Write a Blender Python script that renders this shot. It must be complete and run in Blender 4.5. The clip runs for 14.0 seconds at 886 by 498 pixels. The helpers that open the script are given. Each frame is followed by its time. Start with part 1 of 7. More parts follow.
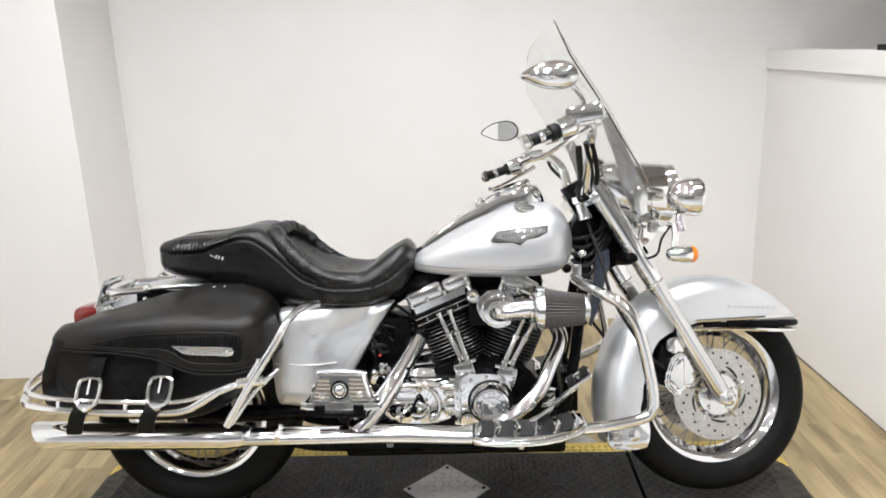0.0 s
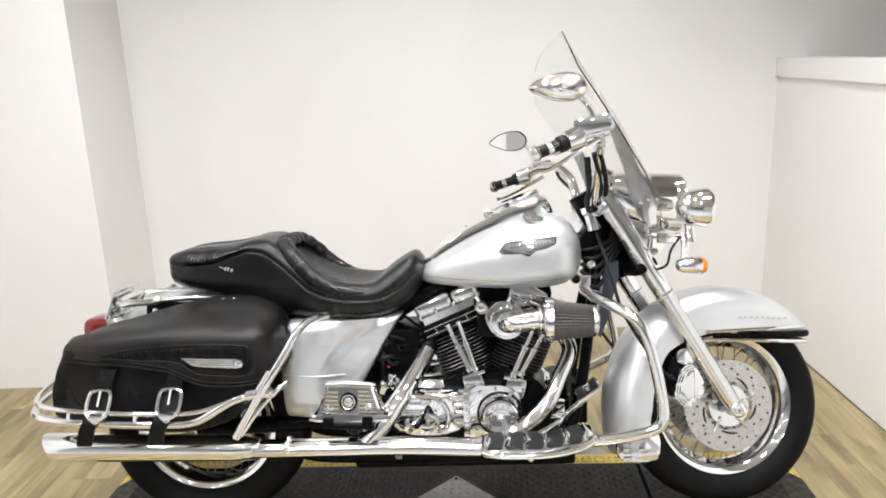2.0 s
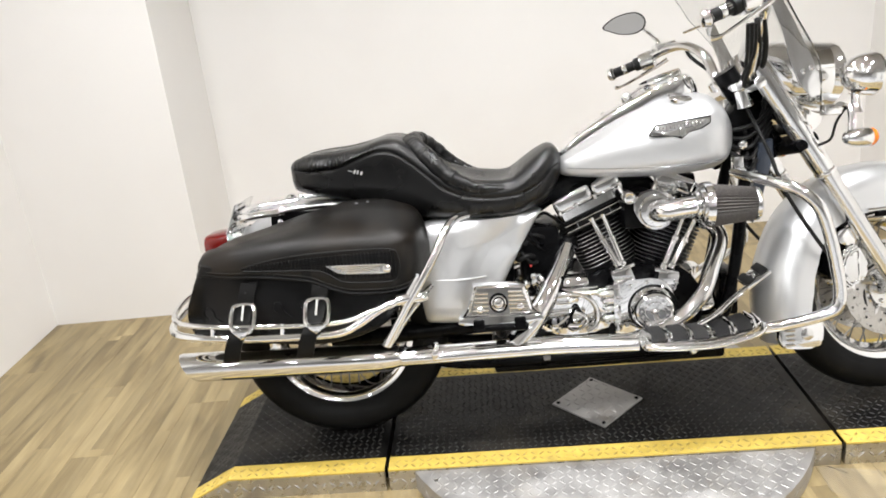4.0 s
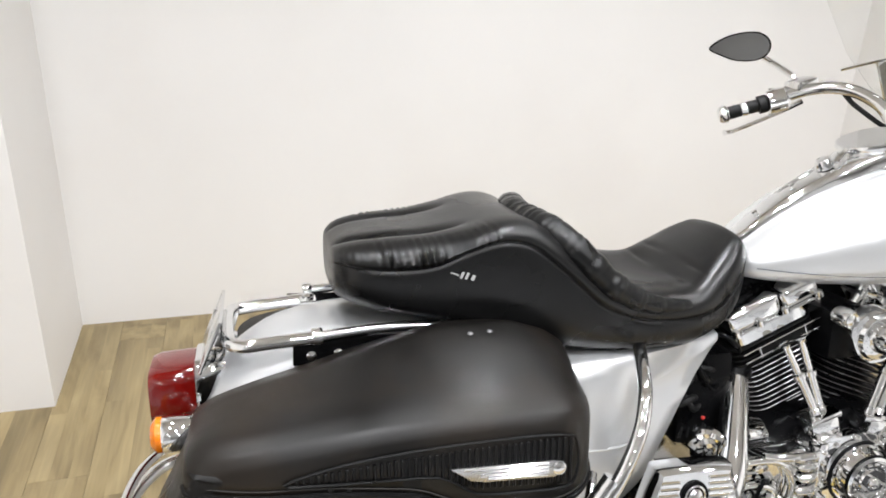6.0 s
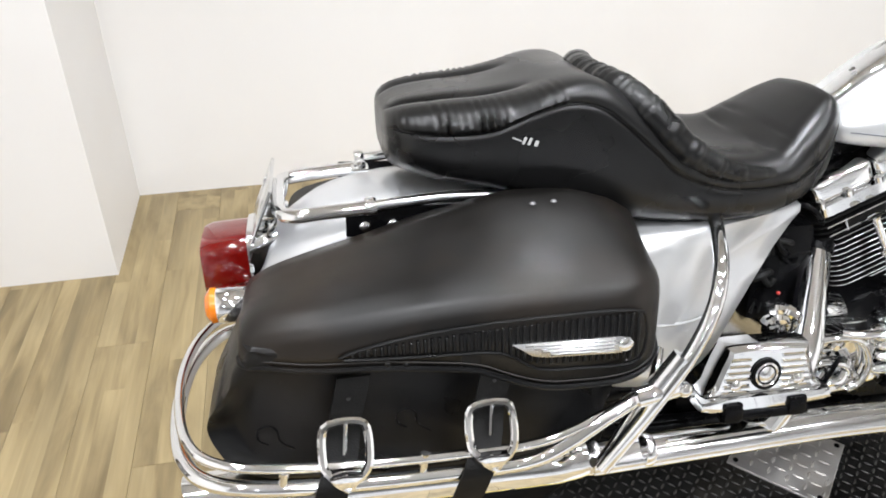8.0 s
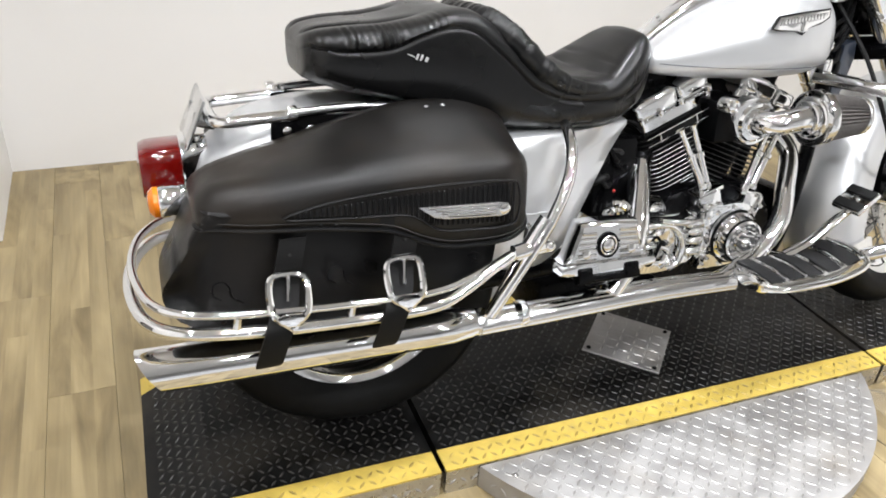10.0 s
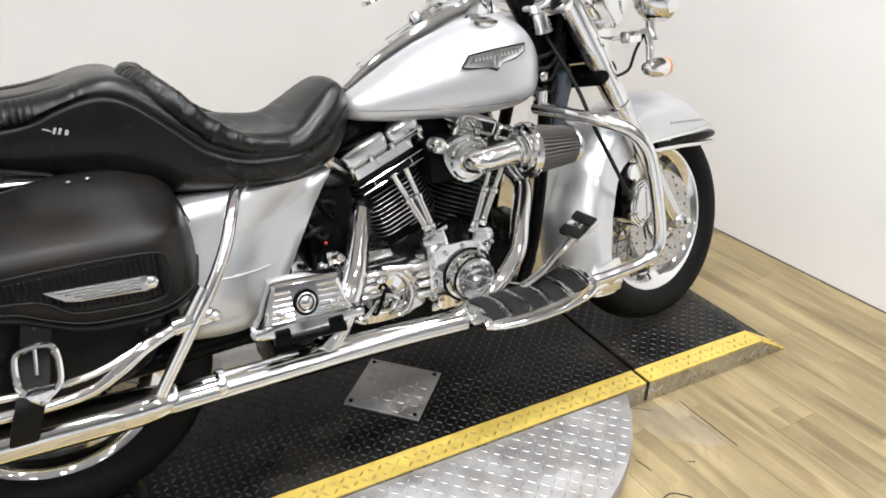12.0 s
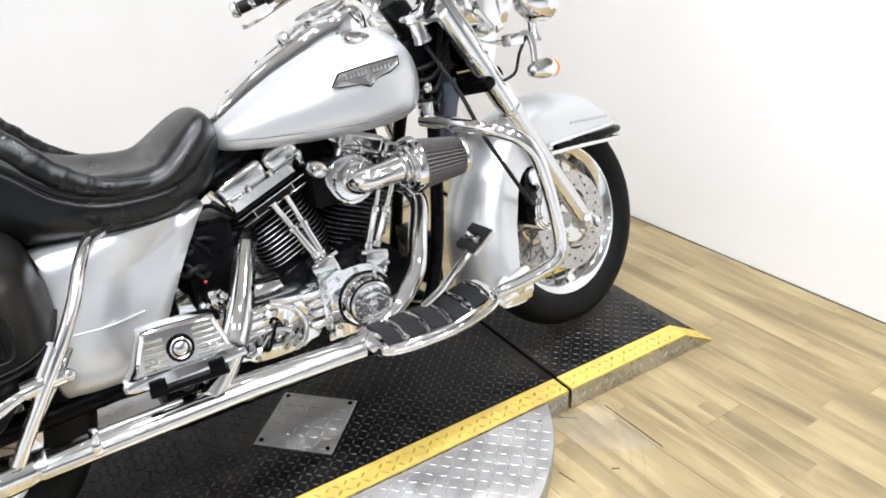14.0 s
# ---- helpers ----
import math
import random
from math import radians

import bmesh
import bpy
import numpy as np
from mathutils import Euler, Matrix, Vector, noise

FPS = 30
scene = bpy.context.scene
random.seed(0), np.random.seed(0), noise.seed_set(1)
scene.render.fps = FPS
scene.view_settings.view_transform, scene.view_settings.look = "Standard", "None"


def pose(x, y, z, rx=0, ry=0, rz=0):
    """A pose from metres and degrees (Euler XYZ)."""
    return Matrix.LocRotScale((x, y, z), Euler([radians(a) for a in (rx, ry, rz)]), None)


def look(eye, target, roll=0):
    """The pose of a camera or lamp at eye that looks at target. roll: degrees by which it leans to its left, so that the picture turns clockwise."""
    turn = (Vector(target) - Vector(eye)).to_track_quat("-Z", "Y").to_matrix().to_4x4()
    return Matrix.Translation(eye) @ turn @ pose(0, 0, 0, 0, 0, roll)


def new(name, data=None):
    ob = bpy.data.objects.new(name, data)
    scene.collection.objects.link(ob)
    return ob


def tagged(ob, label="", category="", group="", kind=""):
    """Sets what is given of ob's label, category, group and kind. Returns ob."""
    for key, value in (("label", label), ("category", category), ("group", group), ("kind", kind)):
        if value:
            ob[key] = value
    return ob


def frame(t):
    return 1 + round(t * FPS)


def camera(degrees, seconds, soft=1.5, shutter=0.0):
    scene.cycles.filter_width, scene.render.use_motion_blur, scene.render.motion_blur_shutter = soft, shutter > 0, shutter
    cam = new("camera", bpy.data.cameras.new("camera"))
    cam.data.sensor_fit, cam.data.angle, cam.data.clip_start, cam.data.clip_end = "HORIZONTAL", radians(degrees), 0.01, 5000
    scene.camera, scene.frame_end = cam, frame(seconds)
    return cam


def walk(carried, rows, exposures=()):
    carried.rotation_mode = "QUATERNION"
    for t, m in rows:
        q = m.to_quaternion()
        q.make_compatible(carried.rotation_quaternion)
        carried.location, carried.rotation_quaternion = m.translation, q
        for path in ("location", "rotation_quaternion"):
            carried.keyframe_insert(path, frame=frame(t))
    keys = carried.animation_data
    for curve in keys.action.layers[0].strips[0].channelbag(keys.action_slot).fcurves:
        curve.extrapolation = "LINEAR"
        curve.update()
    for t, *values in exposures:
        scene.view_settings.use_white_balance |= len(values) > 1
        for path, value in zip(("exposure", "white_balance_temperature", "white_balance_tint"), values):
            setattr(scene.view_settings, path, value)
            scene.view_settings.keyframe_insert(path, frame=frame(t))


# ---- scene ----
cam = camera(61.0, 14.0, 1.8)
PATH = [
    (0, (0.233, 0.032, 1.402), (0.163, 1.960, 0.877), -1.9),
    (0.5, (0.232, 0.028, 1.404), (0.135, 1.957, 0.887), -2.1),
    (1, (0.227, 0.034, 1.406), (0.130, 1.961, 0.880), -2.3),
    (1.5, (0.227, 0.031, 1.398), (0.130, 1.961, 0.885), -2.3),
    (2, (0.234, 0.037, 1.417), (0.141, 1.969, 0.908), -2.2),
    (2.5, (0.260, 0.048, 1.411), (0.151, 1.973, 0.881), -2.1),
    (3, (0.286, 0.065, 1.396), (0.036, 1.972, 0.847), -1.0),
    (3.5, (0.124, 0.060, 1.335), (-0.310, 1.934, 0.787), -4.3),
    (3.7, (0.017, 0.066, 1.318), (-0.317, 1.935, 0.690), -5.4),
    (5.8, (-0.824, 1.018, 1.307), (-0.288, 2.788, 0.545), 4.0),
    (6, (-0.822, 1.110, 1.308), (-0.360, 2.901, 0.547), 2.3),
    (6.5, (-0.811, 1.272, 1.305), (-0.460, 3.029, 0.417), 2.0),
    (7, (-0.791, 1.335, 1.291), (-0.450, 3.058, 0.334), 2.1),
    (7.5, (-0.801, 1.301, 1.267), (-0.471, 2.980, 0.232), 1.4),
    (7.7, (-0.802, 1.253, 1.273), (-0.505, 2.920, 0.208), 0.3),
    (9.8, (-0.996, 0.878, 1.201), (-0.423, 2.491, 0.166), 4.6),
    (10, (-0.990, 0.872, 1.210), (-0.308, 2.459, 0.203), 4.5),
    (10.5, (-0.926, 0.833, 1.244), (-0.031, 2.312, 0.239), 3.9),
    (11, (-0.805, 0.772, 1.248), (0.031, 2.300, 0.265), 1.1),
    (11.5, (-0.623, 0.718, 1.268), (0.151, 2.313, 0.343), 1.2),
    (12, (-0.530, 0.736, 1.251), (0.333, 2.287, 0.329), 1.4),
    (12.5, (-0.506, 0.729, 1.272), (0.438, 2.262, 0.402), 0.5),
    (13, (-0.488, 0.729, 1.293), (0.489, 2.272, 0.479), 1.0),
    (13.5, (-0.447, 0.735, 1.313), (0.549, 2.283, 0.529), 0.7),
    (14, (-0.334, 0.704, 1.249), (0.592, 2.227, 0.342), -2.8),
]
walk(cam, [(t, look(eye, target, roll)) for t, eye, target, roll in PATH], ((0.0, -0.2, 6600, 10), (1.0, -0.09, 6520, 10), (2.0, -0.12, 6680, 10), (3.5, -0.1, 6850, 10), (6.0, -0.13, 6650, 10), (7.5, 0.02, 6530, 10), (10.0, -0.2, 6600, 10), (11.0, -0.35, 6600, 10), (12.0, -0.29, 6620, 10), (13.0, -0.15, 6470, 10), (14.0, -0.02, 6360, 10)))

# ---- light ----
FLOOR = -0.07
TURN = radians(2.0)


def room(u, v, z=0.0):
    """A place in the room's own axes, which stand turned to the motorcycle's."""
    return Vector((u * math.cos(TURN) - v * math.sin(TURN), u * math.sin(TURN) + v * math.cos(TURN), z))


world = bpy.data.worlds.new("showroom_air")
scene.world = world
world.use_nodes = True
world.node_tree.nodes["Background"].inputs[0].default_value = (1.0, 1.0, 1.0, 1)
world.node_tree.nodes["Background"].inputs[1].default_value = 0.03


def lamp(name, u, v, z, size, watts, target, colour=(0.915, 0.945, 1.0), spread=128):
    data = bpy.data.lights.new(name, "AREA")
    data.shape, data.size, data.energy, data.color = "DISK", size, watts, colour
    data.spread = radians(spread)
    ob = new(name, data)
    ob.matrix_world = look(room(u, v, z), target)
    tagged(ob, "round white recessed ceiling downlight", "lamp", kind="structure")
    return ob


CEILING = 2.75
DOWNLIGHTS = ((-1.25, 2.6, 13), (0.1, 2.65, 19), (1.3, 2.6, 15), (-1.5, 1.5, 15), (-0.5, 1.45, 18), (0.55, 1.45, 20), (1.5, 1.5, 16), (-1.0, 0.3, 17), (0.15, 0.25, 20), (1.2, 0.3, 18), (-2.6, -0.9, 20), (-0.9, -1.0, 24), (0.8, -1.0, 24), (-2.6, -2.6, 24), (-0.7, -2.6, 28), (1.3, -2.6, 26), (-2.4, -4.4, 28), (0.3, -4.4, 28), (2.0, -4.4, 24), (-2.0, -6.4, 30), (0.9, -6.4, 30), (-2.0, -8.6, 30), (0.9, -8.6, 30))
for u, v, watts in DOWNLIGHTS:
    lamp("ceiling_downlight", u, v, CEILING - 0.06, 0.13, watts, room(u, v + 0.12, 0), spread=140)

# ---- materials ----


def material(name, colour, rough=0.5, metal=0.0, coat=0.0, noise_amount=0.0, noise_scale=20.0, bump=0.0, bump_scale=200.0, rough_var=0.0, second=None, second_scale=3.0, second_from=0.55, second_to=0.75, vor=False, spec=0.5):
    """A surface with a base colour, its fine variation and relief, and stains at a larger scale."""
    m = bpy.data.materials.new(name)
    m.use_nodes = True
    nt = m.node_tree
    b = nt.nodes["Principled BSDF"]
    b.inputs["Base Color"].default_value = (*colour, 1)
    b.inputs["Roughness"].default_value = rough
    b.inputs["Metallic"].default_value = metal
    b.inputs["Coat Weight"].default_value = coat
    b.inputs["Coat Roughness"].default_value = 0.06
    b.inputs["Specular IOR Level"].default_value = spec
    tc = nt.nodes.new("ShaderNodeTexCoord")
    out = None
    if noise_amount or rough_var:
        n = nt.nodes.new("ShaderNodeTexNoise")
        n.inputs["Scale"].default_value = noise_scale
        n.inputs["Detail"].default_value = 5
        nt.links.new(tc.outputs["Object"], n.inputs["Vector"])
        if noise_amount:
            r = nt.nodes.new("ShaderNodeValToRGB")
            lo, hi = [max(0, c * (1 - noise_amount)) for c in colour], [min(1, c * (1 + noise_amount)) for c in colour]
            r.color_ramp.elements[0].position, r.color_ramp.elements[1].position = 0.3, 0.7
            r.color_ramp.elements[0].color, r.color_ramp.elements[1].color = (*lo, 1), (*hi, 1)
            nt.links.new(n.outputs["Fac"], r.inputs["Fac"])
            out = r.outputs["Color"]
        if rough_var:
            mr = nt.nodes.new("ShaderNodeMapRange")
            mr.inputs["From Min"].default_value, mr.inputs["From Max"].default_value = 0.3, 0.7
            mr.inputs["To Min"].default_value, mr.inputs["To Max"].default_value = max(0.02, rough - rough_var), min(1, rough + rough_var)
            nt.links.new(n.outputs["Fac"], mr.inputs["Value"])
            nt.links.new(mr.outputs["Result"], b.inputs["Roughness"])
    if second:
        n2 = nt.nodes.new("ShaderNodeTexNoise")
        n2.inputs["Scale"].default_value, n2.inputs["Detail"].default_value = second_scale, 7
        nt.links.new(tc.outputs["Object"], n2.inputs["Vector"])
        mr2 = nt.nodes.new("ShaderNodeMapRange")
        mr2.inputs["From Min"].default_value, mr2.inputs["From Max"].default_value = second_from, second_to
        nt.links.new(n2.outputs["Fac"], mr2.inputs["Value"])
        mix = nt.nodes.new("ShaderNodeMix")
        mix.data_type = "RGBA"
        mix.inputs[6].default_value, mix.inputs[7].default_value = (*colour, 1), (*second, 1)
        if out:
            nt.links.new(out, mix.inputs[6])
        nt.links.new(mr2.outputs["Result"], mix.inputs["Factor"])
        out = mix.outputs[2]
    if out:
        nt.links.new(out, b.inputs["Base Color"])
    if bump:
        t = nt.nodes.new("ShaderNodeTexVoronoi" if vor else "ShaderNodeTexNoise")
        t.inputs["Scale"].default_value = bump_scale
        nt.links.new(tc.outputs["Object"], t.inputs["Vector"])
        bp = nt.nodes.new("ShaderNodeBump")
        bp.inputs["Strength"].default_value, bp.inputs["Distance"].default_value = bump, 0.002
        nt.links.new(t.outputs["Distance" if vor else "Fac"], bp.inputs["Height"])
        nt.links.new(bp.outputs["Normal"], b.inputs["Normal"])
    return m


CHROME = material("chrome", (0.85, 0.855, 0.86), 0.05, 1.0, rough_var=0.03, noise_scale=9, bump=0.02, bump_scale=14)
CHROME_DULL = material("worn_chrome", (0.76, 0.765, 0.77), 0.14, 1.0, rough_var=0.07, noise_scale=14, bump=0.03, bump_scale=60)
ALUMINIUM = material("polished_aluminium", (0.48, 0.48, 0.48), 0.24, 1.0, rough_var=0.08, noise_scale=30)
SILVER = material("silver_metallic_paint", (0.62, 0.626, 0.632), 0.36, 0.7, coat=0.5, noise_amount=0.035, noise_scale=900)
# Lighter, browner copy of LEATHER: the lid's sheen painted in, with its wear.
LID_LEATHER = material("worn_sheen_lid_leather", (0.0048, 0.0042, 0.0036), 0.39, 0, spec=0.3, noise_amount=0.35, noise_scale=9, second=(0.0165, 0.0115, 0.0074), second_scale=5, second_from=0.45, second_to=0.75, bump=0.1, bump_scale=700, vor=True, rough_var=0.12)
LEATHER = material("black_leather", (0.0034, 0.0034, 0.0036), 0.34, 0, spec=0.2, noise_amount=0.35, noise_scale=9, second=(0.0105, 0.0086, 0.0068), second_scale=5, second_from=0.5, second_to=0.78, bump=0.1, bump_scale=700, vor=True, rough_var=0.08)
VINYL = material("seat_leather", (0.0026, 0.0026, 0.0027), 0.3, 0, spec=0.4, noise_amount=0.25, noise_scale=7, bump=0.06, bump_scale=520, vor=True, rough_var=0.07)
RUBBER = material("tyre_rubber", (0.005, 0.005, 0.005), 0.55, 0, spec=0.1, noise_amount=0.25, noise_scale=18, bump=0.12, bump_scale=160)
PAD = material("pad_rubber", (0.009, 0.009, 0.009), 0.45, 0, spec=0.16, noise_amount=0.2, bump=0.1)
INSERT = material("worn_insert_rubber", (0.012, 0.012, 0.0125), 0.42, 0, spec=0.22, noise_amount=0.3, noise_scale=60, bump=0.15, bump_scale=300)
BLACK = material("black_paint", (0.0024, 0.0024, 0.0027), 0.3, 0, spec=0.08, coat=0.0, rough_var=0.1, noise_scale=20)
WRINKLE = material("wrinkle_black", (0.004, 0.004, 0.004), 0.5, 0, spec=0.12, bump=0.3, bump_scale=500)
FIN_EDGE = material("machined_fin_edge", (0.33, 0.33, 0.325), 0.34, 0.9, rough_var=0.1, noise_scale=40)
STEEL = material("brushed_steel", (0.52, 0.51, 0.49), 0.3, 1.0, rough_var=0.08, noise_scale=60, noise_amount=0.1)
FABRIC = material("filter_gauze", (0.095, 0.086, 0.081), 0.75, 0, bump=0.5, bump_scale=900, noise_amount=0.25, noise_scale=200)
GREY = material("grey_casting", (0.24, 0.24, 0.245), 0.45, 0.7, bump=0.1, bump_scale=150)
BLUE = material("dark_blue_frame_paint", (0.028, 0.037, 0.055), 0.3, 0.3, coat=0.6)
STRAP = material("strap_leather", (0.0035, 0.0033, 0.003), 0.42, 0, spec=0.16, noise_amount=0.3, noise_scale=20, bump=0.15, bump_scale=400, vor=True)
THREAD = material("seam_thread", (0.02, 0.018, 0.016), 0.8, bump=0.3, bump_scale=1500)
EMBLEM = material("silver_print", (0.62, 0.62, 0.61), 0.35, 0.6)
DARK = material("dark_recess", (0.008, 0.008, 0.008), 0.7)
REDW = material("red_wire", (0.4, 0.02, 0.015), 0.5)
FORK = material("fork_silver", (0.66, 0.66, 0.66), 0.2, 0.9, rough_var=0.05)


def lens(name, colour, rough, weight, ior=1.45):
    m = material(name, colour, rough, 0, coat=0.6)
    b = m.node_tree.nodes["Principled BSDF"]
    b.inputs["Transmission Weight"].default_value, b.inputs["IOR"].default_value = weight, ior
    return m


AMBER = lens("amber_lens", (0.9, 0.24, 0.01), 0.25, 0.25)
RED = lens("red_lens", (0.13, 0.003, 0.002), 0.05, 0.2)
CLEAR = lens("clear_glass", (0.95, 0.95, 0.95), 0.03, 0.9)
SHIELD = lens("clear_acrylic", (0.96, 0.965, 0.955), 0.0, 1.0, 1.12)
FILM = material("clear_floor_film", (0.7, 0.69, 0.66), 0.22, 0, noise_amount=0.05, noise_scale=8)
FILM.node_tree.nodes["Principled BSDF"].inputs["Alpha"].default_value = 0.045
MIRROR = material("mirror_glass", (0.85, 0.85, 0.85), 0.01, 1.0)
GAUGE = material("dial_face", (0.25, 0.24, 0.23), 0.3, 0, coat=1.0)

WALL = material("white_wall_paint", (0.81, 0.795, 0.775), 0.55, 0, noise_amount=0.012, noise_scale=2.0, bump=0.05, bump_scale=45, second=(0.775, 0.75, 0.725), second_scale=1.3, second_from=0.5, second_to=0.8)
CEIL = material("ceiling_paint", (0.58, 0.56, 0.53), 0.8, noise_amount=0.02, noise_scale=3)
CONCRETE = material("unseen_floor_grey", (0.37, 0.37, 0.37), 0.3, noise_amount=0.08, noise_scale=5, rough_var=0.1)
# Beige darkened in the paint, so the wall past the ledge reads dim.
BEYOND = material("dimmed_beige_paint", (0.34, 0.31, 0.27), 0.7, noise_amount=0.03, noise_scale=2)
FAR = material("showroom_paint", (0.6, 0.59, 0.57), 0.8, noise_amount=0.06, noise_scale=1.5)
PLATE_BLACK = material("black_tread_plate", (0.0045, 0.0043, 0.0042), 0.42, 0.0, spec=0.22, noise_amount=0.45, noise_scale=25, rough_var=0.12, second=(0.045, 0.039, 0.031), second_scale=3.5, second_from=0.5, second_to=0.8, bump=0.15, bump_scale=240)
PLATE_WORN = material("worn_tread_bars", (0.03, 0.029, 0.027), 0.45, 0.3, noise_amount=0.4, noise_scale=40, rough_var=0.1, second=(0.012, 0.012, 0.012), second_scale=6, second_from=0.45, second_to=0.7)
PLATE_YELLOW = material("yellow_tread_paint", (0.58, 0.42, 0.085), 0.55, 0, noise_amount=0.12, noise_scale=30, second=(0.4, 0.3, 0.1), second_scale=11, second_from=0.58, second_to=0.8, bump=0.12, bump_scale=220)
YELLOW_WORN = material("worn_yellow_bars", (0.34, 0.24, 0.05), 0.5, 0, noise_amount=0.5, noise_scale=60, second=(0.6, 0.44, 0.1), second_scale=9)
PLATE_STEEL = material("bare_tread_plate", (0.4, 0.39, 0.38), 0.5, 0.65, noise_amount=0.18, noise_scale=14, rough_var=0.14, second=(0.33, 0.3, 0.26), second_scale=5, second_from=0.52, second_to=0.8, bump=0.1, bump_scale=180)
OCHRE = material("ochre_wood", (0.2, 0.13, 0.045), 0.6, noise_amount=0.4, noise_scale=30, bump=0.2, bump_scale=120)
RUST = material("weathered_frame_wood", (0.04, 0.036, 0.034), 0.7, noise_amount=0.5, noise_scale=20, bump=0.3, bump_scale=120)


def wood():
    m = bpy.data.materials.new("oak_plank_vinyl")
    m.use_nodes = True
    nt = m.node_tree
    b = nt.nodes["Principled BSDF"]
    tc, info = nt.nodes.new("ShaderNodeTexCoord"), nt.nodes.new("ShaderNodeObjectInfo")
    add = nt.nodes.new("ShaderNodeVectorMath")
    add.operation = "MULTIPLY_ADD"
    add.inputs[1].default_value = (1, 1, 1)
    comb = nt.nodes.new("ShaderNodeCombineXYZ")
    mul = nt.nodes.new("ShaderNodeMath")
    mul.operation = "MULTIPLY"
    mul.inputs[1].default_value = 37.0
    nt.links.new(info.outputs["Random"], mul.inputs[0])
    for k in "XYZ":
        nt.links.new(mul.outputs[0], comb.inputs[k])
    nt.links.new(tc.outputs["Object"], add.inputs[0])
    nt.links.new(comb.outputs[0], add.inputs[2])
    # printed strips, two to a plank, broken into staggered lengths
    sep = nt.nodes.new("ShaderNodeSeparateXYZ")
    nt.links.new(tc.outputs["Object"], sep.inputs[0])

    def math_node(op, a, b_val=None, c_val=None):
        nd = nt.nodes.new("ShaderNodeMath")
        nd.operation = op
        for k, v in enumerate((a, b_val, c_val)):
            if v is None:
                continue
            if isinstance(v, (int, float)):
                nd.inputs[k].default_value = v
            else:
                nt.links.new(v, nd.inputs[k])
        return nd.outputs[0]
    col = math_node("FLOOR", math_node("MULTIPLY", sep.outputs["X"], 1 / 0.0507))
    shiftv = math_node("ADD", math_node("MULTIPLY", col, 0.37), mul.outputs[0])
    cell = math_node("FLOOR", math_node("ADD", math_node("MULTIPLY", sep.outputs["Y"], 0.82), shiftv))
    cid = nt.nodes.new("ShaderNodeCombineXYZ")
    nt.links.new(col, cid.inputs["X"])
    nt.links.new(cell, cid.inputs["Y"])
    nt.links.new(mul.outputs[0], cid.inputs["Z"])
    white = nt.nodes.new("ShaderNodeTexWhiteNoise")
    nt.links.new(cid.outputs[0], white.inputs["Vector"])
    jump = nt.nodes.new("ShaderNodeVectorMath")
    jump.operation = "MULTIPLY_ADD"
    jump.inputs[1].default_value = (9, 9, 9)
    nt.links.new(white.outputs["Color"], jump.inputs[0])
    nt.links.new(add.outputs[0], jump.inputs[2])
    layers = []
    for scale, stretch, detail in ((5.0, (2.6, 0.42, 1), 6), (2.2, (2.4, 0.9, 1), 4), (60.0, (1.6, 0.05, 1), 3)):
        mp = nt.nodes.new("ShaderNodeMapping")
        mp.inputs["Scale"].default_value = stretch
        n = nt.nodes.new("ShaderNodeTexNoise")
        n.inputs["Scale"].default_value, n.inputs["Detail"].default_value = scale, detail
        n.inputs["Distortion"].default_value = 0.6
        nt.links.new(jump.outputs[0], mp.inputs["Vector"])
        nt.links.new(mp.outputs[0], n.inputs["Vector"])
        layers.append(n)
    ramp = nt.nodes.new("ShaderNodeValToRGB")
    e = ramp.color_ramp.elements
    e[0].position, e[0].color = 0.30, (0.19, 0.139, 0.066, 1)
    e[1].position, e[1].color = 0.74, (0.46, 0.36, 0.19, 1)
    mid = ramp.color_ramp.elements.new(0.5)
    mid.color = (0.345, 0.263, 0.132, 1)
    nt.links.new(layers[0].outputs["Fac"], ramp.inputs["Fac"])
    grey = nt.nodes.new("ShaderNodeMix")
    grey.data_type = "RGBA"
    grey.inputs[7].default_value = (0.235, 0.182, 0.095, 1)
    mr = nt.nodes.new("ShaderNodeMapRange")
    mr.inputs["From Min"].default_value, mr.inputs["From Max"].default_value = 0.45, 0.72
    mr.inputs["To Max"].default_value = 0.55
    nt.links.new(layers[1].outputs["Fac"], mr.inputs["Value"])
    nt.links.new(mr.outputs[0], grey.inputs["Factor"])
    nt.links.new(ramp.outputs["Color"], grey.inputs[6])
    tone = nt.nodes.new("ShaderNodeMix")
    tone.data_type, tone.blend_type = "RGBA", "MULTIPLY"
    tone.inputs["Factor"].default_value = 1
    mv = nt.nodes.new("ShaderNodeMapRange")
    mv.inputs["To Min"].default_value, mv.inputs["To Max"].default_value = 0.88, 1.07
    nt.links.new(white.outputs["Value"], mv.inputs["Value"])
    nt.links.new(grey.outputs[2], tone.inputs[6])
    nt.links.new(mv.outputs[0], tone.inputs[7])
    grain = nt.nodes.new("ShaderNodeMix")
    grain.data_type, grain.blend_type = "RGBA", "MULTIPLY"
    grain.inputs["Factor"].default_value = 0.35
    nt.links.new(tone.outputs[2], grain.inputs[6])
    nt.links.new(layers[2].outputs["Fac"], grain.inputs[7])
    # scuffs left by the turning platform
    geo, sub, ln = nt.nodes.new("ShaderNodeNewGeometry"), nt.nodes.new("ShaderNodeVectorMath"), nt.nodes.new("ShaderNodeVectorMath")
    sub.operation, ln.operation = "SUBTRACT", "LENGTH"
    sub.inputs[1].default_value = (0.135, 2.19, -0.07)
    nt.links.new(geo.outputs["Position"], sub.inputs[0])
    nt.links.new(sub.outputs[0], ln.inputs[0])
    pn = nt.nodes.new("ShaderNodeTexNoise")
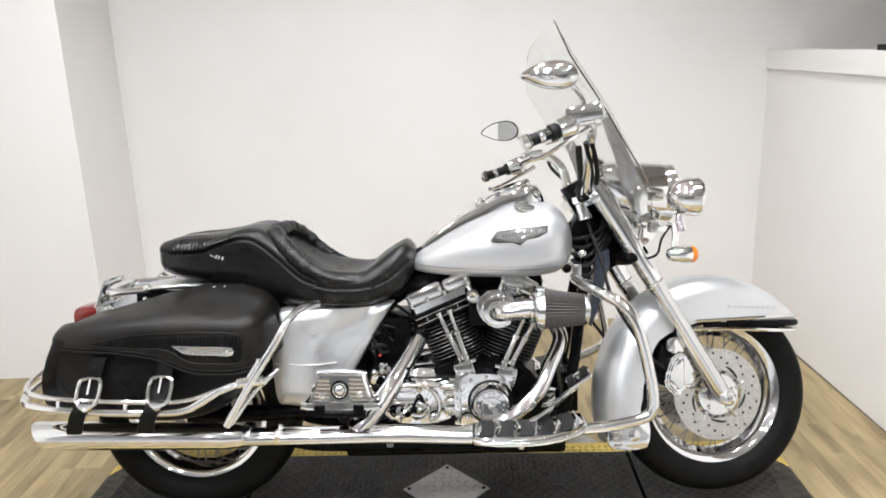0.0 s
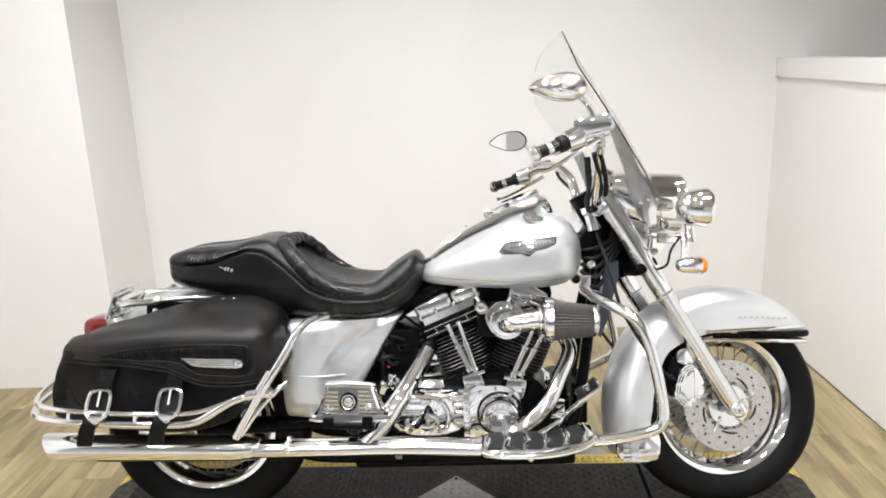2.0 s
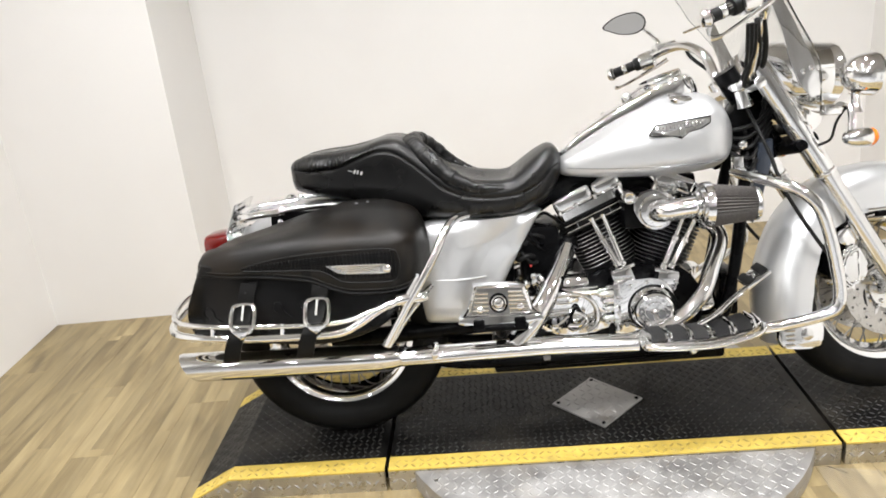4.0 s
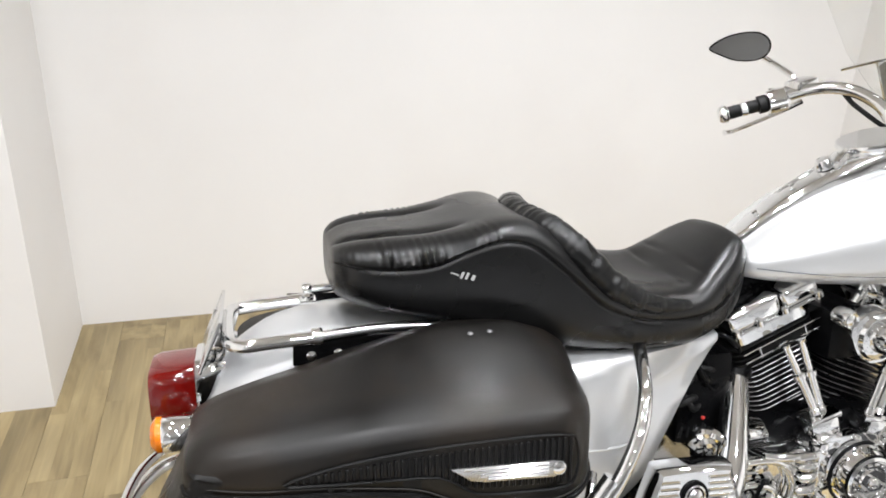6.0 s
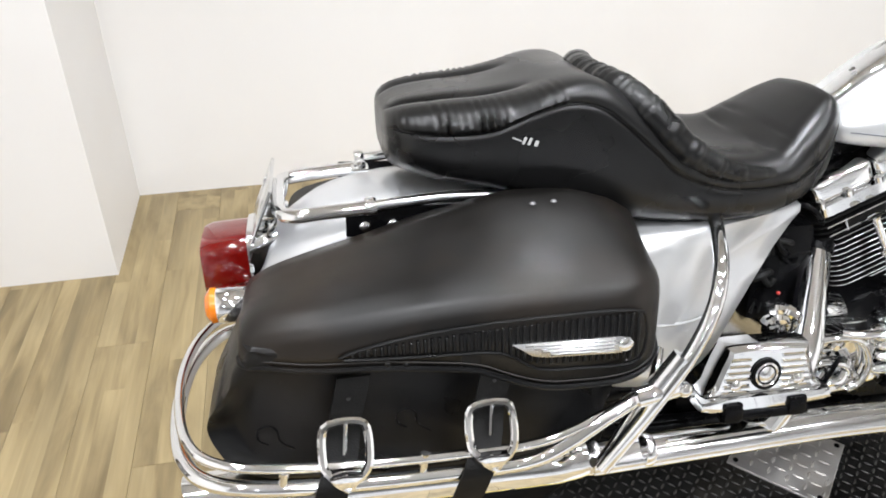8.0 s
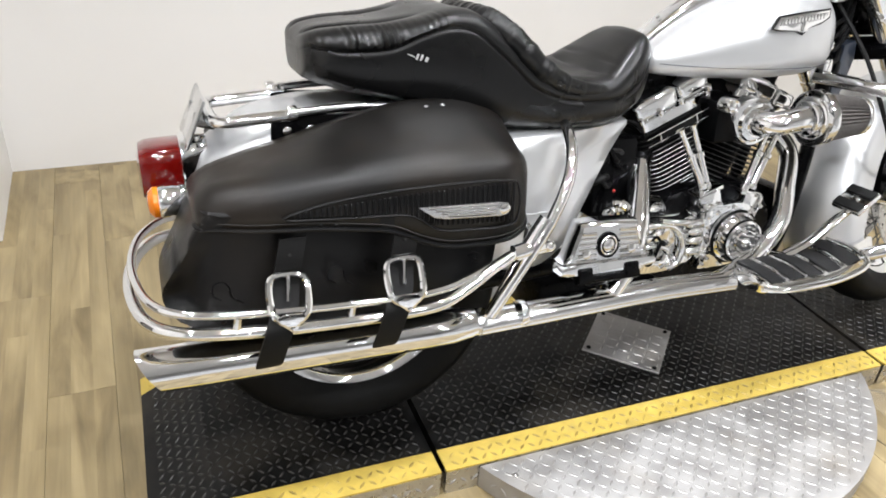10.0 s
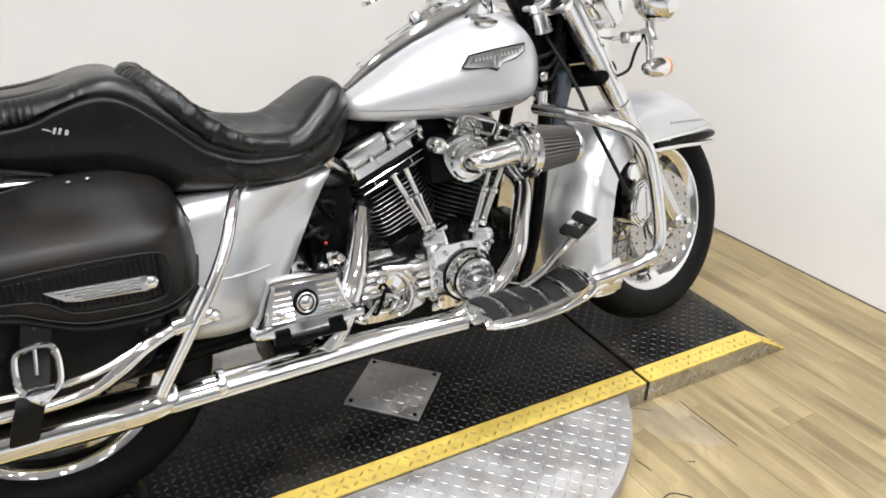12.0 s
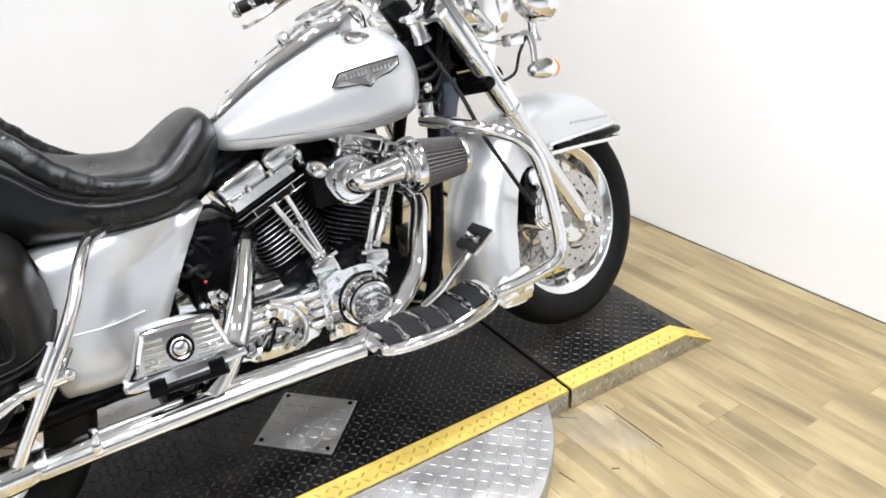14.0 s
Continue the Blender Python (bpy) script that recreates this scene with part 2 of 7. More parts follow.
    pn.inputs["Scale"].default_value, pn.inputs["Detail"].default_value = 2.2, 3
    nt.links.new(geo.outputs["Position"], pn.inputs["Vector"])
    ringv = nt.nodes.new("ShaderNodeCombineXYZ")
    nt.links.new(ln.outputs["Value"], ringv.inputs["X"])
    rn = nt.nodes.new("ShaderNodeTexNoise")
    rn.inputs["Scale"].default_value, rn.inputs["Detail"].default_value = 34.0, 3
    nt.links.new(ringv.outputs[0], rn.inputs["Vector"])
    mm = nt.nodes.new("ShaderNodeMath")
    mm.operation = "MULTIPLY"
    nt.links.new(rn.outputs["Fac"], mm.inputs[0])
    nt.links.new(pn.outputs["Fac"], mm.inputs[1])
    near = nt.nodes.new("ShaderNodeMapRange")
    near.inputs["From Min"].default_value, near.inputs["From Max"].default_value = 1.35, 0.85
    nt.links.new(ln.outputs["Value"], near.inputs["Value"])
    wear = nt.nodes.new("ShaderNodeMapRange")
    wear.inputs["From Min"].default_value, wear.inputs["From Max"].default_value = 0.27, 0.42
    wear.inputs["To Max"].default_value = 0.8
    nt.links.new(mm.outputs[0], wear.inputs["Value"])
    both = nt.nodes.new("ShaderNodeMath")
    both.operation = "MULTIPLY"
    nt.links.new(near.outputs[0], both.inputs[0])
    nt.links.new(wear.outputs[0], both.inputs[1])
    scuff = nt.nodes.new("ShaderNodeMix")
    scuff.data_type = "RGBA"
    scuff.inputs[7].default_value = (0.2, 0.15, 0.08, 1)
    nt.links.new(both.outputs[0], scuff.inputs["Factor"])
    nt.links.new(grain.outputs[2], scuff.inputs[6])
    nt.links.new(scuff.outputs[2], b.inputs["Base Color"])
    b.inputs["Roughness"].default_value = 0.42
    bp = nt.nodes.new("ShaderNodeBump")
    bp.inputs["Strength"].default_value, bp.inputs["Distance"].default_value = 0.12, 0.001
    nt.links.new(layers[2].outputs["Fac"], bp.inputs["Height"])
    nt.links.new(bp.outputs["Normal"], b.inputs["Normal"])
    return m


WOOD = wood()

# ---- mesh helpers ----


def finish(name, bm, mat, angle=38):
    bmesh.ops.recalc_face_normals(bm, faces=bm.faces)
    me = bpy.data.meshes.new(name)
    bm.to_mesh(me)
    bm.free()
    me.materials.append(mat)
    me.shade_smooth()
    me.set_sharp_from_angle(angle=radians(angle))
    return me


def part(name, bm, mat, parent=None, label="", angle=38):
    """One mesh object under a thing or a part."""
    ob = new(name, finish(name, bm, mat, angle))
    if parent is not None:
        ob.parent = parent
    if label:
        ob["label"] = label
    return ob


def B():
    return bmesh.new()


def spline(points, n=6, closed=False):
    pts = [Vector(p) for p in points]
    out, m = [], len(pts)
    for i in range(m if closed else m - 1):
        a, b, c, d = (pts[(i + k) % m] if closed else pts[min(max(i + k, 0), m - 1)] for k in (-1, 0, 1, 2))
        for k in range(n):
            t = k / n
            out.append(0.5 * (2 * b + (c - a) * t + (2 * a - 5 * b + 4 * c - d) * t * t + (3 * b - a - 3 * c + d) * t ** 3))
    if not closed:
        out.append(pts[-1])
    return out


def rings(bm, loops, caps=True, closed=False):
    """Skin a run of equal loops of points."""
    rows = [[bm.verts.new(p) for p in loop] for loop in loops]
    n = len(rows[0])
    pairs = list(zip(rows, rows[1:])) + ([(rows[-1], rows[0])] if closed else [])
    for a, b in pairs:
        for k in range(n):
            bm.faces.new((a[k], a[(k + 1) % n], b[(k + 1) % n], b[k]))
    if caps and not closed:
        bm.faces.new(rows[0][::-1])
        bm.faces.new(rows[-1])
    return bm


def tube(bm, points, r, seg=12, smooth=6, closed=False, flat=1.0, up=(0, 0, 1)):
    """A bar or pipe swept along points; r may be one radius or one for each point."""
    path = spline(points, smooth, closed) if smooth > 1 else [Vector(p) for p in points]
    m = len(path)
    if isinstance(r, (int, float)):
        radii = [r] * m
    else:
        radii = [float(np.interp(i / (m - 1) * (len(r) - 1), range(len(r)), r)) for i in range(m)]
    loops, side = [], None
    for i, p in enumerate(path):
        a, b = (path[(i - 1) % m], path[(i + 1) % m]) if closed else (path[max(i - 1, 0)], path[min(i + 1, m - 1)])
        d = (b - a).normalized()
        if side is None:
            ref = Vector(up) if abs(d.dot(Vector(up))) < 0.95 else Vector((0, 1, 0))
            side = d.cross(ref).normalized()
        side = (side - d * side.dot(d)).normalized()
        top = side.cross(d)
        loops.append([p + radii[i] * (math.cos(2 * math.pi * k / seg) * side + flat * math.sin(2 * math.pi * k / seg) * top) for k in range(seg)])
    return rings(bm, loops, closed=closed)


def lathe(bm, profile, origin, axis, seg=32, closed_ends=True):
    """Turn a profile of (radius, distance along the axis)."""
    o, d = Vector(origin), Vector(axis).normalized()
    e = d.orthogonal().normalized()
    f = d.cross(e)
    loops = [[o + d * h + max(r, 1e-4) * (math.cos(2 * math.pi * k / seg) * e + math.sin(2 * math.pi * k / seg) * f) for k in range(seg)] for r, h in profile]
    return rings(bm, loops, closed_ends)


def box(bm, centre, size, bevel=0.0, turn=(0, 0, 0), seg=2):
    m = pose(*centre, *turn) @ Matrix.Diagonal((*size, 1))
    made = bmesh.ops.create_cube(bm, size=1.0, matrix=m)["verts"]
    if bevel:
        edges = {e for v in made for e in v.link_edges}
        bmesh.ops.bevel(bm, geom=list(edges), offset=bevel, segments=seg, affect="EDGES", profile=0.6)
    return bm


def slab(bm, outline, y0, y1, bevel=0.0, seg=2):
    """A plate whose outline lies in x and z, between two depths."""
    a = [bm.verts.new((x, y0, z)) for x, z in outline]
    b = [bm.verts.new((x, y1, z)) for x, z in outline]
    n = len(outline)
    faces = [bm.faces.new(a), bm.faces.new(b[::-1])]
    for k in range(n):
        faces.append(bm.faces.new((a[k], b[k], b[(k + 1) % n], a[(k + 1) % n])))
    if bevel:
        edges = {e for f in faces[:2] for e in f.edges}
        bmesh.ops.bevel(bm, geom=list(edges), offset=bevel, segments=seg, affect="EDGES", profile=0.6)
    return bm


def smooth2(points, n=5, closed=True):
    return [(p.x, p.z) for p in spline([(x, 0, z) for x, z in points], n, closed)]


def ball(bm, centre, r, seg=14):
    bmesh.ops.create_uvsphere(bm, u_segments=seg, v_segments=seg // 2 + 1, radius=r, matrix=Matrix.Translation(centre))
    return bm


def thing(name, label, category, m=None, group="", kind=""):
    ob = new(name)
    ob.empty_display_size = 0.1
    if m is not None:
        ob.matrix_world = m
    return tagged(ob, label, category, group, kind)

# ---- the room ----


def wall(name, a, b, z0, z1, thick, label, mat=WALL):
    """A wall whose visible face runs from a to b (room axes) and whose thickness lies to the right of that way."""
    pa, pb = room(*a), room(*b)
    d = (pb - pa).normalized()
    n = Vector((d.y, -d.x, 0))
    bm = B()
    low = [pa, pb, pb + n * thick, pa + n * thick]
    rings(bm, [[Vector((p.x, p.y, z0)) for p in low], [Vector((p.x, p.y, z1)) for p in low]])
    return tagged(part(name, bm, mat), label, "wall", kind="structure")


BACK, RIGHT, LEFT, PIER, RETURN = 3.878, 1.885, -2.11, 3.338, -1.36
LEDGE = 1.326
wall("wall_back", (2.9, BACK), (RETURN, BACK), FLOOR, CEILING, 0.12, "smooth white painted showroom wall")
wall("wall_pier", (RETURN, BACK + 0.12), (RETURN, PIER), FLOOR, CEILING, 0.87, "white painted wall pier beside the bay")
wall("wall_left", (LEFT, PIER), (LEFT, 0.4), FLOOR, CEILING, 0.12, "white painted side wall of the bay")
wall("wall_right", (RIGHT, 0.2), (RIGHT, BACK), FLOOR, LEDGE - 0.091, 0.12, "white painted half-height side wall")
bm = B()
c = [room(RIGHT - 0.012, 0.2), room(RIGHT - 0.012, BACK - 0.002), room(RIGHT + 0.14, BACK - 0.002), room(RIGHT + 0.14, 0.2)]
rings(bm, [[Vector((p.x, p.y, LEDGE - 0.091)) for p in c], [Vector((p.x, p.y, LEDGE)) for p in c]])
tagged(part("trim_ledge", bm, WALL), "white painted wooden cap on the half wall", "trim", kind="structure")
# Unseen hall walls, added; their pale paint brightens what the chrome reflects.
wall("wall_hall_side", (2.9, -11.0), (2.9, 0.9), FLOOR, CEILING, 0.12, "unseen off-white wall of the hall", FAR)
wall("wall_beyond", (2.9, 0.9), (2.9, BACK), FLOOR, CEILING, 0.12, "beige wall beyond the half wall, dimness in its paint", BEYOND)
wall("wall_hall", (-4.2, 0.4), (-4.2, -11.0), FLOOR, CEILING, 0.12, "unseen off-white wall of the hall", FAR)
wall("wall_hall_end", (LEFT - 0.12, 0.4), (-4.2, 0.4), FLOOR, CEILING, 0.12, "unseen off-white wall of the hall", FAR)
wall("wall_front", (-4.2, -11.0), (2.9, -11.0), FLOOR, CEILING, 0.12, "unseen off-white showroom wall", FAR)
bm = B()
c = [room(-4.5, -11.3), room(3.1, -11.3), room(3.1, 4.1), room(-4.5, 4.1)]
rings(bm, [[Vector((p.x, p.y, CEILING)) for p in c], [Vector((p.x, p.y, CEILING + 0.1)) for p in c]])
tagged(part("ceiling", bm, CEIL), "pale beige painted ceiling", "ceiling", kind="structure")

bm = B()
rings(bm, [[Vector((p.x, p.y, FLOOR - 0.1)) for p in c], [Vector((p.x, p.y, FLOOR - 0.006)) for p in c]])
floor = tagged(part("floor", bm, DARK), "light oak plank floor with dark grain", "floor", kind="structure")

# Unseen hall floor, made pale grey so the chrome mirrors neutral brightness.
c = [room(-4.2, -11.0), room(2.9, -11.0), room(2.9, 0.897), room(-4.2, 0.897)]
bm = B()
rings(bm, [[Vector((p.x, p.y, FLOOR - 0.006)) for p in c], [Vector((p.x, p.y, FLOOR)) for p in c]])
tagged(part("floor_hall", bm, CONCRETE), "unseen polished light grey floor of the hall", "floor", kind="structure")

# dark joint between the half wall and the planks
bm = B()
c = [room(RIGHT - 0.003, 0.91), room(RIGHT - 0.003, BACK - 0.004), room(RIGHT + 0.004, BACK - 0.004), room(RIGHT + 0.004, 0.91)]
rings(bm, [[Vector((p.x, p.y, FLOOR + 0.0005)) for p in c], [Vector((p.x, p.y, FLOOR + 0.003)) for p in c]])
tagged(part("trim_joint", bm, DARK), "thin dark joint along the foot of the half wall", "trim", kind="structure")

# dark rail resting on the half wall's cap
bm = B()
p = room(RIGHT + 0.06, 2.45, LEDGE + 0.012)
box(bm, p, (0.05, 1.1, 0.022), 0.004, (0, 0, 2.0))
tagged(part("dark_rail", bm, BLACK), "thin black rail lying on the white ledge", "rail")

# ---- framed panel on the side wall ----


def wall_panel():
    t = thing("framed_mesh_panel", "dark weathered frame with wire mesh on the white wall", "wall decor", Matrix.Translation(room(LEFT + 0.025, 2.293, 0.47)) @ pose(0, 0, 0, 0, 0, 2.0))
    for name, cy, cz, sy, sz in (("frame_side", 0.24, 0, 0.07, 0.88), ("frame_side", -0.24, 0, 0.07, 0.88), ("frame_rail", 0, 0.405, 0.41, 0.07), ("frame_rail", 0, -0.405, 0.41, 0.07)):
        part(name, box(B(), (0, cy, cz), (0.04, sy, sz), 0.005), RUST, t)
    for sgn in (1, -1):
        part("frame_trim", box(B(), (0.008, sgn * 0.196, 0), (0.02, 0.018, 0.74), 0.003), OCHRE, t, "ochre wooden inner trim")
    bm = B()
    for k in range(-19, 20):
        for sgn in (1, -1):
            z = k * 0.023
            if abs(z) < 0.37 - 0.09:
                tube(bm, [(0.0, -0.188, z - 0.09 * sgn), (0.0, 0.188, z + 0.09 * sgn)], 0.0018, 5, 1)
    part("wire_mesh", bm, STEEL, t)
    part("backing", box(B(), (-0.014, 0, 0), (0.006, 0.42, 0.75)), GREY, t)
    return t


wall_panel()

# ---- platform ----
PX0, PX1, PY0, PY1 = -0.965, 1.21, 1.905, 2.475
TIP = 0.13
J0, J1 = -0.503, 0.769
MID = (PY0 + PY1) / 2
STRIPE = 0.062


def lozenges(bm, inside, x0, x1, y0, y1, lift, pitch=0.026):
    """Raised tread bars, turned this way and that in turn, where inside(x, y) gives the height of the plate."""
    i0, j0 = math.floor(x0 / pitch), math.floor(y0 / pitch)
    for i in range(i0, math.ceil(x1 / pitch)):
        for j in range(j0, math.ceil(y1 / pitch)):
            x, y = (i + 0.5) * pitch, (j + 0.5) * pitch
            z = inside(x, y)
            if z is None:
                continue
            a = radians(45 if (i + j) % 2 else -45)
            ca, sa = math.cos(a), math.sin(a)

            def at(p, q, h):
                X, Y = x + p * ca - q * sa, y + p * sa + q * ca
                zz = inside(X, Y)
                return bm.verts.new((X, Y, (z if zz is None else zz) + h))
            k = pitch / 0.026
            v = [at(p * k, q * k, h) for p, q, h in ((-0.0125, 0, 0), (-0.004, -0.0036, 0), (0.004, -0.0036, 0), (0.0125, 0, 0), (0.004, 0.0036, 0), (-0.004, 0.0036, 0), (-0.0065, 0, lift), (0.0065, 0, lift))]
            for f in ((0, 1, 6), (1, 2, 7, 6), (2, 3, 7), (3, 4, 7), (4, 5, 6, 7), (5, 0, 6)):
                bm.faces.new([v[n] for n in f])
    return bm


def height(x):
    """The platform's top: level, with a short ramp at each end."""
    if x < PX0:
        return FLOOR * min(1, (PX0 - x) / TIP)
    if x > PX1:
        return FLOOR * min(1, (x - PX1) / TIP)
    return 0.0


def platform():
    t = thing("lift_platform", "black tread-plate platform with yellow painted edges", "platform", Matrix.Translation((0, 0, 0)))
    for x0, x1 in ((PX0 - TIP, J0 - 0.006), (J0 + 0.006, J1 - 0.006), (J1 + 0.006, PX1 + TIP)):
        cuts = sorted({x0, x1} | {x for x in (PX0, PX1) if x0 < x < x1})
        bm = B()
        loops = [[Vector((x, y, z)) for y, z in ((PY0 + STRIPE, height(x)), (PY1 - STRIPE, height(x)), (PY1 - STRIPE, FLOOR - 0.004), (PY0 + STRIPE, FLOOR - 0.004))] for x in cuts]
        rings(bm, loops)
        sec = part("deck_plate", bm, PLATE_BLACK, t, angle=10)
        bm = lozenges(B(), lambda x, y: height(x) if x0 + 0.014 < x < x1 - 0.014 and PY0 + STRIPE + 0.011 < y < PY1 - STRIPE - 0.011 else None, x0, x1, PY0, PY1, 0.0018, 0.0195)
        ob = part("tread", bm, PLATE_WORN, sec, angle=20)
        ob["kind"] = "stuff"
        for y0, y1 in ((PY0, PY0 + STRIPE), (PY1 - STRIPE, PY1)):
            bm = B()
            rings(bm, [[Vector((x, y, z)) for y, z in ((y0, height(x)), (y1, height(x)), (y1, height(x) - 0.005), (y0, height(x) - 0.005))] for x in cuts])
            st = part("yellow_edge", bm, PLATE_YELLOW, t, "yellow painted tread-plate edge", angle=10)
            bm = lozenges(B(), lambda x, y: height(x) if x0 + 0.014 < x < x1 - 0.014 and y0 + 0.0115 < y < y1 - 0.0115 else None, x0, x1, y0, y1, 0.002, 0.023)
            ob = part("tread", bm, YELLOW_WORN, st, angle=20)
            ob["kind"] = "stuff"
            yo = y0 if y0 == PY0 else y1
            bm = B()
            rings(bm, [[Vector((x, y, z)) for y, z in ((yo, height(x) - 0.0055), (yo + (0.02 if yo == PY0 else -0.02), height(x) - 0.0055), (yo + (0.02 if yo == PY0 else -0.02), FLOOR - 0.003), (yo, FLOOR - 0.003))] for x in cuts])
            skirt = part("side_skirt", bm, STEEL, t, "bare steel skirt", angle=10)
            if yo == PY0:
                bm = lozenges(B(), lambda x, h: 0.0 if x0 + 0.012 < x < x1 - 0.012 and FLOOR + 0.008 < h < height(x) - 0.016 else None, x0, x1, FLOOR, 0.0, 0.002)
                bm.transform(Matrix(((1, 0, 0, 0), (0, 0, -1, yo), (0, 1, 0, 0), (0, 0, 0, 1))))
                ob = part("tread", bm, PLATE_STEEL, skirt, angle=20)
                ob["kind"] = "stuff"
    return t


platform()


def turntable():
    t = thing("turntable", "round bare steel tread-plate turntable under the platform", "turntable", Matrix.Translation((0.135, MID, 0)))
    R, top = 0.625, -0.008
    for name, sgn in (("near_plate", -1), ("far_plate", 1)):
        bm = B()
        edge = (PY1 - PY0) / 2 + 0.002
        a0 = math.asin(edge / R)
        outline = [(R * math.cos(a), sgn * R * math.sin(a)) for a in np.linspace(a0, math.pi - a0, 40)]
        rings(bm, [[Vector((x, y, z)) for x, y in outline] for z in (FLOOR + 0.002, top - 0.003, top)])
        pl = part(name, bm, PLATE_STEEL, t, angle=30)
        bm = lozenges(B(), lambda x, y: top if x * x + y * y < (R - 0.012) ** 2 and sgn * y > edge + 0.004 else None, -R, R, -R, R, 0.0013, 0.0225)
        ob = part("tread", bm, PLATE_STEEL, pl, angle=20)
        ob["kind"] = "stuff"
        bm = lozenges(B(), lambda x, h: 0.0 if R * a0 + 0.016 < x < R * (math.pi - a0) - 0.016 and FLOOR + 0.012 < h < top - 0.012 else None, R * a0, R * (math.pi - a0), FLOOR, 0.0, 0.0017)
        for v in bm.verts:
            a, r = v.co.x / R, R + v.co.z
            v.co = Vector((r * math.cos(a), sgn * r * math.sin(a), v.co.y))
        bmesh.ops.recalc_face_normals(bm, faces=bm.faces)
        ob = part("rim_tread", bm, PLATE_STEEL, pl, angle=20)
        ob["kind"] = "stuff"
        for a in np.linspace(a0 + 0.12, math.pi - a0 - 0.12, 5):
            bm = lathe(B(), ((0.006, 0), (0.006, 0.002), (0.003, 0.003)), ((R - 0.03) * math.cos(a), sgn * (R - 0.03) * math.sin(a), top), (0, 0, 1), 10)
            part("rivet", bm, STEEL, pl)
    return t


turntable()

diamond = thing("diamond_cover_plate", "bare steel tread-plate diamond cover lying on the deck", "cover plate", pose(0.14, 2.19, 0.0))
bm = B()
rings(bm, [[Vector((s * x, s * y, z)) for x, y in ((0.142, 0), (0, 0.146), (-0.142, 0), (0, -0.146))] for s, z in ((1, 0.001), (1, 0.0045), (0.985, 0.006))])
dp = part("plate", bm, PLATE_STEEL, diamond, angle=20)
bm = lozenges(B(), lambda x, y: 0.006 if abs(x) / 0.142 + abs(y) / 0.146 < 0.9 else None, -0.15, 0.15, -0.15, 0.15, 0.0022)
ob = part("tread", bm, PLATE_STEEL, dp, angle=20)
ob["kind"] = "stuff"
for x, y in ((0.122, 0), (-0.122, 0), (0, 0.125), (0, -0.125)):
    part("screw", lathe(B(), ((0.006, 0), (0.006, 0.0025), (0.003, 0.004)), (x, y, 0.006), (0, 0, 1), 10), BLACK, diamond)

# ---- the motorcycle ----
# its own axes: x to the front, y to its left, z up; it leans on its stand
LEAN = 7.39
BIKE = pose(0.0110, 2.2174, 0.0225, 0, -0.33, 0.18) @ pose(0, 0, 0, -LEAN) @ Matrix.Diagonal((0.9681, 0.9652, 0.9480, 1))
bike = thing("motorcycle", "silver touring motorcycle with black leather seat, on its stand", "motorcycle", BIKE)

HUB = Vector((0.994, -0.035, 0.308))
RAKE = radians(30)
STEER = Matrix.Translation(HUB) @ Matrix.Rotation(radians(11.5), 4, Vector((-math.sin(RAKE), 0, math.cos(RAKE)))) @ pose(0, 0, 0, -3.5, 2.6, 0) @ Matrix.Translation((-1.05, 0, -0.293))


def P(name, bm, mat, parent=None, label="", angle=38):
    return part(name, bm, mat, bike if parent is None else parent, label, angle)


def F(name, bm, mat, parent=None, label="", angle=38):
    """A part of the steered front end."""
    bm.transform(STEER)
    return P(name, bm, mat, parent, label, angle)


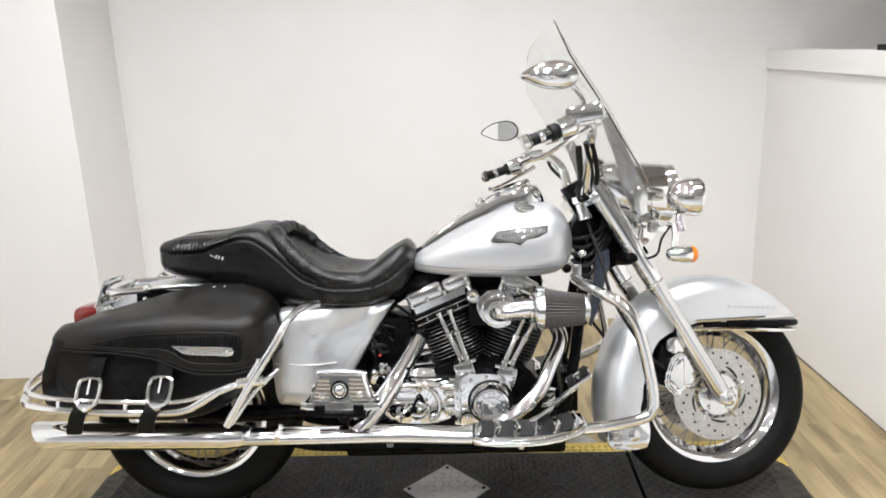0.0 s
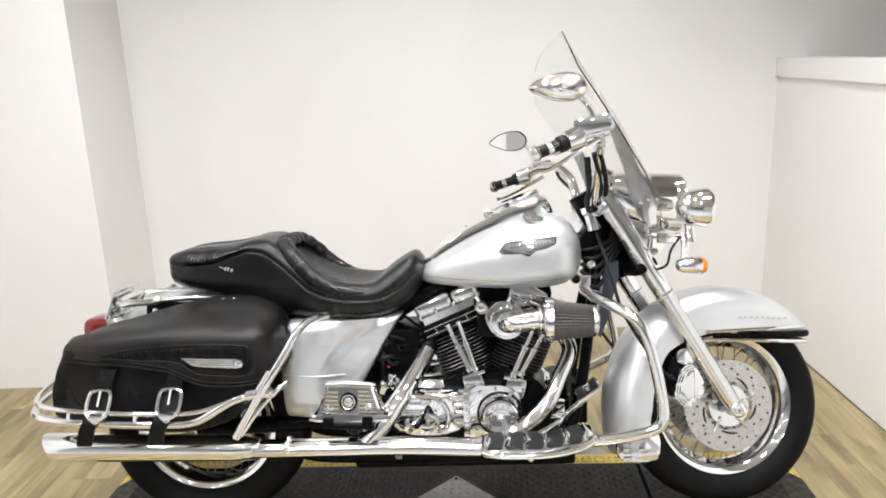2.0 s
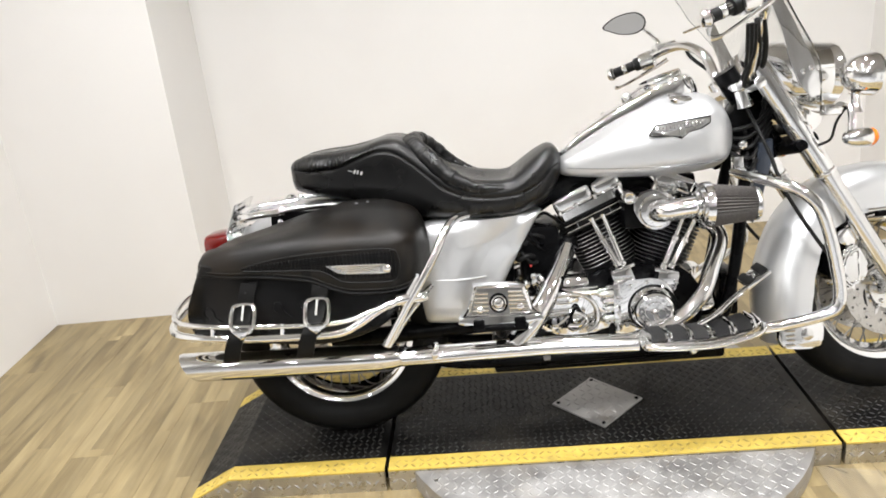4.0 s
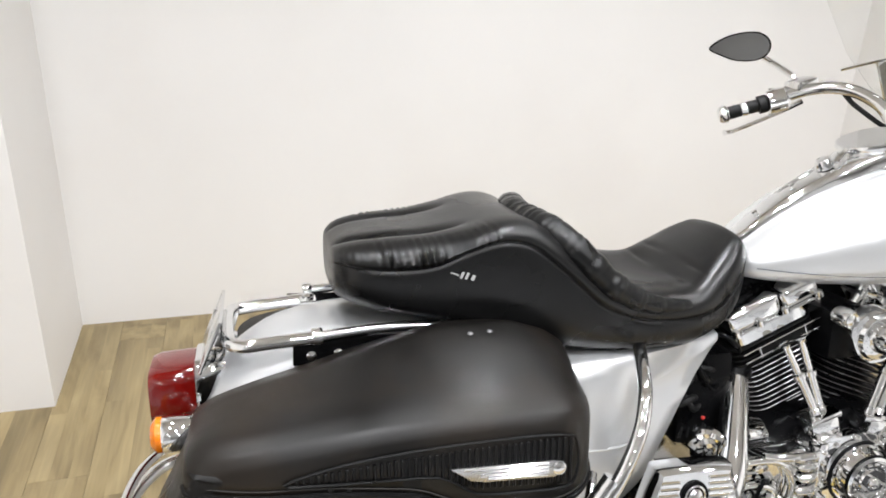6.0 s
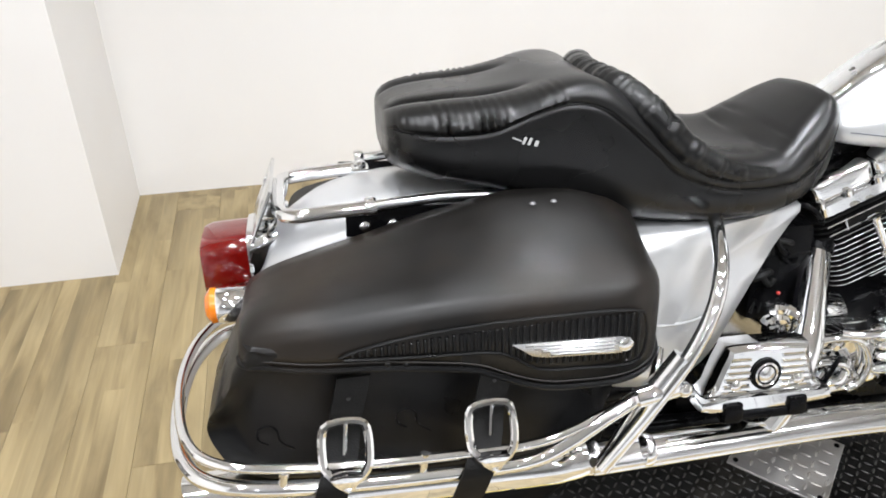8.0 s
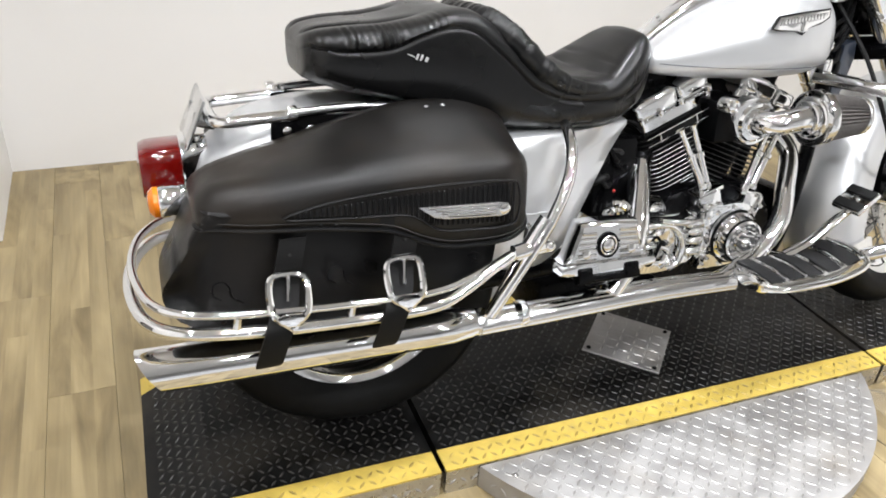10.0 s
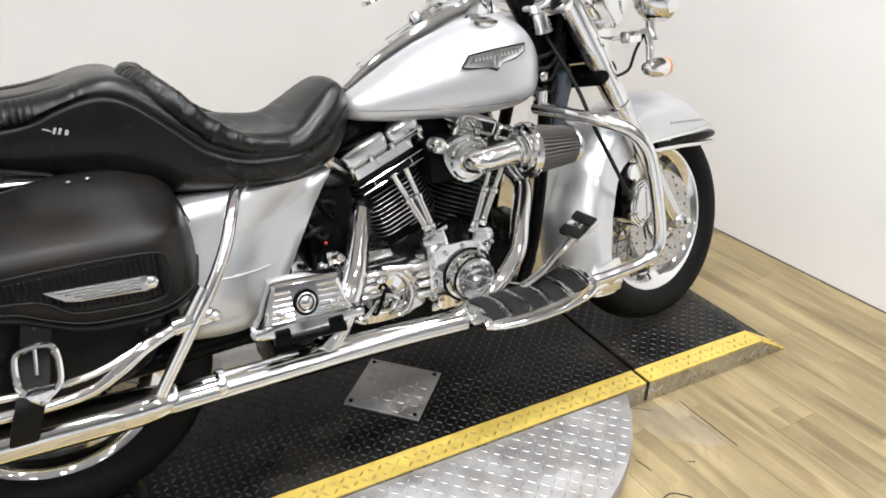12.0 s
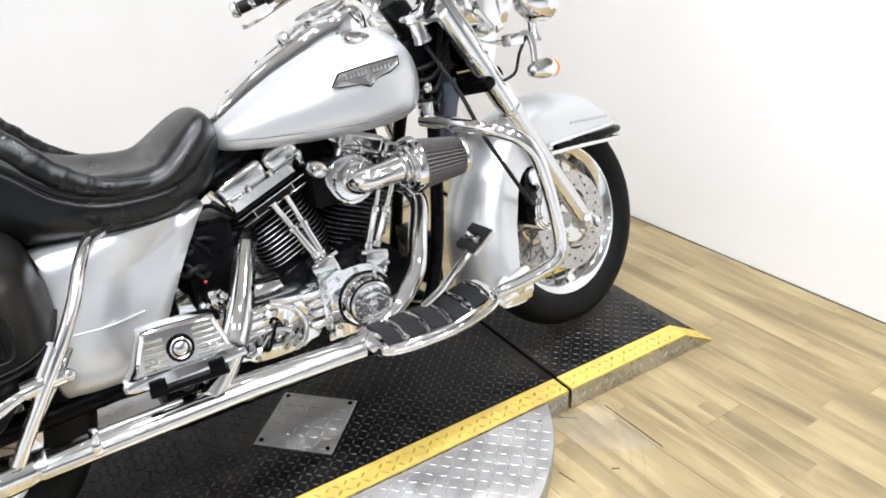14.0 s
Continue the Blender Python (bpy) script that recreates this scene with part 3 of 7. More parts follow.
def wheel(maker, name, centre, R, rim, width, spokes=40, disc_sides=(-1, 1)):
    cx, cy, cz = centre
    ax = (0, 1, 0)
    w = width
    prof = []
    for a in np.linspace(-112, 112, 19):
        s = math.sin(radians(a))
        cc = math.cos(radians(a))
        prof.append((R - 0.052 + 0.052 * (abs(cc) ** 0.8) * (1 if cc > 0 else -1), w * s))
    prof = [(rim + 0.004, -w * 0.72)] + prof + [(rim + 0.004, w * 0.72)]
    hub = maker("wheel_hub", lathe(B(), ((0.02, -0.062), (0.045, -0.06), (0.045, -0.045), (0.032, -0.04), (0.032, 0.04), (0.045, 0.045), (0.045, 0.06), (0.02, 0.062)), centre, ax, 28), CHROME, label="chrome spoked " + name)
    o = Vector(centre)
    prof += [(rim - 0.006, w * 0.5), (rim - 0.006, -w * 0.5)]
    bm = rings(B(), [[o + Vector((r * math.cos(2 * math.pi * k / 72), h, r * math.sin(2 * math.pi * k / 72))) for k in range(72)] for r, h in prof], closed=True)
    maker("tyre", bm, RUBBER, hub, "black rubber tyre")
    bm = B()
    n = 44
    for k in range(n):
        for sgn in (-1, 1):
            a = 2 * math.pi * (k + 0.25 * sgn) / n
            d, tdir = Vector((math.cos(a), 0, math.sin(a))), Vector((-math.sin(a), 0, math.cos(a)))
            p = Vector(centre) + d * (R - 0.0085) + Vector((0, sgn * w * 0.52, 0))
            q = Vector(centre) + d * (R - 0.024) + Vector((0, sgn * w * 0.86, 0)) + tdir * 0.012
            tube(bm, [p, q], 0.0028, 4, 1)
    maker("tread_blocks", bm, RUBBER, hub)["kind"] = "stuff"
    bm = B()
    prof = ((rim - 0.012, -w * 0.62), (rim + 0.006, -w * 0.7), (rim + 0.008, -w * 0.62), (rim - 0.003, -w * 0.58), (rim - 0.006, -w * 0.5), (rim - 0.012, -w * 0.48), (rim - 0.013, -w * 0.4), (rim - 0.02, -w * 0.37), (rim - 0.022, -w * 0.24), (rim - 0.03, -w * 0.19), (rim - 0.03, w * 0.19), (rim - 0.022, w * 0.24), (rim - 0.02, w * 0.37), (rim - 0.013, w * 0.4), (rim - 0.012, w * 0.48), (rim - 0.006, w * 0.5), (rim - 0.003, w * 0.58), (rim + 0.008, w * 0.62), (rim + 0.006, w * 0.7), (rim - 0.012, w * 0.62), (rim - 0.024, w * 0.38), (rim - 0.038, w * 0.13), (rim - 0.038, -w * 0.13), (rim - 0.024, -w * 0.38))
    o = Vector(centre)
    loops = [[o + Vector((r * math.cos(2 * math.pi * k / 72), h, r * math.sin(2 * math.pi * k / 72))) for k in range(72)] for r, h in prof]
    rings(bm, loops, closed=True)
    maker("rim", bm, CHROME, hub, "polished chrome rim")
    for k in range(spokes):
        a = 2 * math.pi * k / spokes
        sgn = 1 if k % 2 else -1
        off = 0.5 if (k // 2) % 2 else -0.5
        p0 = o + Vector((0.042 * math.cos(a + off), sgn * 0.052, 0.042 * math.sin(a + off)))
        p1 = o + Vector(((rim - 0.034) * math.cos(a), sgn * 0.006, (rim - 0.034) * math.sin(a)))
        maker("spoke", tube(B(), [p0, p1], 0.0021, 6, 1), GREY, hub)
    for sgn in disc_sides:
        bm = B()
        y = cy + sgn * 0.068
        n, outer, inner = 60, 0.146, 0.078
        loops = []
        for r, h in ((inner, -0.0022), (outer, -0.0022), (outer, 0.0022), (inner, 0.0022)):
            loops.append([Vector((cx + r * math.cos(2 * math.pi * k / n), y + h, cz + r * math.sin(2 * math.pi * k / n))) for k in range(n)])
        rings(bm, loops, closed=True)
        disc = maker("brake_disc", bm, STEEL, hub, "drilled steel brake disc")
        for k in range(30):
            a = 2 * math.pi * k / 30
            r = (0.104, 0.118, 0.133)[k % 3]
            maker("drilled_hole", lathe(B(), ((0.004, -0.003), (0.004, 0.003)), (cx + r * math.cos(a), y, cz + r * math.sin(a)), ax, 8), DARK, hub)
        bm = lathe(B(), ((0.03, -0.004), (0.066, -0.004), (0.066, 0.004), (0.03, 0.004)), (cx, y, cz), ax, 30)
        maker("disc_carrier", bm, CHROME_DULL, hub)
        for k in range(5):
            a = 2 * math.pi * k / 5 + 0.3
            bm = tube(B(), [(cx + 0.06 * math.cos(a), y, cz + 0.06 * math.sin(a)), (cx + 0.094 * math.cos(a + 0.1), y, cz + 0.094 * math.sin(a + 0.1))], 0.0075, 8, 1)
            maker("carrier_arm", bm, STEEL, hub)
            arc = [(cx + (0.082 + 0.01 * f) * math.cos(a + 0.35 + 0.6 * f), y + sgn * 0.0015, cz + (0.082 + 0.01 * f) * math.sin(a + 0.35 + 0.6 * f)) for f in np.linspace(0, 1, 6)]
            maker("disc_slot", tube(B(), arc, [0.002, 0.0038, 0.0042, 0.0042, 0.0038, 0.002], 6, 1), DARK, hub)
            maker("disc_bolt", lathe(B(), ((0.007, 0), (0.007, 0.004), (0.004, 0.006)), (cx + 0.05 * math.cos(a), y + sgn * 0.004, cz + 0.05 * math.sin(a)), (0, sgn, 0), 8), CHROME, hub)
    return hub


wheel(F, "front wheel", (1.05, 0, 0.293), 0.321, 0.222, 0.066)
wheel(P, "rear wheel", (-0.658, -0.07, 0.306), 0.335, 0.224, 0.07, disc_sides=(1,))

# ---- front fender ----


def fender(maker, name, centre, table, w_edge, mat, thick=0.004, label=""):
    """A mudguard round a wheel: rows of degrees, outer radius, radius of the side's lower edge and half width."""
    cx, cy, cz = centre
    angs = np.linspace(table[0][0], table[-1][0], 44)
    col = lambda k: np.interp(angs, [r[0] for r in table], [r[k] for r in table])
    bm = B()
    rows = []
    for a, ro, ri, w in zip(angs, col(1), col(2), col(3)):
        row = []
        shoulder = min(0.075, (ro - ri) * 0.8)
        prof = [(ri, -w * w_edge), (ri + (ro - shoulder - ri) * 0.5, -w)]
        for b in np.linspace(180, 0, 15):
            prof.append((ro - shoulder + shoulder * math.sin(radians(b)) ** 0.85, w * math.cos(radians(b))))
        prof += [(ri + (ro - shoulder - ri) * 0.5, w), (ri, w * w_edge)]
        for r, y in prof:
            row.append(bm.verts.new((cx + r * math.cos(radians(a)), cy + y, cz + r * math.sin(radians(a)))))
        rows.append(row)
    for p, q in zip(rows, rows[1:]):
        for k in range(len(p) - 1):
            bm.faces.new((p[k], p[k + 1], q[k + 1], q[k]))
    bmesh.ops.recalc_face_normals(bm, faces=bm.faces)
    bmesh.ops.solidify(bm, geom=bm.faces[:], thickness=thick)
    return maker(name, bm, mat, None, label, 50)


FRONT = ((38, 0.366, 0.355, 0.055), (42, 0.377, 0.34, 0.075), (50, 0.384, 0.298, 0.09), (60, 0.386, 0.268, 0.098), (75, 0.386, 0.242, 0.1), (90, 0.386, 0.234, 0.1), (108, 0.388, 0.245, 0.1), (122, 0.392, 0.255, 0.1), (140, 0.388, 0.275, 0.102), (160, 0.38, 0.262, 0.104), (180, 0.384, 0.265, 0.106), (196, 0.39, 0.285, 0.106), (203, 0.39, 0.3, 0.104))
ff = fender(F, "front_fender", (1.05, 0, 0.293), FRONT, 1.0, SILVER, label="silver painted front fender")


def fender_trim():
    for sgn in (-1, 1):
        y = sgn * 0.106
        F("trim_bar", tube(B(), [(0.96, y, 0.532), (1.1, y, 0.538), (1.22, y, 0.543), (1.3, sgn * 0.085, 0.545), (1.335, sgn * 0.05, 0.546)], 0.006, 8), CHROME, ff, "chrome fender trim")
        F("trim_bar", tube(B(), [(0.95, y, 0.508), (1.1, y, 0.505), (1.22, y, 0.5), (1.3, sgn * 0.088, 0.497), (1.335, sgn * 0.05, 0.495)], 0.007, 8), CHROME, ff)
        F("trim_infill", tube(B(), [(0.99, y * 0.985, 0.52), (1.1, y * 0.985, 0.521), (1.22, y * 0.985, 0.521), (1.3, sgn * 0.083, 0.521), (1.33, sgn * 0.05, 0.521)], 0.011, 8), BLACK, ff)
        F("trim_bracket", tube(B(), [(1.0, y, 0.5), (1.06, y, 0.535)], 0.006, 8, 1), CHROME, ff)
    F("trim_tip", tube(B(), [(1.335, -0.05, 0.546), (1.347, 0, 0.546), (1.335, 0.05, 0.546)], 0.006, 8), CHROME, ff)
    F("trim_tip", tube(B(), [(1.335, -0.05, 0.495), (1.349, 0, 0.495), (1.335, 0.05, 0.495)], 0.007, 8), CHROME, ff)
    # worn script on the fender's side, drawn as plain strokes
    bm = B()
    for k in range(9):
        x = 1.07 + 0.019 * k
        tube(bm, [(x, -0.1015, 0.572 - 0.0006 * k), (x + 0.006, -0.101, 0.58 - 0.0006 * k), (x + 0.012, -0.1015, 0.573 - 0.0006 * k)], 0.0009, 5, 3)
    F("script_emblem", bm, GREY, ff, "thin grey script strokes")
    # chrome mud flap trim at the fender's lower end
    bm = slab(B(), smooth2(((0.672, 0.205), (0.735, 0.222), (0.797, 0.23), (0.8, 0.16), (0.78, 0.138), (0.7, 0.14), (0.672, 0.155)), 4), -0.118, -0.098, 0.006)
    tip = F("fender_skirt", bm, CHROME, ff, "embossed chrome fender skirt")
    for k in range(4):
        F("rib", tube(B(), [(0.685, -0.12, 0.152 + 0.014 * k), (0.712, -0.12, 0.152 + 0.014 * k)], 0.003, 6, 1), CHROME, tip)
    F("medallion", lathe(B(), ((0.018, 0), (0.018, 0.004), (0.012, 0.006), (0.004, 0.008)), (0.752, -0.117, 0.18), (0, -1, 0), 16), CHROME_DULL, tip)


fender_trim()

# ---- fork ----
TOP, AXLE = Vector((0.642, 0, 0.945)), Vector((1.045, 0, 0.293))
fd = (AXLE - TOP).normalized()


def fork():
    for sgn in (-1, 1):
        y = Vector((0, sgn * 0.122, 0))
        a, b = TOP + y, AXLE + y
        leg = F("fork_leg", lathe(B(), ((0.024, 0.33), (0.029, 0.335), (0.029, 0.37), (0.027, 0.38), (0.026, 0.72), (0.024, 0.745), (0.018, 0.775), (0.01, 0.785)), a, fd, 24), CHROME_DULL, label="polished fork slider")
        F("fork_cover", lathe(B(), ((0.02, -0.03), (0.03, -0.025), (0.032, 0.0), (0.031, 0.3), (0.029, 0.335)), a, fd, 24), CHROME, leg, "chrome fork tube cover")
        F("axle_nut", lathe(B(), ((0.016, 0.02), (0.017, 0.034), (0.013, 0.037), (0.012, 0.046), (0.004, 0.05)), b, (0, sgn, 0), 6), CHROME, leg)
        F("axle_clamp", lathe(B(), ((0.024, -0.03), (0.026, -0.02), (0.026, 0.02), (0.02, 0.026)), b, (0, sgn, 0), 20), FORK, leg)
        F("fork_band", lathe(B(), ((0.03, 0), (0.0318, 0.003), (0.0318, 0.012), (0.03, 0.015)), a + fd * 0.335, fd, 20), CHROME, leg)
        # caliper
        edge = ((0.851, 0.347), (0.863, 0.396), (0.882, 0.427), (0.911, 0.433), (0.93, 0.409), (0.95, 0.366), (0.944, 0.347), (0.925, 0.32), (0.9, 0.314), (0.882, 0.303), (0.858, 0.322))
        inset = lambda k, cx=0.915, cz=0.365: smooth2([(cx + (x - cx) * k, cz + (z - cz) * k) for x, z in edge], 4)
        cal = F("brake_caliper", slab(B(), inset(1.0), sgn * 0.05, sgn * 0.118, 0.012), CHROME, leg, "chrome four-piston caliper")
        F("caliper_body", slab(B(), smooth2(((0.836, 0.36), (0.84, 0.42), (0.858, 0.458), (0.892, 0.462), (0.905, 0.43), (0.87, 0.34), (0.848, 0.332)), 3), sgn * 0.046, sgn * 0.102, 0.006), BLACK, cal, "black caliper body")
        F("caliper_cover", slab(B(), inset(0.72), sgn * 0.112, sgn * 0.128, 0.006), CHROME_DULL, cal, "ribbed chrome caliper cover")
        for k in (0.95, 0.86, 0.77):
            rim = inset(k)
            F("cover_rib", tube(B(), [(x, sgn * (0.119 + 0.009 * (0.95 - k) / 0.18), z) for x, z in rim if x < 0.915], 0.0032, 6, 1), CHROME, cal)
        for x, z in ((0.866, 0.335), (0.9, 0.42), (0.93, 0.34), (0.872, 0.405)):
            F("caliper_bolt", lathe(B(), ((0.0065, 0), (0.0065, 0.008), (0.003, 0.01)), (x, sgn * 0.116, z), (0, sgn, 0), 8), CHROME, cal)
        F("caliper_bracket", slab(B(), smooth2(((0.862, 0.44), (0.862, 0.468), (0.888, 0.486), (0.912, 0.474), (0.922, 0.444), (0.9, 0.43)), 3), sgn * 0.06, sgn * 0.118, 0.012), CHROME, cal)
        F("hose_joint", lathe(B(), ((0.01, 0), (0.012, 0.006), (0.012, 0.02), (0.006, 0.024)), (0.846, sgn * 0.1, 0.39), (0, sgn, 0), 12), BLACK, cal)
        F("brake_hose", tube(B(), [(0.846, sgn * 0.122, 0.39), (0.79, sgn * 0.155, 0.43), (0.72, sgn * 0.17, 0.52), (0.665, sgn * 0.165, 0.62), (0.65, sgn * 0.13, 0.72), (0.63, sgn * 0.06, 0.85)], 0.0055, 8), PAD, leg)
    for off, x0 in ((0.02, 0.0), (0.24, 0.0)):
        c = TOP + fd * off
        bm = box(B(), (c.x - 0.012, 0, c.z), (0.075, 0.3, 0.035), 0.012, (0, -30, 0))
        F("triple_clamp", bm, CHROME if off < 0.1 else BLACK)
    F("steering_stem", tube(B(), [TOP + Vector((-0.05, 0, 0.03)), TOP + Vector((-0.05, 0, 0.03)) + fd * 0.3], 0.035, 20, 1), BLACK)


fork()

# ---- headlamp, nacelle, passing lamps ----


def bucket(maker, name, centre, r, depth, parent=None, label="", lens_mat=CLEAR):
    cx, cy, cz = centre
    prof = [(0.008, -depth)] + [(r * math.sin(radians(a)), -depth * math.cos(radians(a))) for a in (14, 28, 42, 56, 70, 82)] + [(r, 0.0), (r * 1.03, 0.006), (r * 1.03, 0.014), (r * 0.97, 0.02), (r * 0.9, 0.019)]
    b = maker(name, lathe(B(), prof, centre, (1, 0, 0), 36), CHROME, parent, label)
    maker("lamp_lens", lathe(B(), ((r * 0.92, 0.012), (r * 0.9, 0.02), (r * 0.6, 0.03), (r * 0.25, 0.034)), centre, (1, 0, 0), 28), lens_mat, b, "clear glass lens")
    return b


def lamps():
    bucket(F, "headlamp", (0.905, 0, 0.952), 0.092, 0.1, label="chrome headlamp bucket")
    bm = B()
    st = ((0.66, 0.125, 0.98, 0.1, 0.055), (0.70, 0.13, 0.965, 0.14, 0.085), (0.76, 0.125, 0.955, 0.14, 0.095), (0.82, 0.112, 0.952, 0.12, 0.097), (0.88, 0.098, 0.952, 0.1, 0.096))
    loops = []
    for x, w, z, d, h in st:
        loops.append([Vector((x, w * math.copysign(abs(math.cos(a)) ** 0.8, math.cos(a)), z + (h if math.sin(a) > 0 else h) * math.copysign(abs(math.sin(a)) ** 0.85, math.sin(a)))) for a in np.linspace(0, 2 * math.pi, 32, endpoint=False)])
    nac = F("nacelle", rings(bm, loops), CHROME, label="chrome headlamp nacelle")
    F("nacelle_skirt", slab(B(), smooth2(((0.70, 0.9), (0.80, 0.865), (0.85, 0.86), (0.84, 0.80), (0.79, 0.77), (0.74, 0.82)), 4), -0.09, 0.09, 0.01), CHROME, nac)
    F("light_bar", tube(B(), [(0.80, -0.23, 0.835), (0.86, -0.16, 0.832), (0.885, 0, 0.832), (0.86, 0.16, 0.832), (0.80, 0.23, 0.835)], 0.012, 10, flat=0.6), CHROME, nac, "chrome lamp bar")
    for sgn in (-1, 1):
        lamp_ob = bucket(F, "passing_lamp", (0.905, sgn * 0.2, 0.918), 0.058, 0.075, label="chrome passing lamp")
        F("lamp_stem", lathe(B(), ((0.02, 0), (0.013, 0.02), (0.012, 0.05), (0.02, 0.056)), (0.868, sgn * 0.2, 0.812), (0, 0, 1), 14), CHROME, lamp_ob)
        sig = F("turn_signal", lathe(B(), ((0.004, -0.05), (0.016, -0.045), (0.024, -0.028), (0.027, 0.0), (0.027, 0.02), (0.025, 0.024)), (0.868, sgn * 0.215, 0.742), (1, 0, 0), 20), CHROME, label="chrome bullet turn signal")
        F("amber_lens", lathe(B(), ((0.0255, 0.02), (0.0262, 0.03), (0.02, 0.04), (0.008, 0.044)), (0.868, sgn * 0.215, 0.742), (1, 0, 0), 20), AMBER, sig, "amber plastic lens")
        F("signal_stalk", tube(B(), [(0.845, sgn * 0.21, 0.755), (0.85, sgn * 0.208, 0.80), (0.848, sgn * 0.2, 0.835)], 0.011, 10), CHROME, sig)
        F("signal_wire", tube(B(), [(0.84, sgn * 0.2, 0.83), (0.815, sgn * 0.19, 0.79), (0.81, sgn * 0.17, 0.745), (0.785, sgn * 0.15, 0.73)], 0.004, 6), PAD, sig)
    F("stalk_bracket", box(B(), (0.80, -0.19, 0.825), (0.05, 0.03, 0.03), 0.005), CHROME, nac)


lamps()

# ---- windshield ----


def windshield():
    bm = B()
    line = [Vector(p) for p in spline(((0.838, 0, 0.86), (0.832, 0, 0.965), (0.77, 0, 1.085), (0.703, 0, 1.208), (0.638, 0, 1.305), (0.582, 0, 1.39), (0.522, 0, 1.495)), 4)]
    rows = []
    n = 20
    for i, p in enumerate(line):
        h = i / (len(line) - 1)
        half = float(np.interp(h, (0, 0.12, 0.25, 0.5, 0.75, 0.9, 0.97, 1), (0.13, 0.15, 0.21, 0.25, 0.245, 0.19, 0.12, 0.03)))
        rows.append([bm.verts.new((p.x - 1.5 * (half * k / n) ** 2 * (1.0), half * k / n, p.z - 0.25 * (half * k / n) ** 2)) for k in range(-n, n + 1, 2)])
    for a, b in zip(rows, rows[1:]):
        for k in range(len(a) - 1):
            bm.faces.new((a[k], a[k + 1], b[k + 1], b[k]))
    bmesh.ops.recalc_face_normals(bm, faces=bm.faces)
    bmesh.ops.solidify(bm, geom=bm.faces[:], thickness=0.004)
    ws = F("windshield", bm, SHIELD, label="clear acrylic windshield")
    ws.visible_shadow = False
    F("cross_brace", tube(B(), [(0.59, -0.25, 1.15), (0.66, -0.17, 1.17), (0.705, 0, 1.18), (0.66, 0.17, 1.17), (0.59, 0.25, 1.15)], 0.011, 8, flat=0.35), CHROME, ws, "chrome windshield brace")
    for sgn in (-1, 1):
        y = sgn * 0.185
        bm = slab(B(), ((0.628, 1.16), (0.66, 1.165), (0.70, 1.085), (0.745, 0.99), (0.775, 0.92), (0.772, 0.87), (0.748, 0.862), (0.715, 0.9), (0.69, 0.96), (0.672, 1.04)), y - 0.003, y + 0.003, 0.001)
        br = F("side_bracket", bm, CHROME_DULL if sgn < 0 else CHROME, ws, "grey steel windshield bracket")
        for x, z in ((0.725, 0.935), (0.748, 0.945)):
            F("bracket_bolt", lathe(B(), ((0.007, 0), (0.007, 0.005), (0.003, 0.008)), (x, y + sgn * 0.002, z), (0, sgn, 0), 10), CHROME, br)
    return ws


windshield()

# ---- handlebar ----


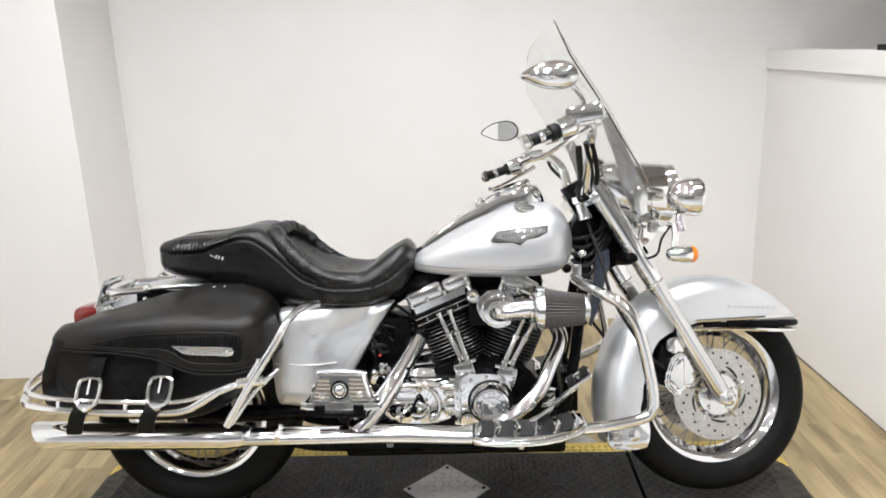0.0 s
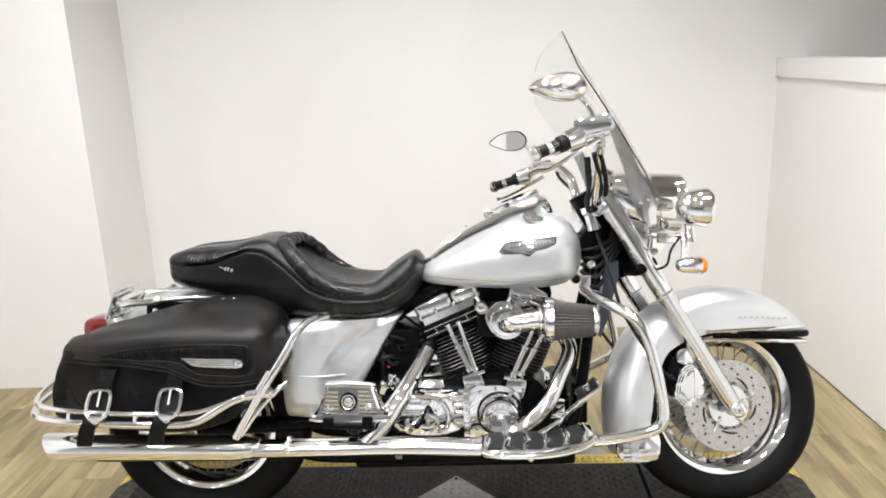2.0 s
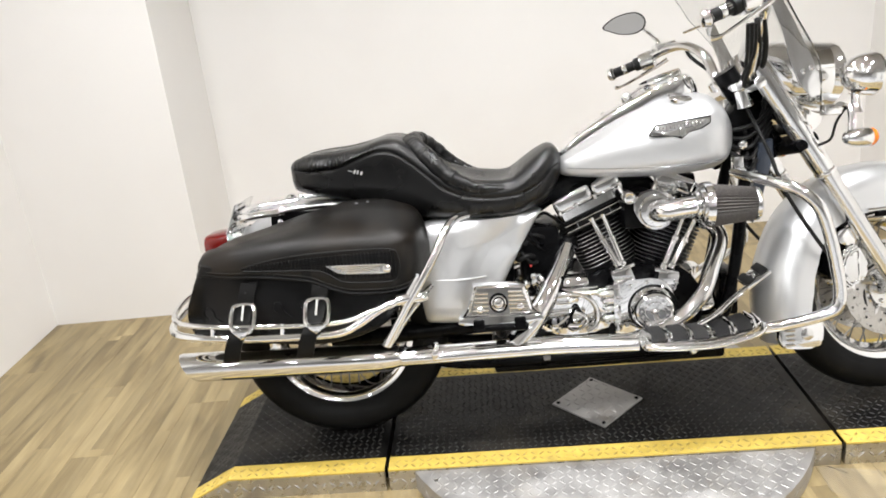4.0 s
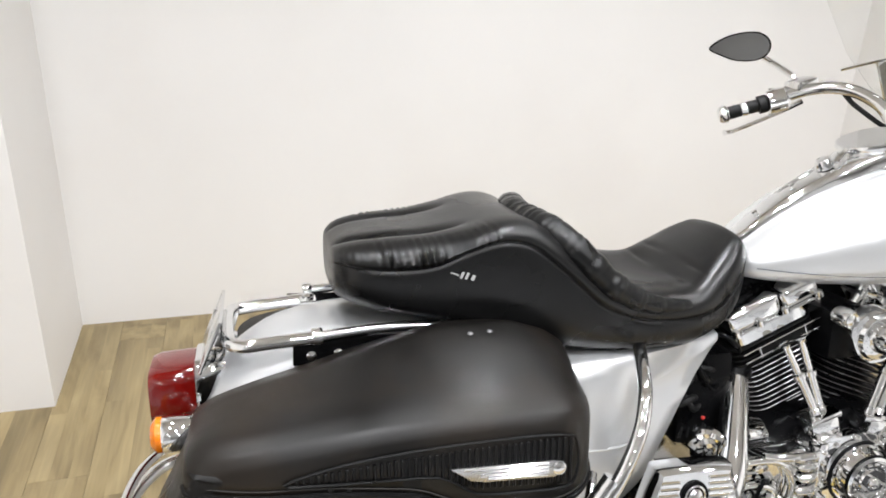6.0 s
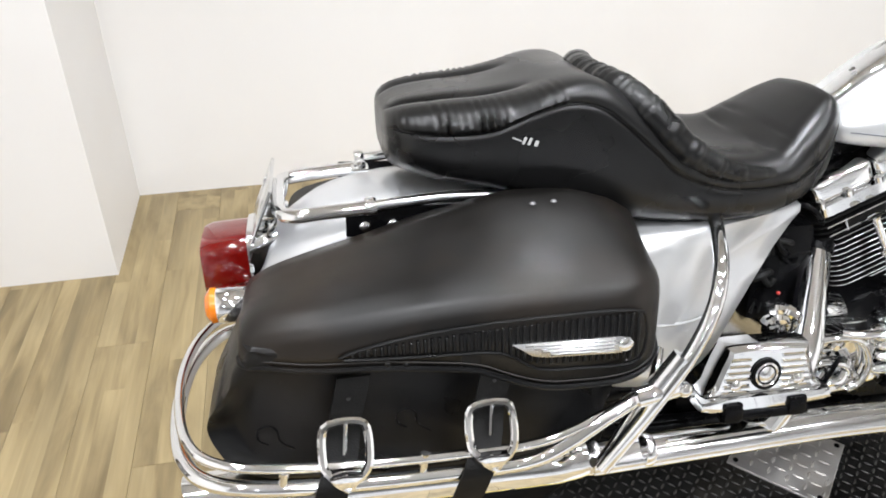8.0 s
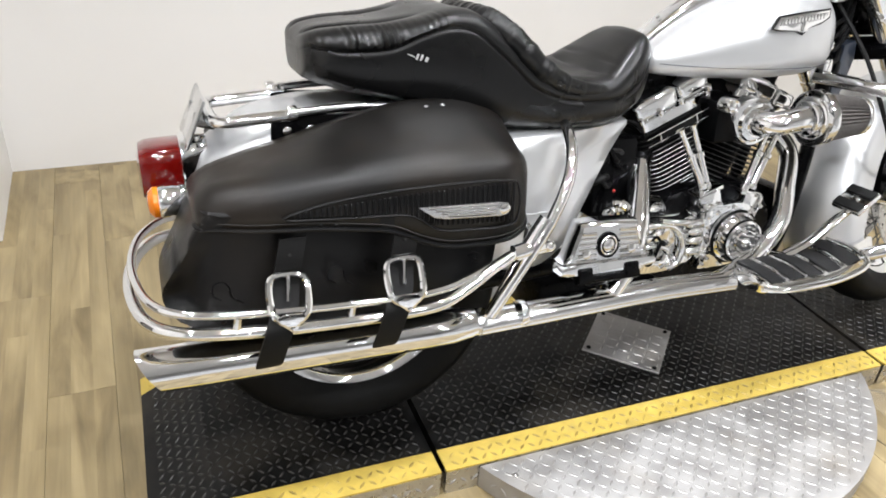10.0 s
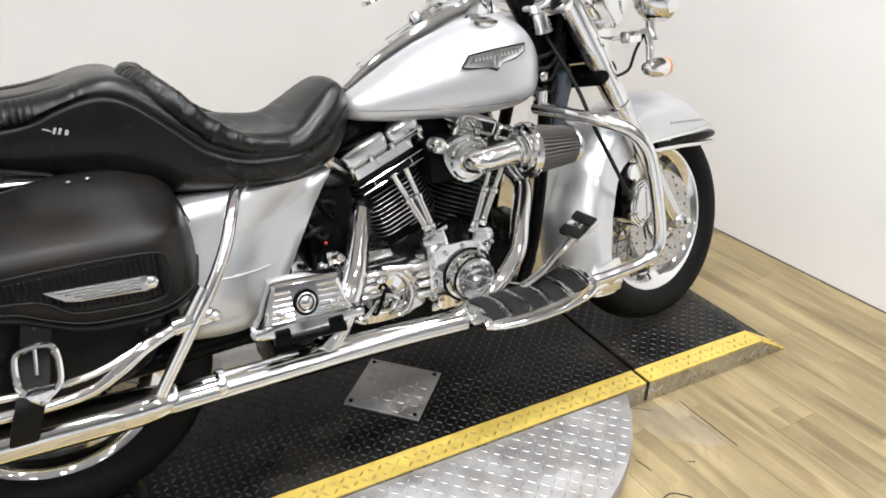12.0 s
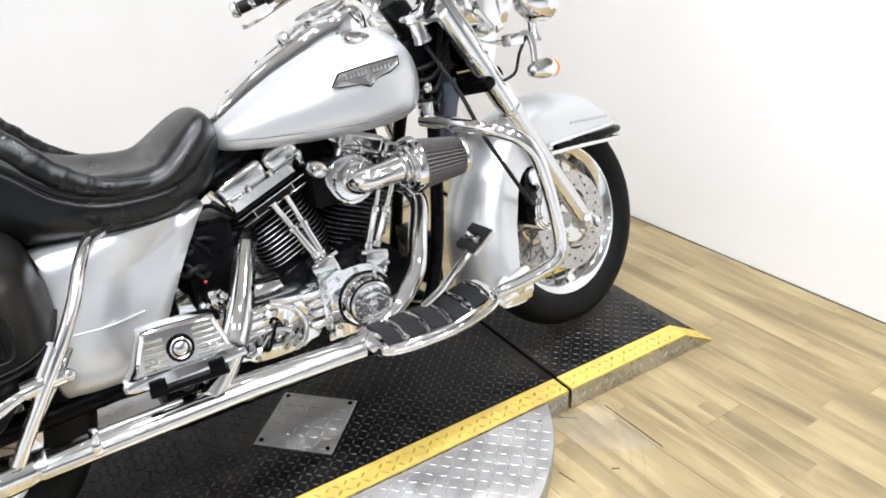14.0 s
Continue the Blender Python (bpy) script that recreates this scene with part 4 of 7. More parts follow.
def handlebar():
    R = [(0.386, -0.413, 1.145), (0.485, -0.388, 1.178), (0.555, -0.34, 1.2), (0.586, -0.27, 1.185), (0.592, -0.2, 1.11), (0.588, -0.13, 1.0), (0.583, -0.08, 0.965)]
    L = [(0.57, 0.06, 0.96), (0.57, 0.11, 0.985), (0.556, 0.17, 1.055), (0.52, 0.24, 1.092), (0.472, 0.31, 1.09), (0.397, 0.37, 1.055), (0.297, 0.41, 1.02)]
    bar = P("handlebar", tube(B(), R + L, 0.0155, 14, 8), CHROME, label="chrome swept-back handlebar")
    for sgn, a, b in ((-1, Vector((0.386, -0.414, 1.144)), Vector((0.474, -0.392, 1.174))), (1, Vector((0.297, 0.411, 1.02)), Vector((0.395, 0.372, 1.052)))):
        d = (b - a)
        ln = d.length
        P("grip", lathe(B(), ((0.015, 0), (0.021, 0.002), (0.0215, 0.014), (0.017, 0.016), (0.0165, ln - 0.02), (0.023, ln - 0.018), (0.023, ln)), a, d, 20), PAD, bar, "black rubber grip with chrome bands")
        P("grip_cap", lathe(B(), ((0.004, -0.008), (0.016, -0.006), (0.0215, 0.0), (0.0222, 0.008), (0.021, 0.012)), a, d, 20), CHROME, bar)
        for k in range(3):
            P("grip_band", lathe(B(), ((0.0175, 0), (0.0182, 0.003), (0.0182, 0.012), (0.0175, 0.015)), a + d * (0.02 + 0.42 * k), d, 18), CHROME, bar)
        P("switch_housing", lathe(B(), ((0.02, 0), (0.03, 0.004), (0.031, 0.02), (0.031, 0.045), (0.022, 0.055)), b, d, 20), CHROME, bar, "chrome switch housing")
        side = d.cross(Vector((0, 0, 1))).normalized()
        for i in range(3 if sgn > 0 else 0):
            c = b + d.normalized() * 0.025 + Vector((0, 0, 0.022 - 0.022 * i)) - side * 0.024 * (1 if sgn > 0 else -1)
            P("switch_button", box(B(), c, (0.022, 0.02, 0.014), 0.003), BLACK, bar)
        # lever
        l0 = b + d.normalized() * 0.06 + Vector((0.035, 0, -0.012))
        P("lever", tube(B(), [l0, l0 + Vector((-0.05, -sgn * -0.02, -0.03)), a + Vector((0.045, 0, -0.04)), a + Vector((0.015, 0, -0.045))], [0.008, 0.006, 0.005, 0.008], 8), CHROME, bar, "chrome lever")
        P("master_cylinder", box(B(), b + d.normalized() * 0.075 + Vector((0.01, 0, 0.022)), (0.075, 0.05, 0.04) if sgn > 0 else (0.1, 0.062, 0.048), 0.012, (0, -10, 15 * sgn)), CHROME, bar, "chrome reservoir")
        # mirror: teardrop shell on a bent stem
        if sgn < 0:
            mc, base = Vector((0.452, -0.434, 1.32)), Vector((0.54, -0.36, 1.215))
        else:
            mc, base = Vector((0.365, 0.458, 1.192)), Vector((0.445, 0.355, 1.075))
        outline = smooth2(((-0.078, -0.004), (-0.045, 0.022), (0.0, 0.036), (0.045, 0.036), (0.072, 0.014), (0.07, -0.016), (0.04, -0.034), (-0.01, -0.034), (-0.05, -0.02)), 4)
        bm = B()
        loops = []
        for s, yy in ((0.35, 0.024), (0.7, 0.02), (0.93, 0.01), (1.0, 0.0), (0.99, -0.006)):
            loops.append([Vector((x * s, yy, z * s)) for x, z in outline])
        rings(bm, loops)
        turn = pose(*mc, 4, 0, -24)
        if sgn < 0:
            turn = pose(*mc, 0, 4, -14) @ Matrix.Diagonal((1, -1, 1, 1))
        bm.transform(turn)
        P("mirror", bm, CHROME, bar, "chrome teardrop mirror")
        bm = B()
        rings(bm, [[Vector((x * 0.93, -0.0062, z * 0.93)) for x, z in outline], [Vector((x * 0.93, -0.009, z * 0.93)) for x, z in outline]])
        bm.transform(turn)
        P("mirror_glass", bm, MIRROR, bar)
        bm = tube(B(), [(x * 0.97, -0.007, z * 0.97) for x, z in outline], 0.0022, 6, 1, closed=True)
        bm.transform(turn)
        P("mirror_rim", bm, BLACK, bar)
        back = turn @ Vector((0.0, 0.024, 0))
        P("mirror_stem", tube(B(), [back, back + Vector((0.05, -sgn * 0.01, -0.02)), base + Vector((0.01, 0, 0.04)), base], [0.008, 0.007, 0.008, 0.011], 10), CHROME, bar)
        P("mirror_boss", lathe(B(), ((0.015, 0), (0.014, 0.006), (0.008, 0.01)), back - Vector((0, 0.002 * sgn, 0)), (0, sgn, 0) if sgn > 0 else (0, -1, 0), 14), CHROME_DULL, bar)
    for k, (y0, dz) in enumerate(((-0.3, 0.0), (-0.27, -0.02), (-0.24, 0.01), (0.25, 0.0))):
        x0 = 0.55 if y0 < 0 else 0.52
        z0 = 1.13 if y0 < 0 else 1.08
        P("cable", tube(B(), [(x0, y0, z0), (x0 + 0.01, y0 * 0.85, 1.05 + dz), (0.56 + 0.01 * k, y0 * 0.55, 0.985 + dz), (0.62, y0 * 0.35, 0.965), (0.66, y0 * 0.2, 0.93), (0.65, y0 * 0.2, 0.86)], 0.005 + 0.001 * (k % 2), 8), PAD, bar, "black control cable")
    for dx in (0.0, 0.017):
        P("bar_hose", tube(B(), [(0.575 + dx, -0.235, 1.14), (0.596 + dx, -0.19, 1.08), (0.606 + dx, -0.145, 1.02), (0.592 + dx, -0.1, 0.975)], 0.0078, 10), PAD, bar, "black hose along the bar")
    for y in (-0.07, 0.06):
        P("riser", lathe(B(), ((0.024, 0), (0.021, 0.01), (0.02, 0.05), (0.026, 0.055), (0.026, 0.075), (0.012, 0.08)), (0.6, y, 0.9), (-0.25, 0, 0.97), 18), CHROME, bar, "chrome bar riser")
    g = P("gauge", lathe(B(), ((0.02, -0.05), (0.034, -0.03), (0.036, 0.0), (0.036, 0.006), (0.031, 0.008)), (0.63, -0.02, 1.06), (-0.85, -0.42, 0.35), 22), CHROME, bar, "small chrome gauge")
    P("gauge_face", lathe(B(), ((0.031, 0.006), (0.001, 0.0065)), (0.63, -0.02, 1.06), (-0.85, -0.42, 0.35), 22), GAUGE, bar)


handlebar()

# ---- tank ----


def superring(x, w, zb, zt, n=40, top=2.4, low=3.4, y=0.0):
    zm = zb + (zt - zb) * 0.42
    out = []
    for k in range(n):
        a = 2 * math.pi * k / n
        c, s = math.cos(a), math.sin(a)
        e = top if s > 0 else low
        yy = w * math.copysign(abs(c) ** (2 / e), c)
        zz = zm + (zt - zm if s > 0 else zm - zb) * math.copysign(abs(s) ** (2 / e), s)
        out.append(Vector((x, y + yy, zz)))
    return out


def along(table, n):
    """Smooth a table of sections to n steps."""
    t = np.array(table, float)
    s = np.linspace(0, len(t) - 1, n)
    out = []
    for v in s:
        i = min(int(v), len(t) - 2)
        f = v - i
        a, b, c, d = (t[min(max(i + k, 0), len(t) - 1)] for k in (-1, 0, 1, 2))
        out.append(0.5 * (2 * b + (c - a) * f + (2 * a - 5 * b + 4 * c - d) * f * f + (3 * b - a - 3 * c + d) * f ** 3))
    return out


def tank():
    table = ((0.046, 0.03, 0.757, 0.778), (0.056, 0.062, 0.747, 0.79), (0.08, 0.088, 0.738, 0.808), (0.14, 0.12, 0.73, 0.845), (0.22, 0.152, 0.724, 0.89), (0.3, 0.173, 0.72, 0.925), (0.38, 0.182, 0.719, 0.95), (0.45, 0.181, 0.721, 0.958), (0.5, 0.168, 0.73, 0.945), (0.534, 0.138, 0.75, 0.915), (0.553, 0.095, 0.785, 0.875), (0.558, 0.045, 0.81, 0.85))
    bm = rings(B(), [superring(x, w, zb, zt) for x, w, zb, zt in along(table, 46)])
    tk = P("fuel_tank", bm, SILVER, label="silver metallic teardrop fuel tank", angle=60)
    P("pinstripe", tube(B(), [(0.075, -0.0875, 0.768), (0.14, -0.1208, 0.764), (0.22, -0.1528, 0.761), (0.3, -0.1737, 0.759), (0.38, -0.1828, 0.758), (0.45, -0.1816, 0.759), (0.5, -0.169, 0.764)], 0.0008, 5), BLUE, tk, "thin grey pinstripe")
    # badge
    y = -0.1775
    bm = slab(B(), ((0.283, 0.848), (0.302, 0.867), (0.38, 0.873), (0.457, 0.877), (0.455, 0.865), (0.43, 0.855), (0.395, 0.85), (0.374, 0.838), (0.35, 0.845), (0.30, 0.846)), -0.004, 0.004, 0.0015)
    bm.transform(pose(0.383, y, 0.86, -9, 0, 1.5) @ Matrix.Diagonal((0.97, 1, 1.3, 1)) @ Matrix.Translation((-0.37, 0, -0.855)))
    bd = P("tank_badge", bm, CHROME, tk, "chrome tank badge with dark raised panel")
    bm = slab(B(), ((0.3, 0.853), (0.309, 0.864), (0.38, 0.869), (0.449, 0.873), (0.444, 0.863), (0.39, 0.857), (0.33, 0.853)), -0.0054, -0.003)
    bm.transform(pose(0.383, y, 0.86, -9, 0, 1.5) @ Matrix.Diagonal((0.97, 1, 1.3, 1)) @ Matrix.Translation((-0.37, 0, -0.855)))
    P("badge_panel", bm, ALUMINIUM, bd)
    bm = slab(B(), ((0.279, 0.8475), (0.301, 0.8695), (0.38, 0.8757), (0.4605, 0.88), (0.4585, 0.8635), (0.431, 0.8525), (0.396, 0.8475), (0.374, 0.835), (0.35, 0.8425), (0.30, 0.8435)), -0.0025, 0.0035)
    bm.transform(pose(0.383, y, 0.86, -9, 0, 1.5) @ Matrix.Diagonal((0.97, 1, 1.3, 1)) @ Matrix.Translation((-0.37, 0, -0.855)))
    P("badge_outline", bm, PAD, bd, "thin black outline")
    for k in range(13):
        bm = box(B(), (0.316 + 0.0102 * k, -0.0058, 0.8595 + 0.0006 * k), (0.0072, 0.0016, 0.0085), 0.0005)
        bm.transform(pose(0.383, y, 0.86, -9, 0, 1.5) @ Matrix.Diagonal((0.97, 1, 1.3, 1)) @ Matrix.Translation((-0.37, 0, -0.855)))
        P("badge_bar", bm, CHROME, bd)
    bm = box(B(), (0.376, -0.006, 0.851), (0.016, 0.004, 0.02), 0.002)
    bm.transform(pose(0.383, y, 0.86, -9, 0, 1.5) @ Matrix.Diagonal((0.97, 1, 1.3, 1)) @ Matrix.Translation((-0.37, 0, -0.855)))
    P("badge_shield", bm, CHROME, bd)
    # console
    ct = ((0.06, 0.012, 0.77, 0.806), (0.085, 0.024, 0.79, 0.828), (0.15, 0.03, 0.82, 0.878), (0.22, 0.036, 0.86, 0.92), (0.29, 0.044, 0.9, 0.955), (0.345, 0.056, 0.93, 0.985), (0.39, 0.064, 0.94, 1.003), (0.43, 0.062, 0.94, 1.012), (0.458, 0.05, 0.935, 1.0), (0.476, 0.03, 0.93, 0.965))
    con = P("console", rings(B(), [superring(x, w, zb, zt, 28, 5, 6) for x, w, zb, zt in along(ct, 36)]), CHROME, tk, "chrome tank console with speedometer")
    P("speedometer", lathe(B(), ((0.055, -0.02), (0.062, -0.004), (0.064, 0.006), (0.061, 0.012), (0.056, 0.012)), (0.375, 0, 0.998), (-0.32, 0, 0.95), 36), CHROME, con)
    P("dial", lathe(B(), ((0.056, 0.01), (0.001, 0.0105)), (0.375, 0, 0.998), (-0.32, 0, 0.95), 36), GAUGE, con, "grey dial under glass")
    P("ignition_switch", lathe(B(), ((0.018, 0), (0.017, 0.012), (0.012, 0.02), (0.004, 0.021)), (0.275, 0, 0.95), (-0.5, 0, 0.87), 16), CHROME, con)
    P("switch_tab", box(B(), (0.298, -0.01, 0.972), (0.04, 0.012, 0.006), 0.002, (0, -25, 30)), CHROME, con)
    for x, z in ((0.12, 0.862), (0.2, 0.915)):
        P("console_screw", lathe(B(), ((0.006, 0), (0.005, 0.003), (0.002, 0.004)), (x, 0, z), (-0.55, 0, 0.83), 10), CHROME, con)
    P("filler_cap", lathe(B(), ((0.033, -0.008), (0.034, 0.001), (0.031, 0.004), (0.02, 0.006), (0.004, 0.007)), (0.408, -0.095, 0.944), (0.1, -0.22, 0.97), 28), CHROME, tk, "chrome filler cap")


tank()

# ---- seat ----


def seat():
    # x, half width, underside, seam, top at the edge, top at the middle
    table = ((-0.749, 0.06, 0.786, 0.829, 0.841, 0.843), (-0.742, 0.1, 0.776, 0.841, 0.859, 0.859), (-0.716, 0.132, 0.767, 0.841, 0.871, 0.871), (-0.661, 0.15, 0.75, 0.837, 0.877, 0.877), (-0.588, 0.158, 0.735, 0.841, 0.881, 0.88), (-0.524, 0.161, 0.718, 0.864, 0.893, 0.891), (-0.468, 0.163, 0.701, 0.877, 0.908, 0.907), (-0.42, 0.165, 0.684, 0.867, 0.907, 0.903), (-0.38, 0.168, 0.671, 0.837, 0.886, 0.876), (-0.34, 0.172, 0.659, 0.801, 0.853, 0.833), (-0.29, 0.177, 0.651, 0.754, 0.811, 0.786), (-0.23, 0.181, 0.646, 0.726, 0.779, 0.756), (-0.17, 0.183, 0.645, 0.716, 0.766, 0.744), (-0.1, 0.175, 0.647, 0.714, 0.761, 0.751), (-0.05, 0.158, 0.656, 0.721, 0.788, 0.796), (0.0, 0.132, 0.676, 0.746, 0.821, 0.829), (0.032, 0.105, 0.706, 0.776, 0.834, 0.842), (0.055, 0.075, 0.741, 0.786, 0.816, 0.826), (0.064, 0.04, 0.766, 0.786, 0.793, 0.796))
    low, high = B(), B()
    la, lb = [], []
    for i, (x, w, zb, zs, ze, zm) in enumerate(along(table, 460)):
        side = [(0.0, zb), (0.5, zb), (0.82, zb + 0.004), (0.95, zb + 0.02), (1.0, zb + (zs - zb) * 0.45), (1.0, zs - 0.012), (0.994, zs - 0.003), (0.96, zs + 0.001), (0.0, zs + 0.004)]
        la.append([Vector((x, -w * f, z)) for f, z in side] + [Vector((x, w * f, z)) for f, z in side[-2:0:-1]])
        h = ze - zs
        # fine slanting gathers in the leather above the seam of the pillion
        def gather(q, fade=max(0.0, 1 - ((x + 0.605) / 0.14) ** 2)):
            w = q * 2 * math.pi / 0.0135 + 1.6 * math.sin(q * 41) + 0.8 * math.sin(q * 97)
            deep = 0.55 + 0.45 * math.sin(q * 73 + 1.2 * math.sin(q * 29))
            return 0.0135 * fade * deep * (abs(math.sin(w / 2)) ** 0.7 - 0.6)
        g = gather(x)
        puff = 0.012 * max(0.0, 1 - ((x + 0.6) / 0.16) ** 2)
        # soft crease from the rear edge to each tuft of the pillion
        q = 0.0075 * min(1.0, max(0.0, (x + 0.745) / 0.03)) * max(0.0, 1 - max(0.0, (x + 0.6) / 0.09) ** 2)
        c = 0.003 * max(0.0, 1 - ((x + 0.62) / 0.13) ** 2)
        e = lambda k: ze + (zm - ze) * k
        crease = -0.0045 * math.exp(-((x + 0.088) / 0.007) ** 2) - 0.003 * math.exp(-((x + 0.062) / 0.005) ** 2)
        top = [(0.0, zs - 0.004), (0.965, zs - 0.003), (0.994, zs + 0.002), (1.004, zs + 0.3 * h), (0.97, zs + 0.55 * h + g * 0.4), (0.9, zs + 0.78 * h + g * 0.7), (0.8, zs + 0.93 * h + gather(x + 0.006) * 0.5 + c), (0.68, e(0.2) + c + 0.5 * crease), (0.58, e(0.4) + 0.4 * c + crease), (0.52, e(0.5) - 0.6 * q + crease), (0.49, e(0.55) - q + crease), (0.46, e(0.6) - 0.6 * q + crease), (0.4, e(0.7) + 0.4 * c + crease), (0.26, e(0.88) + c + 0.6 * crease), (0.1, e(0.98) + c), (0.0, zm + c)]
        out = {2: 0.5 * g + 0.5 * puff, 3: g + puff, 4: gather(x + 0.002) + 0.8 * puff, 5: 0.7 * gather(x + 0.004) + 0.3 * puff}
        lb.append([Vector((x, -w * f - out.setdefault(k, 0.0), z)) for k, (f, z) in enumerate(top)] + [Vector((x, w * f, z)) for f, z in top[-2:0:-1]])
    rings(low, la)
    rings(high, lb)
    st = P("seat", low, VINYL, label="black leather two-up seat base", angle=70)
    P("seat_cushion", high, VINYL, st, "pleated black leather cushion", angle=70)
    for sgn in (-1, 1):
        seam = [(x, sgn * (w * 0.996), zs - 0.0005) for x, w, zb, zs, ze, zm in along(table, 40)[2:-1]]
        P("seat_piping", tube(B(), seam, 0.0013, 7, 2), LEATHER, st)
    # ruffled roll between pillion and rider's seat
    half = [(-0.06, -0.15, 0.728), (-0.14, -0.168, 0.736), (-0.21, -0.172, 0.751), (-0.275, -0.166, 0.79), (-0.33, -0.148, 0.846), (-0.368, -0.106, 0.878), (-0.382, -0.05, 0.883)]
    arc = half + [(-0.384, 0, 0.883)] + [(x, -y, z) for x, y, z in half[::-1]]
    path = spline(arc, 30)
    n = len(path)
    rad = []
    for i in range(n):
        s = abs(i / (n - 1) * 2 - 1)
        base = float(np.interp(s, (0, 0.3, 0.6, 0.85, 1), (0.026, 0.028, 0.024, 0.014, 0.004)))
        rad.append(base * (1 + 0.075 * abs(math.sin(i * 0.52 + 1.7 * math.sin(i * 0.09))) ** 0.7 * (0.6 + 0.4 * math.sin(i * 0.31)) + 0.03 * math.sin(i * 0.37 + 1) - 0.03))
    P("seat_roll", tube(B(), path, rad, 16, 1), VINYL, st, "ruffled black leather roll", angle=70)
    P("roll_piping", tube(B(), [(p.x - 0.016, p.y * 1.02, p.z + 0.012) for p in path[13:-13:9]], 0.003, 6, 2), LEATHER, st)
    # printed mark on the side, as plain strokes
    bm = B()
    for x, z, w, h in ((-0.552, 0.8275, 0.016, 0.0022), (-0.54, 0.8245, 0.0045, 0.012), (-0.5315, 0.8225, 0.0045, 0.012), (-0.521, 0.8185, 0.006, 0.0095)):
        box(bm, (x - 0.002, -0.1645, z), (w, 0.002, h), 0.0006, (0, 24, 0))
    P("printed_mark", bm, EMBLEM, st, "small silver printed mark")
    P("seat_tab", box(B(), (-0.785, 0.01, 0.742), (0.03, 0.03, 0.006), 0.002), CHROME, st)
    P("tab_bolt", lathe(B(), ((0.011, 0), (0.011, 0.006), (0.005, 0.01)), (-0.784, 0.012, 0.744), (0, 0, 1), 12), CHROME, st)


seat()

# ---- rear fender, rails, lights ----
REAR = ((20, 0.45, 0.3, 0.1), (45, 0.44, 0.3, 0.11), (70, 0.437, 0.31, 0.115), (95, 0.44, 0.31, 0.115), (115, 0.458, 0.31, 0.115), (128, 0.452, 0.31, 0.115), (140, 0.43, 0.3, 0.113), (155, 0.385, 0.28, 0.11), (170, 0.365, 0.28, 0.108), (186, 0.36, 0.29, 0.1))
rf = fender(P, "rear_fender", (-0.66, 0, 0.295), REAR, 1.0, SILVER, label="silver painted rear fender")


